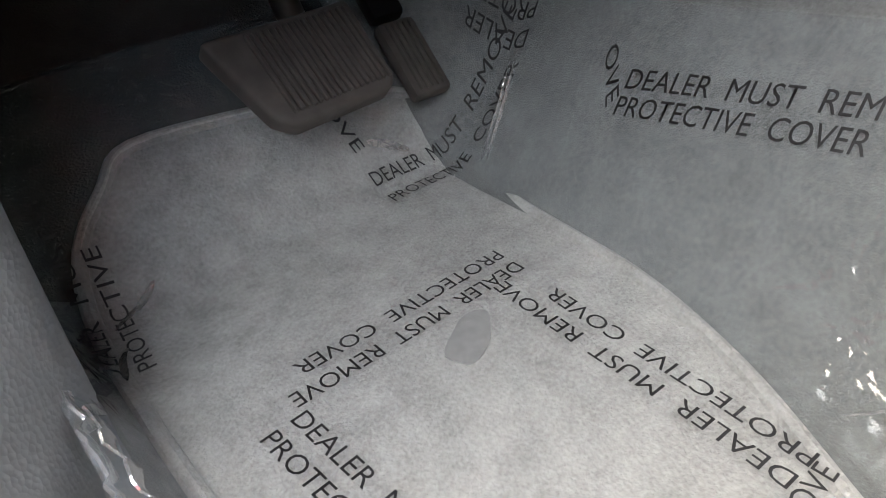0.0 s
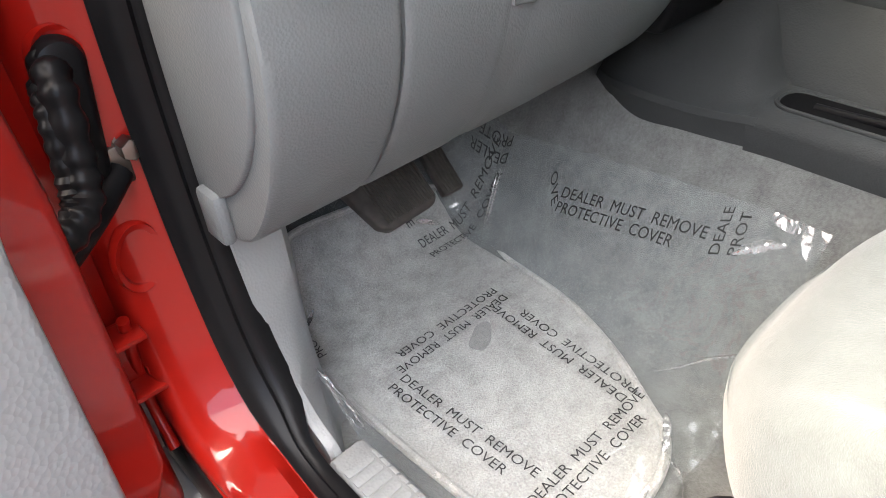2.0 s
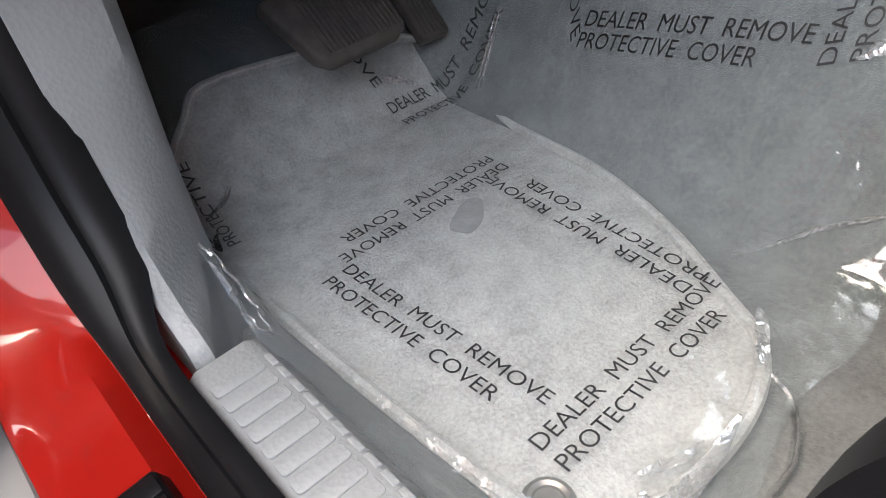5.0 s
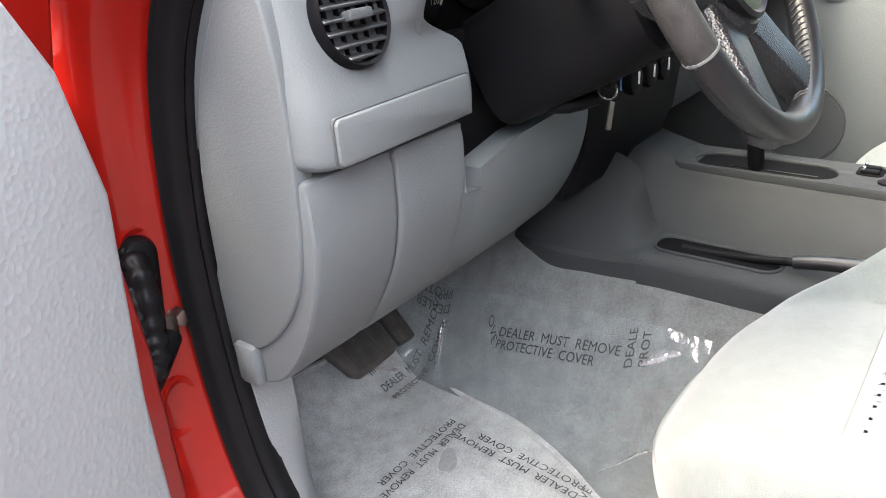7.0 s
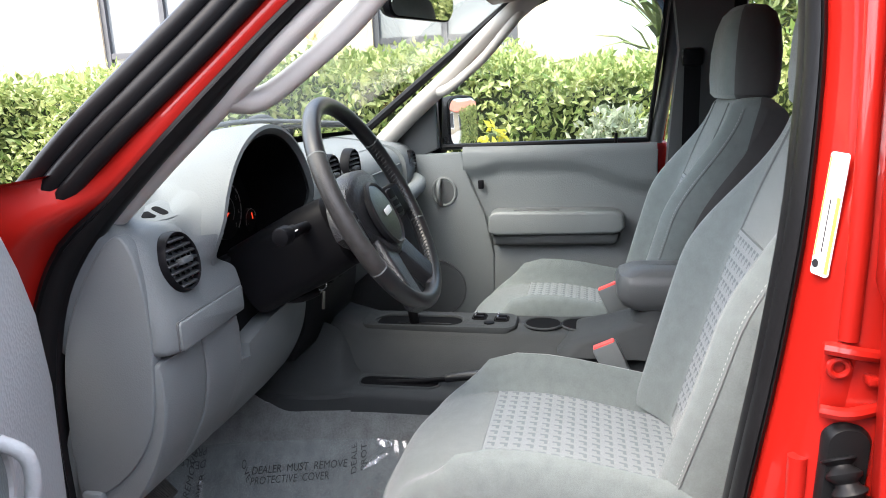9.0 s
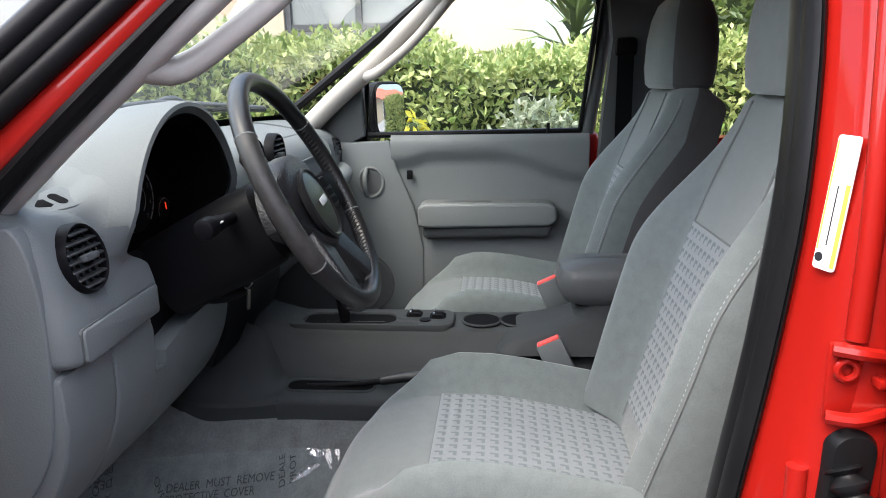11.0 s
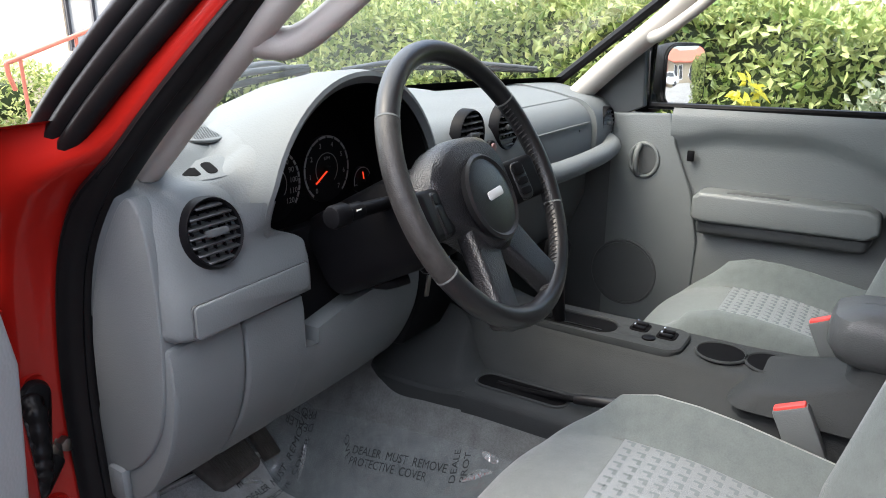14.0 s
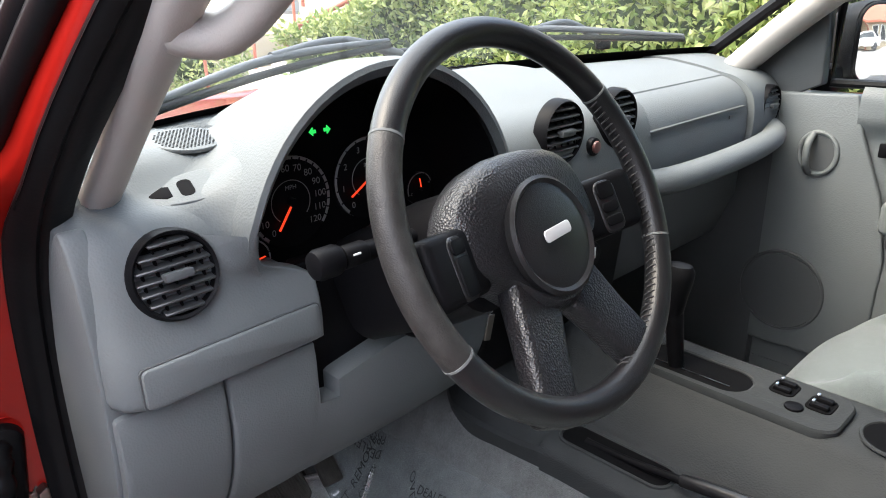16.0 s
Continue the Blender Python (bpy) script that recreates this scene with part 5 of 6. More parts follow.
        stitches(s, [B @ Vector((p[0] * 0.985, p[1] + 0.0035, p[2])) for p in line])
    part("seam", move(tube([(lerp(-cb, cb, k / 10), front(lerp(-cb, cb, k / 10), 0.375) + 0.0008, 0.375) for k in range(11)], 0.002, 6), B), SEAM, s)
    # headrest
    H = B @ pose(0, -0.005, 0.595, 2 - recline, 0, 0)
    hr = []
    for v, w, d, o in ((0.0, 0.125, 0.055, 0), (0.01, 0.135, 0.065, 0), (0.05, 0.138, 0.07, 0), (0.11, 0.132, 0.07, 0), (0.16, 0.118, 0.064, 0), (0.195, 0.098, 0.052, 0), (0.212, 0.07, 0.035, 0), (0.218, 0.03, 0.012, 0)):
        hr.append([(w * math.copysign(abs(math.cos(t)) ** 0.55, math.cos(t)), d * math.copysign(abs(math.sin(t)) ** 0.7, math.sin(t)) + o, v) for t in [2 * math.pi * k / 36 for k in range(36)]])
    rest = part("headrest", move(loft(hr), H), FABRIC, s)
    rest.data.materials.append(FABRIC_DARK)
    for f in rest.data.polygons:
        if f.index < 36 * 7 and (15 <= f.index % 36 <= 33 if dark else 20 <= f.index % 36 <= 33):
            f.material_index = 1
    # black moulded base with its openings, and a grey side shield
    outer = [(p.x, p.y) for p in spline([(-0.232, 0.475, 0), (-0.232, 0.54, 0), (-0.246, 0.625, 0), (-0.272, 0.672, 0), (-0.33, 0.690, 0), (-0.46, 0.690, 0), (-0.50, 0.65, 0), (-0.505, 0.56, 0), (-0.49, 0.475, 0), (-0.37, 0.472, 0), (-0.232, 0.475, 0)], 41)[:-1]]
    inner = [(p.x, p.y) for p in spline([(-0.262, 0.548, 0), (-0.262, 0.572, 0), (-0.268, 0.595, 0), (-0.280, 0.606, 0), (-0.294, 0.600, 0), (-0.318, 0.572, 0), (-0.338, 0.550, 0), (-0.336, 0.536, 0), (-0.315, 0.533, 0), (-0.280, 0.537, 0), (-0.262, 0.548, 0)], 41)[:-1]]
    for sg in (-1, 1):
        x0, x1 = sg * 0.207, sg * 0.172
        bm = bmesh.new()
        vs = [[bm.verts.new((x, y, z)) for y, z in ring] for x, ring in ((x0, inner), (x0, outer), (x1, outer), (x1, inner))]
        m = len(outer)
        for q in range(4):
            for i in range(m):
                bm.faces.new((vs[q][i], vs[q][(i + 1) % m], vs[(q + 1) % 4][(i + 1) % m], vs[(q + 1) % 4][i]))
        bmesh.ops.bevel(bm, geom=[e for e in bm.edges if e.is_manifold and e.calc_face_angle(0) > 1.2], offset=0.006, segments=2, profile=0.5, affect="EDGES")
        part("base", bm, BLACK, s, "black moulded seat base")
        part("wire", tube([(x0, -0.263, 0.553), (x0, -0.27, 0.546), (x0, -0.318, 0.541), (x0, -0.322, 0.548)], 0.003, 8, n=14), CHROME, s, "bright wire in the seat base")
        part("rail", span(min(x0, x1), max(x0, x1), -0.80, -0.30, 0.462, 0.482, 0.003), STEEL, s)
        part("side_shield", prism([(-0.37, 0.665), (-0.365, 0.60), (-0.40, 0.555), (-0.52, 0.53), (-0.76, 0.53), (-0.80, 0.60), (-0.79, 0.70), (-0.60, 0.69)], sg * 0.222 - 0.012, sg * 0.222 + 0.012, "x", 0.01), SILL_GREY, s, "pale grey plastic side shield")
    part("front_base", span(-0.16, 0.16, -0.34, -0.30, 0.60, 0.655, 0.01), BLACK, s)
    part("pan", span(-0.19, 0.19, -0.75, -0.32, 0.64, 0.672, 0.01), BLACK, s)
    part("adjuster_bar", tube([(-0.16, -0.30, 0.55), (-0.16, -0.262, 0.53), (0, -0.25, 0.525), (0.16, -0.262, 0.53), (0.16, -0.30, 0.55)], 0.006, n=24), CHROME, s, "bright adjuster bar")
    return s


seat(-0.388, "front seats", "light grey cloth driver's seat with woven insert", 15.5, False)
seat(0.388, "front seats", "light grey cloth passenger seat with woven insert", 16, True)

# ---- passenger door and pillars ----
pdoor = thing("door", "grey trimmed passenger door, closed", "car door")
DX = 0.70


def card_x(y, z):
    """The door card's inner face: a rounded roll under the window, hollow below it, flat further down."""
    low = 1.105 - 0.07 * smooth(-0.48, -0.75, y) - 0.02 * smooth(-0.30, -0.20, y)
    roll = smooth(low, low + 0.05, z)
    top = 1 - math.sqrt(max(0.0, 1 - max(0.0, (z - 1.165) / 0.03) ** 2))
    return DX + 0.004 - 0.022 * roll + 0.02 * top - 0.012 * smooth(0.90, 0.80, z)


part("panel", sheet(lambda u, v: (card_x(lerp(-0.17, -0.755, u), lerp(0.44, 1.193, v)), lerp(-0.17, -0.755, u), lerp(0.44, 1.193, v)), 50, 70), DOORCARD, pdoor, "grey door card with a rounded top roll")
part("inner_panel", span(DX + 0.012, DX + 0.06, -0.76, 0.12, 0.44, 1.17), DOORCARD, pdoor)
part("skin", prism([(0.15, 0.45), (0.16, 1.15), (-0.80, 1.19), (-0.78, 0.45)], DX + 0.10, DX + 0.16, "x", 0.02), RED, pdoor)
part("front_panel", prism([(0.11, 0.60), (0.11, 1.10), (0.0, 1.172), (-0.165, 1.178), (-0.185, 1.10), (-0.235, 0.98), (-0.262, 0.85), (-0.258, 0.60)], DX - 0.014, DX, "x", 0.006), DOORCARD, pdoor, "grey forward part of the door card")
arm = part("armrest", prism([(-0.252, 0.928), (-0.252, 0.985), (-0.27, 0.998), (-0.63, 0.998), (-0.66, 0.985), (-0.665, 0.945), (-0.64, 0.928), (-0.28, 0.922)], DX - 0.075, DX + 0.01, "x", 0.02, 5), DOORCARD, pdoor, "grey door armrest")
part("switch_plate", span(DX - 0.055, DX - 0.03, -0.47, -0.33, 0.996, 0.9995, 0.0015), GREY_DARK, arm)
part("pocket_lip", prism([(-0.262, 0.885), (-0.262, 0.925), (-0.655, 0.93), (-0.64, 0.89)], DX - 0.05, DX + 0.01, "x", 0.014), GREY_DARK, pdoor)
seg = 36
part("speaker_ring", tube([(DX - 0.015, -0.076 + 0.088 * math.cos(2 * math.pi * k / seg), 0.735 + 0.092 * math.sin(2 * math.pi * k / seg)) for k in range(seg)], 0.004, 6, closed=True), GREY_DARK, pdoor)
part("speaker", cyl(0.086, 0.006, (DX - 0.015, -0.076, 0.735), "x", 40), GREY_DARK, pdoor, "dark door speaker grille")


def pull(parent, x, y, z, side, main=DOORCARD, well=GREY_DARK):
    """A round recessed pull with a loop across it."""
    kn = part("door_pull", tube([(x, y + 0.037 * math.cos(2 * math.pi * k / 30), z + 0.044 * math.sin(2 * math.pi * k / 30)) for k in range(30)], 0.005, 8, closed=True), main, parent, "round grey door pull")
    part("well", cyl(0.036, 0.004, (x + side * 0.002, y, z), "x", 30), well, kn)
    part("loop", tube([(x - side * 0.004, y + 0.012, z - 0.04), (x - side * 0.022, y + 0.014, z - 0.02), (x - side * 0.024, y + 0.014, z + 0.02), (x - side * 0.004, y + 0.012, z + 0.04)], 0.007, n=14), main, kn)


pull(pdoor, DX - 0.016, -0.107, 1.054, 1)
part("lock_pin", cyl(0.005, 0.035, (DX + 0.012, -0.637, 1.205), "z", 10), BLACK, pdoor, "black lock pin")
part("small_switch", box((0.01, 0.018, 0.028), (DX - 0.012, -0.225, 1.075), 0.003), BLACK, pdoor)
# glass run and quarter panel
part("mirror_panel", prism([(0.11, 1.10), (-0.09, 1.19), (-0.085, 1.34), (-0.02, 1.28), (0.10, 1.19)], DX - 0.005, DX + 0.03, "x", 0.004), GREY_DARK, pdoor, "dark triangular trim")
WIN = [(-0.092, 1.19), (-0.732, 1.198), (-0.772, 1.60), (-0.70, 1.622), (-0.45, 1.622), (-0.30, 1.56), (-0.10, 1.365)]
part("window_seal", tube([(DX + 0.045 - 0.09 * smooth(1.2, 1.62, z), y, z) for y, z in WIN], 0.010, 8, closed=True), RUBBER, pdoor)
pane = part("pane", loft([[(DX + 0.05 - 0.09 * smooth(1.2, 1.62, z), y, z) for y, z in WIN], [(DX + 0.054 - 0.09 * smooth(1.2, 1.62, z), y, z) for y, z in WIN]]), GLASS, pdoor, smooth=False)
pane.visible_shadow = False
part("frame", tube([(DX + 0.075, 0.10, 1.19), (DX + 0.045, -0.11, 1.385), (DX + 0.0, -0.31, 1.585), (DX - 0.015, -0.45, 1.645), (DX - 0.015, -0.71, 1.645), (DX + 0.0, -0.80, 1.60), (DX + 0.05, -0.755, 1.19)], 0.02, n=50), GREY_DARK, pdoor, "dark window frame")

mirror = thing("wing_mirror", "black wing mirror on the passenger door", "wing mirror")
mm = pose(0.88, -0.125, 1.262, -1.9, 0, -30.5)
part("housing", move(loft([[(a * s, d, b * s) for a, b in rrect(0.155, 0.17, 0.04, 6)] for s, d in ((1.0, -0.02), (1.03, 0.0), (0.95, 0.05), (0.6, 0.09))]), mm), BLACK, mirror)


def bowl(a, b):
    """The slightly domed face of the mirror glass."""
    return (a, -0.0285 + (a * a + b * b) / (2 * 1.5), b)


edge_line = rrect(0.14, 0.155, 0.035, 8)
part("glass", move(loft([[bowl(a * q, b * q) for a, b in edge_line] for q in (0.001, 0.2, 0.4, 0.6, 0.8, 1.0)], True, False), mm), MIRROR, mirror, "domed mirror glass")
part("rim", move(tube([(a * 1.02, -0.022, b * 1.02) for a, b in edge_line], 0.004, 8, closed=True), mm), BLACK, mirror)
part("stem", span(0.76, 0.88, -0.09, -0.04, 1.16, 1.22, 0.015), BLACK, mirror)

# pillars with trim and grab handles, both sides
for side in (-1, 1):
    nm = "driver's" if side < 0 else "passenger's"
    pil = thing("pillar_trim", "pale trim on the " + nm + " windscreen pillar", "pillar trim", "pillar trims", "structure")
    path = [(0.672, 0.105, 1.19), (0.66, 0.07, 1.222), (0.652, -0.03, 1.312), (0.645, -0.15, 1.41), (0.615, -0.27, 1.515), (0.59, -0.38, 1.60), (0.575, -0.44, 1.64)]
    part("trim", tube([(side * x, y, z) for x, y, z in path], lambda u: 0.02 if side < 0 else 0.034, n=20, flat=0.8), LIGHT_TRIM, pil)
    part("grab_handle", tube([(side * 0.65, -0.10, 1.375), (side * 0.62, -0.135, 1.368), (side * 0.605, -0.20, 1.41), (side * 0.592, -0.26, 1.458), (side * 0.582, -0.32, 1.52), (side * 0.582, -0.365, 1.575), (side * 0.59, -0.37, 1.605)], lambda u: 0.0135 + 0.008 * abs(2 * u - 1) ** 3, n=24), LIGHT_TRIM, pil, "pale grab handle")
    bp = [(q + 0.035 * (side < 0), z) for q, z in ((-0.80 + 0.025 * (side > 0), 1.62), (-0.83 + 0.03 * (side > 0), 1.45), (-0.82 + 0.03 * (side > 0), 1.28), (-0.80 + 0.02 * (side > 0), 1.10), (-0.78, 0.92), (-0.76, 0.5), (-0.92, 0.5), (-0.95, 1.2), (-0.93, 1.62))]
    cols = thing("centre_pillar", "dark grey trim of the centre pillar", "pillar trim", "centre pillars", "structure")
    bm = loft([[(side * (x - 0.09 * smooth(1.2, 1.65, z)), y, z) for y, z in bp] for x in (0.66, 0.715)])
    part("trim", bm, GREY_DARK, cols)
belt = thing("seat_belt", "dark seat belt on the passenger's centre pillar", "seat belt")
part("webbing", loft([[(0.60 + a * 0.0, -0.835 + b, z) for a, b in ((0, -0.022), (0, 0.022))] + [(0.604, -0.835 + 0.022, z), (0.604, -0.835 - 0.022, z)] for z in (0.6, 1.0, 1.42)]), BLACK, belt)
part("guide", box((0.03, 0.06, 0.05), (0.605, -0.835, 1.43), 0.012), BLACK, belt, "black belt guide")

# rear side glass frames on the passenger side
part("rear_frame", tube([(0.70, -0.96, 1.19), (0.63, -0.96, 1.60), (0.63, -1.0, 1.625), (0.63, -1.6, 1.625), (0.70, -1.68, 1.19)], 0.02, n=30), RUBBER, car)

# windscreen
wind = thing("windscreen", "clear windscreen with a dark edge", "windscreen")
def wpt(u, v):
    q = 2 * u - 1
    y = lerp(0.20 + 0.20 * (1 - q * q), -0.42 + 0.10 * (1 - q * q), v)
    return (q * lerp(0.715, 0.60, v), y, lerp(1.215, 1.665, v))
part("pane", sheet(wpt, 20, 10), WINDSCREEN, wind)
for side in (0, 1):
    part("edge", tube([wpt(side, k / 10) for k in range(11)], 0.014, 8), RUBBER, wind)
front = [(0.135, 1.165), (0.09, 1.19), (0.0, 1.275), (-0.123, 1.385), (-0.237, 1.49), (-0.36, 1.58), (-0.50, 1.63)]
for off, r in ((0.043, 0.012), (0.063, 0.014), (0.086, 0.013)):
    line = spline([(a, b, 0) for a, b in front], 40)
    pts = []
    for i, p in enumerate(line[2:], 2):
        d = (line[min(i + 1, 39)] - line[i - 1]).normalized()
        lean = 0.1 * smooth(1.2, 1.65, p.y + 0.04)
        pts.append((-0.752 + lean, p.x - d.y * -off * 1.0, p.y - d.x * off))
    part("moulding", tube(pts, r, 10), RUBBER, wind, "black rubber moulding along the pillar")
part("frit", sheet(lambda u, v: tuple(Vector(wpt(lerp(0.01, 0.99, u), lerp(0.0, 0.10, v))) + Vector((0, -0.004, -0.002))), 30, 3), MATT_BLACK, wind, "black printed band along the foot of the glass")
part("edge", tube([wpt(k / 20, 1.0) for k in range(21)], 0.02, 8), RUBBER, wind)


WIPER = mat("weathered wiper metal", (0.05, 0.053, 0.056), 0.45, vary=0.2, scale=40)


def wiper(tip, mid, root, pivot):
    """A blade from tip to root, carried by an arm from its pivot on the cowl."""
    w = thing("wiper", "dark grey wiper resting below the windscreen", "wiper", "wipers")
    tip, mid, root, pivot = Vector(tip), Vector(mid), Vector(root), Vector(pivot)
    up = Vector((0, 0.004, 0.012))
    part("blade", tube([tip, mid, root], 0.006, n=16), RUBBER, w)
    part("bridge", tube([tip + up * 0.6, mid + up * 1.5, root + up * 0.6], lambda u: 0.004 + 0.003 * math.sin(math.pi * u), n=16), WIPER, w)
    part("arm", tube([mid + up * 1.8, (mid + pivot) / 2 + up * 3, pivot], lambda u: lerp(0.006, 0.010, u), n=14), WIPER, w, "dark grey wiper arm")
    part("cap", cyl(0.018, 0.03, tuple(pivot), "z", 16, bevel=0.005), BLACK, w)


wiper((-0.56, 0.20, 1.268), (-0.30, 0.345, 1.282), (-0.03, 0.40, 1.30), (0.06, 0.46, 1.27))
wiper((0.08, 0.40, 1.288), (0.37, 0.375, 1.288), (0.63, 0.185, 1.275), (0.58, 0.36, 1.265))
rear_view = thing("rear_view_mirror", "black interior mirror below the headliner", "interior mirror")
part("housing", move(loft([[(a * s, d, b * s) for a, b in rrect(0.24, 0.065, 0.028, 6)] for s, d in ((0.96, -0.012), (1.0, 0.0), (0.9, 0.018), (0.5, 0.026))]), pose(0.02, -0.205, 1.548, 8, 0, -22)), BLACK, rear_view)
part("glass", move(prism(rrect(0.222, 0.055, 0.024, 6), -0.016, -0.0135, "y"), pose(0.02, -0.205, 1.548, 8, 0, -22)), MIRROR, rear_view, smooth=False)
part("stem", tube([(0.02, -0.19, 1.56), (0.02, -0.16, 1.63)], 0.01), BLACK, rear_view)
visor = thing("sun_visor", "pale passenger sun visor with a printed label", "sun visor")
part("board", move(box((0.40, 0.17, 0.02), (0, 0, 0), 0.009), pose(0.36, -0.37, 1.612, -6, 0, 0)), LIGHT_TRIM, visor)
part("label", move(box((0.10, 0.05, 0.001), (0, 0, -0.0125)), pose(0.36, -0.37, 1.612, -6, 0, 0)), WHITE, visor)

# ---- driver's sill, kick panel, open door ----
sillcap = thing("sill_cover", "pale grey ribbed plastic sill cover", "sill cover")
part("cover", prism([(-0.711, 0.50), (-0.711, 0.535), (-0.706, 0.5405), (-0.672, 0.5415), (-0.664, 0.538), (-0.650, 0.505), (-0.637, 0.47), (-0.637, 0.45), (-0.70, 0.45)], -0.75, 0.053, "y", 0.0035), SILL_GREY, sillcap)
for k in range(52):
    y = 0.026 - 0.0142 * k
    part("rib", prism(rrect(0.033, 0.0112, 0.0025, 3, -0.689, y), 0.540, 0.5424, "z", 0.0005), SILL_GREY, sillcap)
    part("side_rib", prism([(-0.669, 0.5415), (-0.665, 0.5405), (-0.650, 0.508), (-0.652, 0.505), (-0.672, 0.53)], y - 0.0056, y + 0.0056, "y", 0.0008), SILL_GREY, sillcap)
kick = thing("kick_panel", "pale grey kick panel beside the footwell", "kick panel", kind="structure")
KICK = [(0.46, 0.050, 0.115), (0.50, 0.052, 0.148), (0.54, 0.057, 0.163), (0.56, 0.086, 0.167), (0.59, 0.113, 0.170), (0.634, 0.143, 0.170), (0.70, 0.156, 0.166), (0.78, 0.163, 0.168), (0.86, 0.166, 0.172)]
kick_rows = [(p.x, p.y, p.z) for p in spline(KICK, 40)]
part("panel", loft([[(-0.702, yo + 0.004, z), (-0.698, yo - 0.001, z), (-0.690, yo, z), (-0.668, lerp(yo, yi, 0.55) - 0.006, z), (-0.648, yi - 0.008, z), (-0.637, yi + 0.004, z), (-0.634, yi + 0.03, z), (-0.66, yi + 0.06, z), (-0.702, yi + 0.06, z)] for z, yo, yi in kick_rows]), SILL_GREY, kick)
# Side carpet darkened by colour for the footwell's shade.
part("carpet_side", span(-0.72, -0.638, 0.20, 0.56, 0.42, 0.9, 0.004), SHADED_CARPET, kick, "footwell side carpet, shade painted in its colour")
kick2 = thing("kick_panel", "dark grey kick panel beside the passenger footwell", "kick panel", kind="structure")
part("panel", span(0.685, 0.72, -0.02, 0.55, 0.42, 1.12, 0.006), GREY_DARK, kick2)
step = thing("step_plate", "black ribbed rubber step plate on the sill", "step plate")
part("base", prism([(-0.793, 0.532), (-0.790, 0.546), (-0.752, 0.5515), (-0.746, 0.538)], -0.62, -0.004, "y", 0.003), RUBBER, step)
for k in range(40):
    y = -0.016 - 0.0150 * k
    part("rib", move(box((0.035, 0.0128, 0.0032), (0, 0, 0), 0.0012), pose(-0.770, y, 0.5495, 0, -8, 0)), RUBBER, step)

HINGE, OPEN = Vector((-0.86, 0.17, 0)), 62.0
ddoor = thing("door", "open driver's door with a grey card and red edge", "car door")
ddoor.matrix_world = Matrix.Translation(HINGE) @ pose(0, 0, 0, 0, 0, -OPEN)
def dl(y, z):
    return (y - HINGE.y, z)
DOORLINE = [(0.11, 0.56), (0.158, 0.63), (0.168, 0.9), (0.155, 1.1), (0.115, 1.22), (0.04, 1.33), (-0.06, 1.42), (-0.10, 1.21), (-0.75, 1.2), (-0.74, 0.9), (-0.66, 0.62), (-0.58, 0.5)]
part("shell", prism([dl(y, z) for y, z in DOORLINE], 0.0, 0.085, "x", 0.015), RED, ddoor, "red door shell")
CARDLINE = [(0.060, 0.56), (0.090, 0.63), (0.102, 0.9), (0.126, 1.06), (0.11, 1.15), (0.075, 1.21), (0.03, 1.265), (0.0, 1.34), (-0.05, 1.40), (-0.09, 1.21), (-0.73, 1.2), (-0.72, 0.9), (-0.64, 0.62), (-0.56, 0.5)]
part("frame_corner", prism([dl(y, z) for y, z in ((0.10, 1.10), (0.175, 1.12), (0.20, 1.19), (0.212, 1.3), (0.225, 1.46), (0.10, 1.47), (-0.05, 1.42), (0.0, 1.3))], 0.02, 0.06, "x", 0.01), RED, ddoor, "red corner of the window frame")
part("card_edge", prism([dl(lerp(-0.3, y, 1.008), lerp(0.9, z, 1.006)) for y, z in CARDLINE], 0.079, 0.086, "x", 0.001), mat("tan edge", (0.45, 0.38, 0.28), 0.8), ddoor, "thin tan edge of the door card")
# Card in the brightened grey, for the skylight that falls on it.
part("card", prism([dl(y, z) for y, z in CARDLINE], 0.08, 0.118, "x", 0.010), DOORCARD_LIT, ddoor, "grey grained door card")
part("frame", tube([(0.04, *dl(0.10, 1.19)), (0.07, *dl(-0.11, 1.385)), (0.12, *dl(-0.31, 1.585)), (0.13, *dl(-0.45, 1.645)), (0.13, *dl(-0.71, 1.645)), (0.11, *dl(-0.80, 1.60)), (0.05, *dl(-0.755, 1.19))], 0.022, n=50), RED, ddoor, "red window frame")
pull(ddoor, 0.121, -0.107 - HINGE.y, 1.054, -1, DOORCARD_LIT, DOORCARD)
spk = part("speaker", cyl(0.085, 0.008, (0.121, -0.09 - HINGE.y, 0.725), "x", 40), GREY, ddoor, "round grey speaker grille")
part("ring", tube([(0.124, -0.09 - HINGE.y + 0.088 * math.cos(2 * math.pi * k / 40), 0.725 + 0.088 * math.sin(2 * math.pi * k / 40)) for k in range(40)], 0.006, 8, closed=True), GREY, spk)

# hinges and harness on the door frame
for z in (0.65, 1.03):
    h = part("door_hinge", box((0.055, 0.012, 0.072), (-0.800, 0.222, z), 0.003), RED, car, "red painted steel door hinge")
    part("pin", cyl(0.011, 0.085, (-0.842, 0.205, z)), RED, h)
    for dz in (-0.022, 0.022):
        part("bolt", cyl(0.009, 0.01, (-0.792, 0.212, z + dz), "y", 6), RED, h)
    for dz in (-0.034, 0.034):
        part("lug", box((0.056, 0.036, 0.007), (-0.818, 0.205, z + dz), 0.003), RED, h)
check = thing("door_check", "steel door check strap with a black rubber boot", "door check")
part("bolt", cyl(0.010, 0.02, (-0.744, 0.196, 0.862), "y", 6, bevel=0.002), STEEL, check)
part("washer", cyl(0.011, 0.004, (-0.744, 0.204, 0.862), "y", 20), STEEL, check)
part("bracket", box((0.026, 0.010, 0.036), (-0.757, 0.205, 0.846), 0.003), STEEL, check)
part("strap", tube([(-0.757, 0.200, 0.842), (-0.80, 0.17, 0.825), (-0.86, 0.13, 0.81)], 0.012, n=10), RUBBER, check)
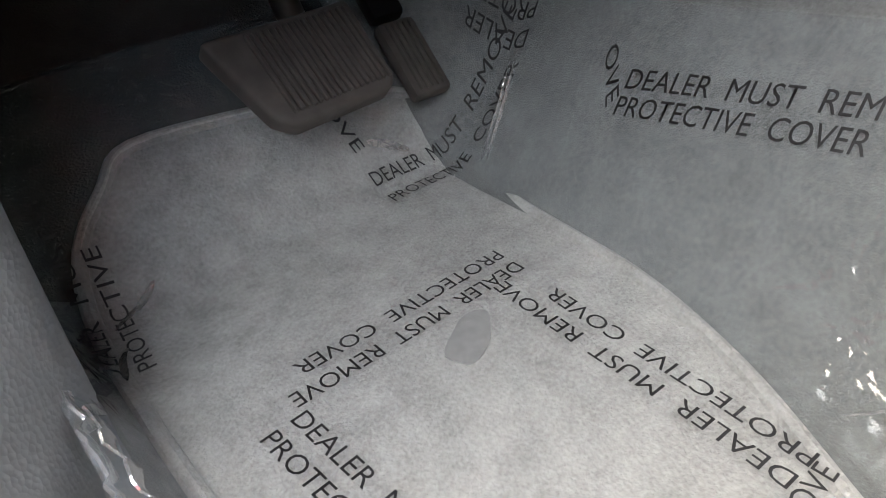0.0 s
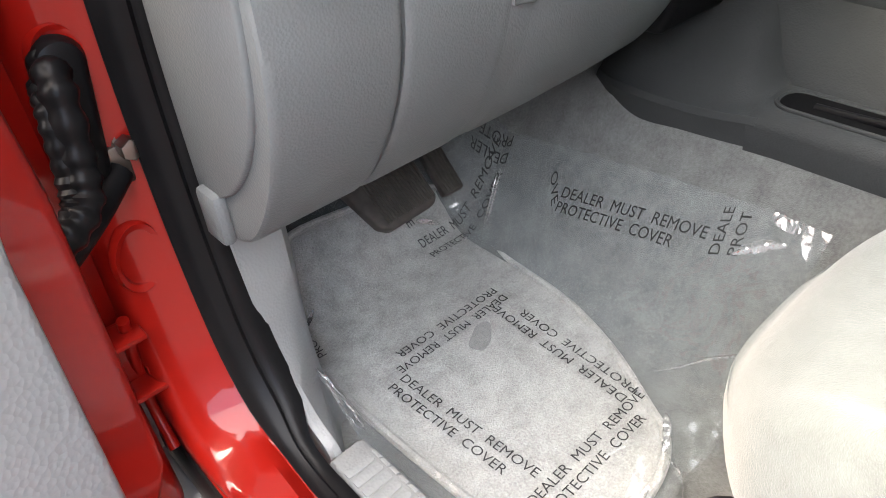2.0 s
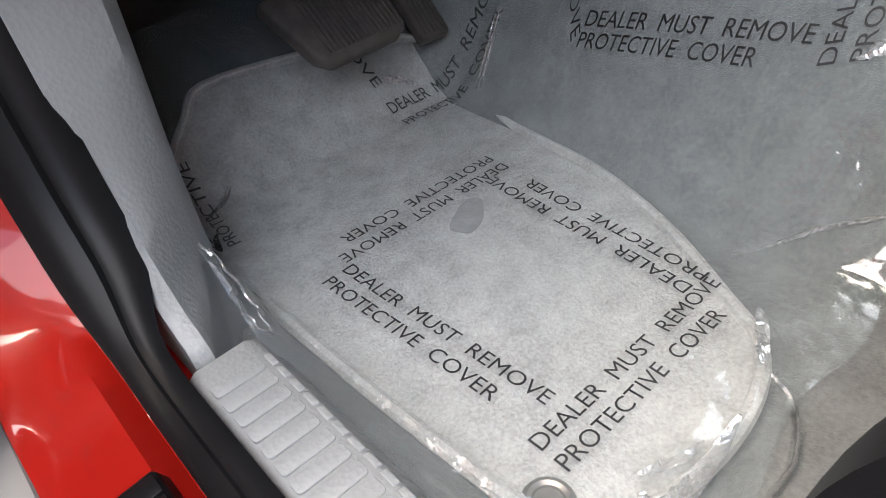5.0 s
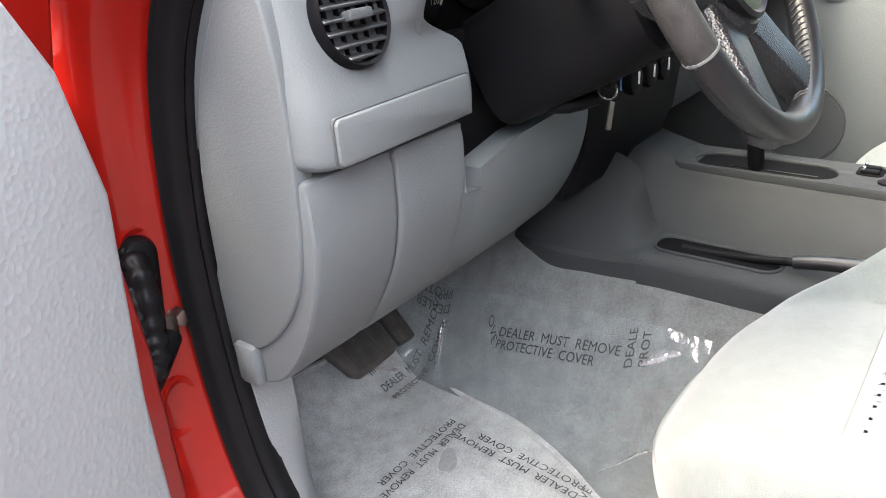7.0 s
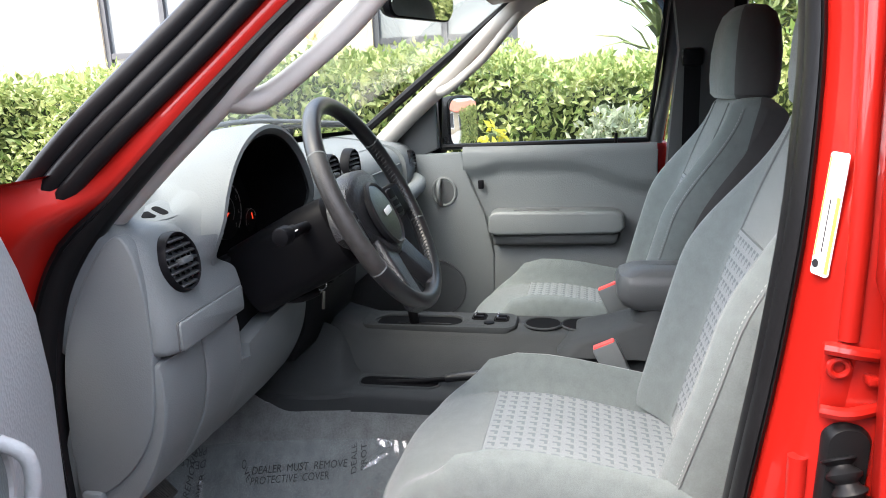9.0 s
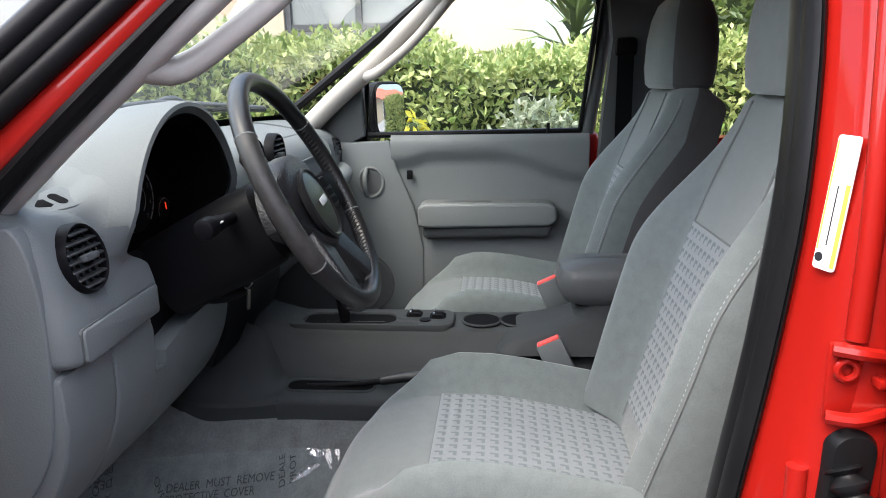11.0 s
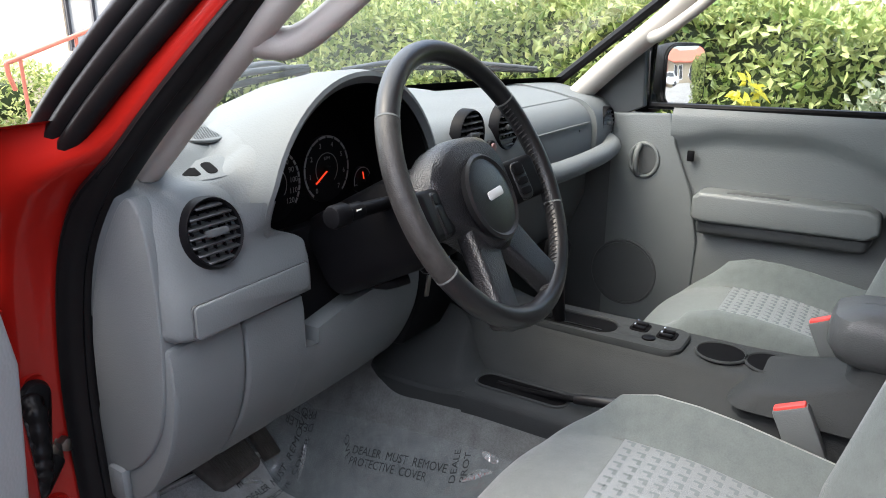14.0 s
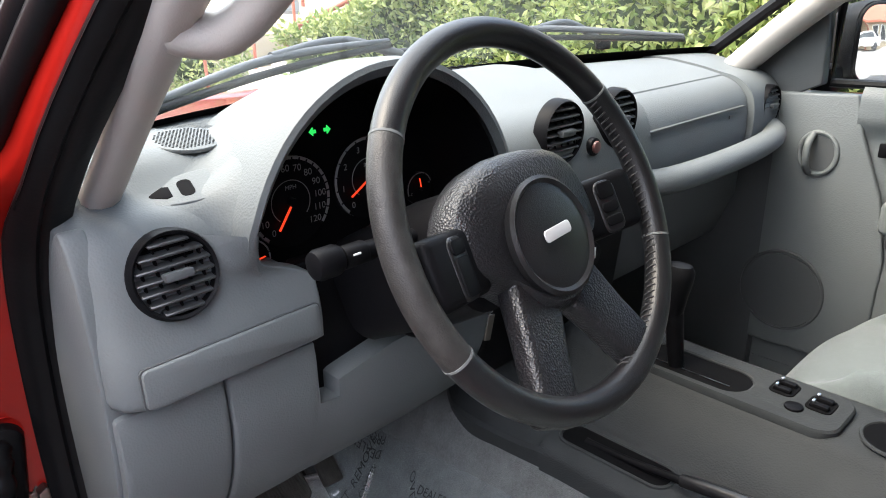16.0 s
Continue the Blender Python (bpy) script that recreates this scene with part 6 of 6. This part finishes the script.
boot = thing("wiring_boot", "black rubber wiring boot between pillar and door", "wiring boot")
part("flange", move(loft([[(a, d, b) for a, b in rrect(w, h, w * 0.48, 7)] for w, h, d in ((0.040, 0.125, 0.008), (0.040, 0.125, 0.0), (0.034, 0.118, -0.008), (0.022, 0.10, -0.012))]), pose(-0.775, 0.198, 0.900, 0, 8, 0)), RUBBER, boot)
part("loom", tube([(-0.776, 0.20, 0.945), (-0.782, 0.175, 0.93), (-0.79, 0.165, 0.88), (-0.80, 0.155, 0.85), (-0.83, 0.14, 0.835), (-0.87, 0.12, 0.83)], lambda u: 0.013 + 0.0015 * math.sin(u * 70), n=60), RUBBER, boot)
part("loom", tube([(-0.786, 0.20, 0.93), (-0.794, 0.175, 0.915), (-0.802, 0.163, 0.87), (-0.815, 0.15, 0.845), (-0.87, 0.125, 0.815)], lambda u: 0.009 + 0.001 * math.sin(u * 90), n=60), RUBBER, boot)
for cz, rw, rh in ((0.797, 0.016, 0.026), (0.985, 0.014, 0.018)):
    part("pressed_hole", move(loft([[(rw * q * math.cos(2 * math.pi * k / 28), d, rh * q * math.sin(2 * math.pi * k / 28)) for k in range(28)] for q, d in ((1.5, 0.004), (1.35, -0.006), (1.1, -0.004), (0.95, 0.012))], True, False), pose(-0.768, 0.204, cz - 0.04, 0, 12, 0)), RED, car, "pressed hole in the red door frame")
    part("hole_floor", move(cyl(0.02, 0.002, (0, 0.012, 0), "y", 20), pose(-0.768, 0.204, cz - 0.04)), MATT_BLACK, car)
part("jamb_panel", span(-0.87, -0.785, 0.232, 0.240, 0.675, 1.10, 0.003), RED, car, "red panel between the hinges")
# Flat panel added in place of the ground that shows through the hinge gap.
part("jamb_panel", span(-0.87, -0.785, 0.262, 0.270, 0.46, 0.68, 0.003), mat("grey-brown gap filler", (0.26, 0.22, 0.19), 0.9, vary=0.2, scale=30), car, "grey-brown panel added for the ground seen through the gap")
part("jamb_rib", tube([(-0.802, 0.205, 0.70), (-0.806, 0.222, 0.62), (-0.806, 0.228, 0.56), (-0.808, 0.20, 0.52)], 0.006, n=20), RED, car, "rolled red edge beside the gap")
# striker side
lock = thing("door_striker", "red painted striker bracket on the centre pillar", "door striker")
part("plate", box((0.006, 0.046, 0.068), (-0.776, -0.826, 1.082), 0.003), RED, lock)
for z, dz in ((1.112, -0.006), (1.052, 0.006)):
    part("arm", tube([(-0.782, -0.804, z), (-0.790, -0.825, z + dz * 0.2), (-0.785, -0.85, z + dz)], 0.006, 8, n=12), RED, lock)
part("bolt", tube([(-0.783, -0.816 + 0.008 * math.cos(2 * math.pi * k / 18), 1.094 + 0.008 * math.sin(2 * math.pi * k / 18)) for k in range(18)], 0.003, 8, closed=True), RED, lock)
part("hook", box((0.016, 0.01, 0.008), (-0.786, -0.842, 1.085), 0.002), RED, lock)
boot2 = thing("wiring_boot", "black corrugated rubber boot on the centre pillar", "wiring boot")
part("flange", move(loft([[(d, a, b) for a, b in rrect(w, h, w * 0.45, 7)] for w, h, d in ((0.040, 0.115, 0.004), (0.040, 0.115, -0.006), (0.034, 0.108, -0.012), (0.020, 0.08, -0.013))]), pose(-0.778, -0.830, 0.975, 3, 0, 0)), RUBBER, boot2)
part("bellows", tube([(-0.785, -0.825, 1.0), (-0.80, -0.832, 0.975), (-0.803, -0.842, 0.95), (-0.80, -0.85, 0.91)], lambda u: 0.013 + 0.003 * math.sin(u * 42), n=40), RUBBER, boot2)
for pts in ([(-0.846, -0.784, 1.14), (-0.842, -0.787, 1.25), (-0.815, -0.793, 1.42), (-0.775, -0.80, 1.58)], [(-0.832, -0.755, 0.66), (-0.842, -0.760, 0.80), (-0.843, -0.752, 0.92), (-0.838, -0.752, 1.02)]):
    part("pressed_rib", tube(pts, 0.009, 10, n=24), RED, car, "pressed rib of the red pillar")
part("door_edge", tube([(-0.900, -0.797, 0.47), (-0.902, -0.812, 0.75), (-0.901, -0.800, 1.17), (-0.893, -0.792, 1.32), (-0.875, -0.806, 1.55)], 0.007, 10, n=30), RED, car, "folded edge of the rear door")
stick = thing("label_sticker", "white label with yellow bands on the red pillar", "label")
lock.location, boot2.location = (-0.070, 0.040, 0.022), (-0.070, 0.044, 0.030)
SM = pose(-0.8175, -0.7695, 1.247, 5.4, 0, 0) @ pose(0, 0, 0, 0, 0, -68)
part("sheet", move(prism(rrect(0.022, 0.112, 0.003, 4), -0.0008, 0.0008, "x"), SM), WHITE, stick, smooth=False)
part("band", move(box((0.0012, 0.004, 0.07), (-0.0007, -0.0085, -0.018)), SM), YELLOW, stick, smooth=False)
part("band", move(box((0.0012, 0.0014, 0.092), (-0.0007, 0.0095, 0.006)), SM), YELLOW, stick, smooth=False)
part("mark", move(cyl(0.004, 0.001, (-0.0010, 0.006, -0.046), "x", 16), SM), INK, stick)
part("mark", move(box((0.0008, 0.001, 0.05), (-0.0010, 0.001, -0.01)), SM), INK, stick)

# ---- footwell: pedals, mat, film ----
pedals = thing("brake_pedal", "wide brake pedal with a ribbed rubber pad", "pedal")
PM = pose(-0.412, 0.300, 0.604, 40, 0, 3)
part("pad", move(prism([(-0.066, 0.04), (0.060, 0.04), (0.056, -0.034), (0.046, -0.042), (-0.036, -0.042), (-0.05, -0.030)], -0.009, 0.010, "z", 0.005), PM), PEDAL, pedals)
for k in range(17):
    part("rib", move(box((0.0034, 0.066, 0.004), (-0.034 + 0.0053 * k, 0, 0.0112), 0.0008, 1), PM), PEDAL, pedals)
part("arm", tube([(-0.40, 0.325, 0.62), (-0.39, 0.40, 0.72), (-0.385, 0.44, 0.9)], 0.011, n=10), STEEL, pedals, "rusty steel pedal arm")
acc = thing("accelerator_pedal", "narrow black accelerator pedal", "pedal")
AM = pose(-0.275, 0.374, 0.582, 42, 0, -4)
part("pad", move(box((0.040, 0.078, 0.016), (0, -0.032, 0), 0.005), AM), PEDAL, acc)
for k in range(5):
    part("rib", move(box((0.0028, 0.068, 0.003), (-0.012 + 0.006 * k, -0.032, 0.009), 0.0007, 1), AM), PEDAL, acc)
part("pad", move(box((0.034, 0.085, 0.018), (0, 0.055, -0.002), 0.005), AM), BLACK, acc)
part("arm", tube([(-0.277, 0.40, 0.64), (-0.28, 0.45, 0.75), (-0.28, 0.47, 0.9)], 0.012, n=10), BLACK, acc)

# Dark sheet over the carpet paints the shade behind the pedals.
toe_board = tagged(part("toe_board", sheet(lambda u, v: (lerp(-0.655, -0.30, u), lerp(0.33, 0.56, v), floor_z(lerp(-0.655, -0.30, u), lerp(0.33, 0.56, v)) + 0.004), 30, 20), SHADED_CARPET), "toe board carpet behind the pedals, shade painted in its colour", "carpet", kind="structure")

MATLINE = [(-0.606, -0.10), (-0.592, -0.138), (-0.56, -0.165), (-0.50, -0.175), (-0.44, -0.168), (-0.395, -0.145), (-0.37, -0.105), (-0.325, -0.02), (-0.295, 0.07), (-0.285, 0.15), (-0.279, 0.205), (-0.270, 0.25), (-0.262, 0.30), (-0.27, 0.37), (-0.50, 0.40), (-0.56, 0.38), (-0.605, 0.33), (-0.615, 0.2), (-0.614, 0.05)]
floor_mat = thing("floor_mat", "pale grey pile floor mat with a bound edge", "floor mat")
ml = [(p.x, p.y) for p in spline([(a, b, 0) for a, b in MATLINE + MATLINE[:1]], 120)[:-1]]
mc = (-0.46, 0.1)


def mat_ring(k, dz):
    return [(lerp(mc[0], a, k), lerp(mc[1], b, k), toe(lerp(mc[1], b, k)) + dz) for a, b in ml]


part("carpet_face", loft([mat_ring(1.0, 0.003), mat_ring(1.0, 0.011), mat_ring(0.985, 0.013), mat_ring(0.95, 0.012), mat_ring(0.85, 0.011), mat_ring(0.7, 0.011), mat_ring(0.5, 0.011), mat_ring(0.3, 0.011), mat_ring(0.1, 0.011), mat_ring(0.001, 0.011)], True, False), MAT_CARPET, floor_mat)
part("binding", tube([(a, b, z) for a, b, z in mat_ring(0.99, 0.012)], 0.006, 8, closed=True), MAT_CARPET, floor_mat)
part("worn_patch", prism([(-0.425 + (0.024 + 0.003 * math.sin(3 * t)) * math.cos(t) + 0.004 * math.sin(t), 0.119 + (0.017 + 0.002 * math.sin(2 * t)) * math.sin(t) + 0.006 * math.cos(t)) for t in [2 * math.pi * k / 24 for k in range(24)]], 0.4655, 0.4672, "z"), WORN, floor_mat, "bare worn patch")
part("eyelet", tube([(-0.59 + 0.013 * math.cos(2 * math.pi * k / 24), -0.122 + 0.013 * math.sin(2 * math.pi * k / 24), 0.468) for k in range(24)], 0.004, 8, closed=True), STEEL, floor_mat, "steel eyelet")
part("eyelet_cap", cyl(0.012, 0.002, (-0.59, -0.122, 0.468), "z", 24), STEEL, floor_mat)


ML = np.array(ml)
ML2 = np.roll(ML, -1, 0)


def mat_depth(x, y):
    """How far inside the mat's outline a place lies; negative outside."""
    d = np.hypot(ML[:, 0] - x, ML[:, 1] - y).min()
    cross = (ML[:, 1] > y) != (ML2[:, 1] > y)
    xs = ML[cross, 0] + (y - ML[cross, 1]) / (ML2[cross, 1] - ML[cross, 1]) * (ML2[cross, 0] - ML[cross, 0])
    return d if (xs > x).sum() % 2 else -d


def film_z(x, y):
    """The film: drawn tight over the mat and its edge, slack and wrinkled beside it."""
    low = floor_z(x, y) + 0.004
    z = lerp(low, max(low, toe(y) + 0.0165), smooth(-0.026 - 0.05 * smooth(0.18, 0.26, y), 0.003, mat_depth(x, y)))
    z += 0.06 * smooth(-0.612, -0.65, x) * smooth(0.06, 0.16, y)
    slack = math.exp(-((x + 0.45) ** 2 + (y + 0.185) ** 2) / 0.006) + 0.7 * math.exp(-((x + 0.63) ** 2 + (y - 0.2) ** 2) / 0.006)
    z += 0.0035 * slack * (0.6 + noise.noise((x * 34, y * 52, 5)))
    return z + 0.003 + 0.0016 * noise.noise((x * 9, y * 9, 0)) + 0.0008 * noise.noise((x * 25, y * 14, 3))


film = thing("protective_film", "clear printed protective film over mat and carpet", "protective film")


def film_at(u, v):
    x = lerp(-0.652, -0.172, u)
    y = lerp(-0.205 + 0.03 * u + 0.006 * math.sin(u * 17), 0.46, v)
    return (x, y, film_z(x, y))


part("film", sheet(film_at, 120, 170), FILM, film)


def print_block(x, y, dx, dy, length=0.205, gap=0.0205, text=("DEALER  MUST  REMOVE", "PROTECTIVE  COVER"), high=0.0125, second=0.865):
    """Two printed lines; (x, y) where the first line starts, (dx, dy) the way it reads."""
    n = math.hypot(dx, dy)
    dx, dy = dx / n, dy / n
    ux, uy = -dy, dx
    for k, words in enumerate(text):
        oy = -gap * k

        def f(a, b):
            px, py = x + dx * a + ux * (b + oy), y + dy * a + uy * (b + oy)
            return (px, py, film_z(px, py) + 0.0014)
        letters(words, high, film, f, "print", INK, length=length * (1.0 if k == 0 else second))


print_block(-0.555, 0.134, 0.055, -1, 0.212)
print_block(-0.572, -0.100, 1, 0.02, 0.204)
print_block(-0.384, -0.084, 0.05, 1, 0.222)
print_block(-0.351, 0.150, -1, 0.0, 0.195, second=0.92)
print_block(-0.362, 0.306, 1, 0.01, 0.178, 0.0255)
print_block(-0.392, 0.568, 0.14, -1, 0.235, 0.0245)
print_block(-0.213, 0.166, 0.03, -1, 0.221, 0.0125, high=0.0092, second=0.83)
print_block(-0.214, -0.078, 0.985, 0.17, 0.036, 0.0215, ("DEALE", "PROT"), 0.0125, 0.9)
print_block(-0.198, 0.196, -0.74, -0.67, 0.034, 0.02, ("OVE",), 0.010)
print_block(-0.190, 0.285, -0.2, 1, 0.07, 0.016, ("DEALER", "PROTE"), 0.010)
print_block(-0.612, 0.235, 0.1, 1, 0.13, 0.02, ("DEALER  MUST", "PROTECTIVE"), 0.012)


# creases of the film: thin crumpled ridges, whitened to imitate sky reflections
def crease(pts, width, n=26, strands=2, lift=0.002, jit=0.06):
    for q in range(strands):
        line = [p + Vector((rng.normal(0, width * jit), rng.normal(0, width * jit), 0)) for p in spline([(a, b, 0) for a, b in pts], n)]
        side = (line[-1] - line[0]).cross(Vector((0, 0, 1))).normalized()
        off = (q - (strands - 1) / 2) * width * 1.3
        rows = []
        for k, p in enumerate(line):
            w = width * (0.1 + 0.9 * math.sin(math.pi * k / (n - 1))) * rng.uniform(0.75, 1.0) * 0.5
            c = p + side * off
            r = []
            for e, h in ((-1, 0.0), (-0.3, 0.7), (0.4, 1.0), (1, 0.0)):
                x, y = c.x + side.x * e * w, c.y + side.y * e * w
                r.append((x, y, film_z(x, y) + 0.0008 + h * lift * rng.uniform(0.85, 1.15)))
            rows.append(r)
        part("crease", loft(rows, False), FOLD_SHINE, film)


# crumpled facets added as highlights: whitened, leaning towards the open door
def glint(pts, width, tilt=0.8, n=26):
    line = spline([(a, b, 0) for a, b in pts], n)
    rows = []
    for k, p in enumerate(line):
        w = width * (0.15 + 0.85 * math.sin(math.pi * k / (n - 1)) ** 0.7) * rng.uniform(0.7, 1.0)
        d = (line[min(k + 1, n - 1)] - line[max(k - 1, 0)]).normalized()
        side = Vector((-d.y, d.x, 0))
        r = []
        for e in (-0.5, -0.2, 0.1, 0.35, 0.5):
            x, y = p.x + side.x * e * w, p.y + side.y * e * w
            up = ((x - p.x) * 0.88 + (y - p.y) * 0.47) * tilt
            r.append((x, y, film_z(x, y) + 0.002 + width * 0.5 * tilt + up + 0.0012 * noise.noise((x * 160, y * 160, 2))))
        rows.append(r)
    part("crease", loft(rows, False), FOLD_SHINE, film)


glint([(-0.556, -0.158), (-0.556, -0.172), (-0.52, -0.176), (-0.471, -0.170)], 0.012)
glint([(-0.545, -0.150), (-0.52, -0.162), (-0.50, -0.164)], 0.006)
glint([(-0.425, -0.158), (-0.40, -0.145), (-0.374, -0.128)], 0.011)
glint([(-0.345, 0.338), (-0.328, 0.331), (-0.311, 0.321)], 0.007, 0.6)
glint([(-0.180, -0.150), (-0.178, -0.130), (-0.176, -0.115)], 0.010, 0.3)
glint([(-0.56, 0.31), (-0.575, 0.300), (-0.60, 0.285)], 0.006, 0.6)
glint([(-0.60, 0.262), (-0.608, 0.25), (-0.612, 0.23)], 0.006, 0.6)
crease([(-0.318, -0.075), (-0.279, -0.123), (-0.254, -0.181)], 0.004, 24, 1, 0.002)
crease([(-0.208, 0.290), (-0.238, 0.279), (-0.270, 0.266)], 0.0040, 22, 2, 0.005)

crease([(-0.425, -0.165), (-0.43, -0.185), (-0.47, -0.205), (-0.52, -0.203)], 0.0045, 34, 1, 0.004)
crease([(-0.642, 0.17), (-0.645, 0.13), (-0.642, 0.09)], 0.006, 20, 2, 0.003, 0.3)
crease([(-0.21, -0.09), (-0.198, -0.115), (-0.19, -0.145)], 0.010, 20, 1, 0.003)
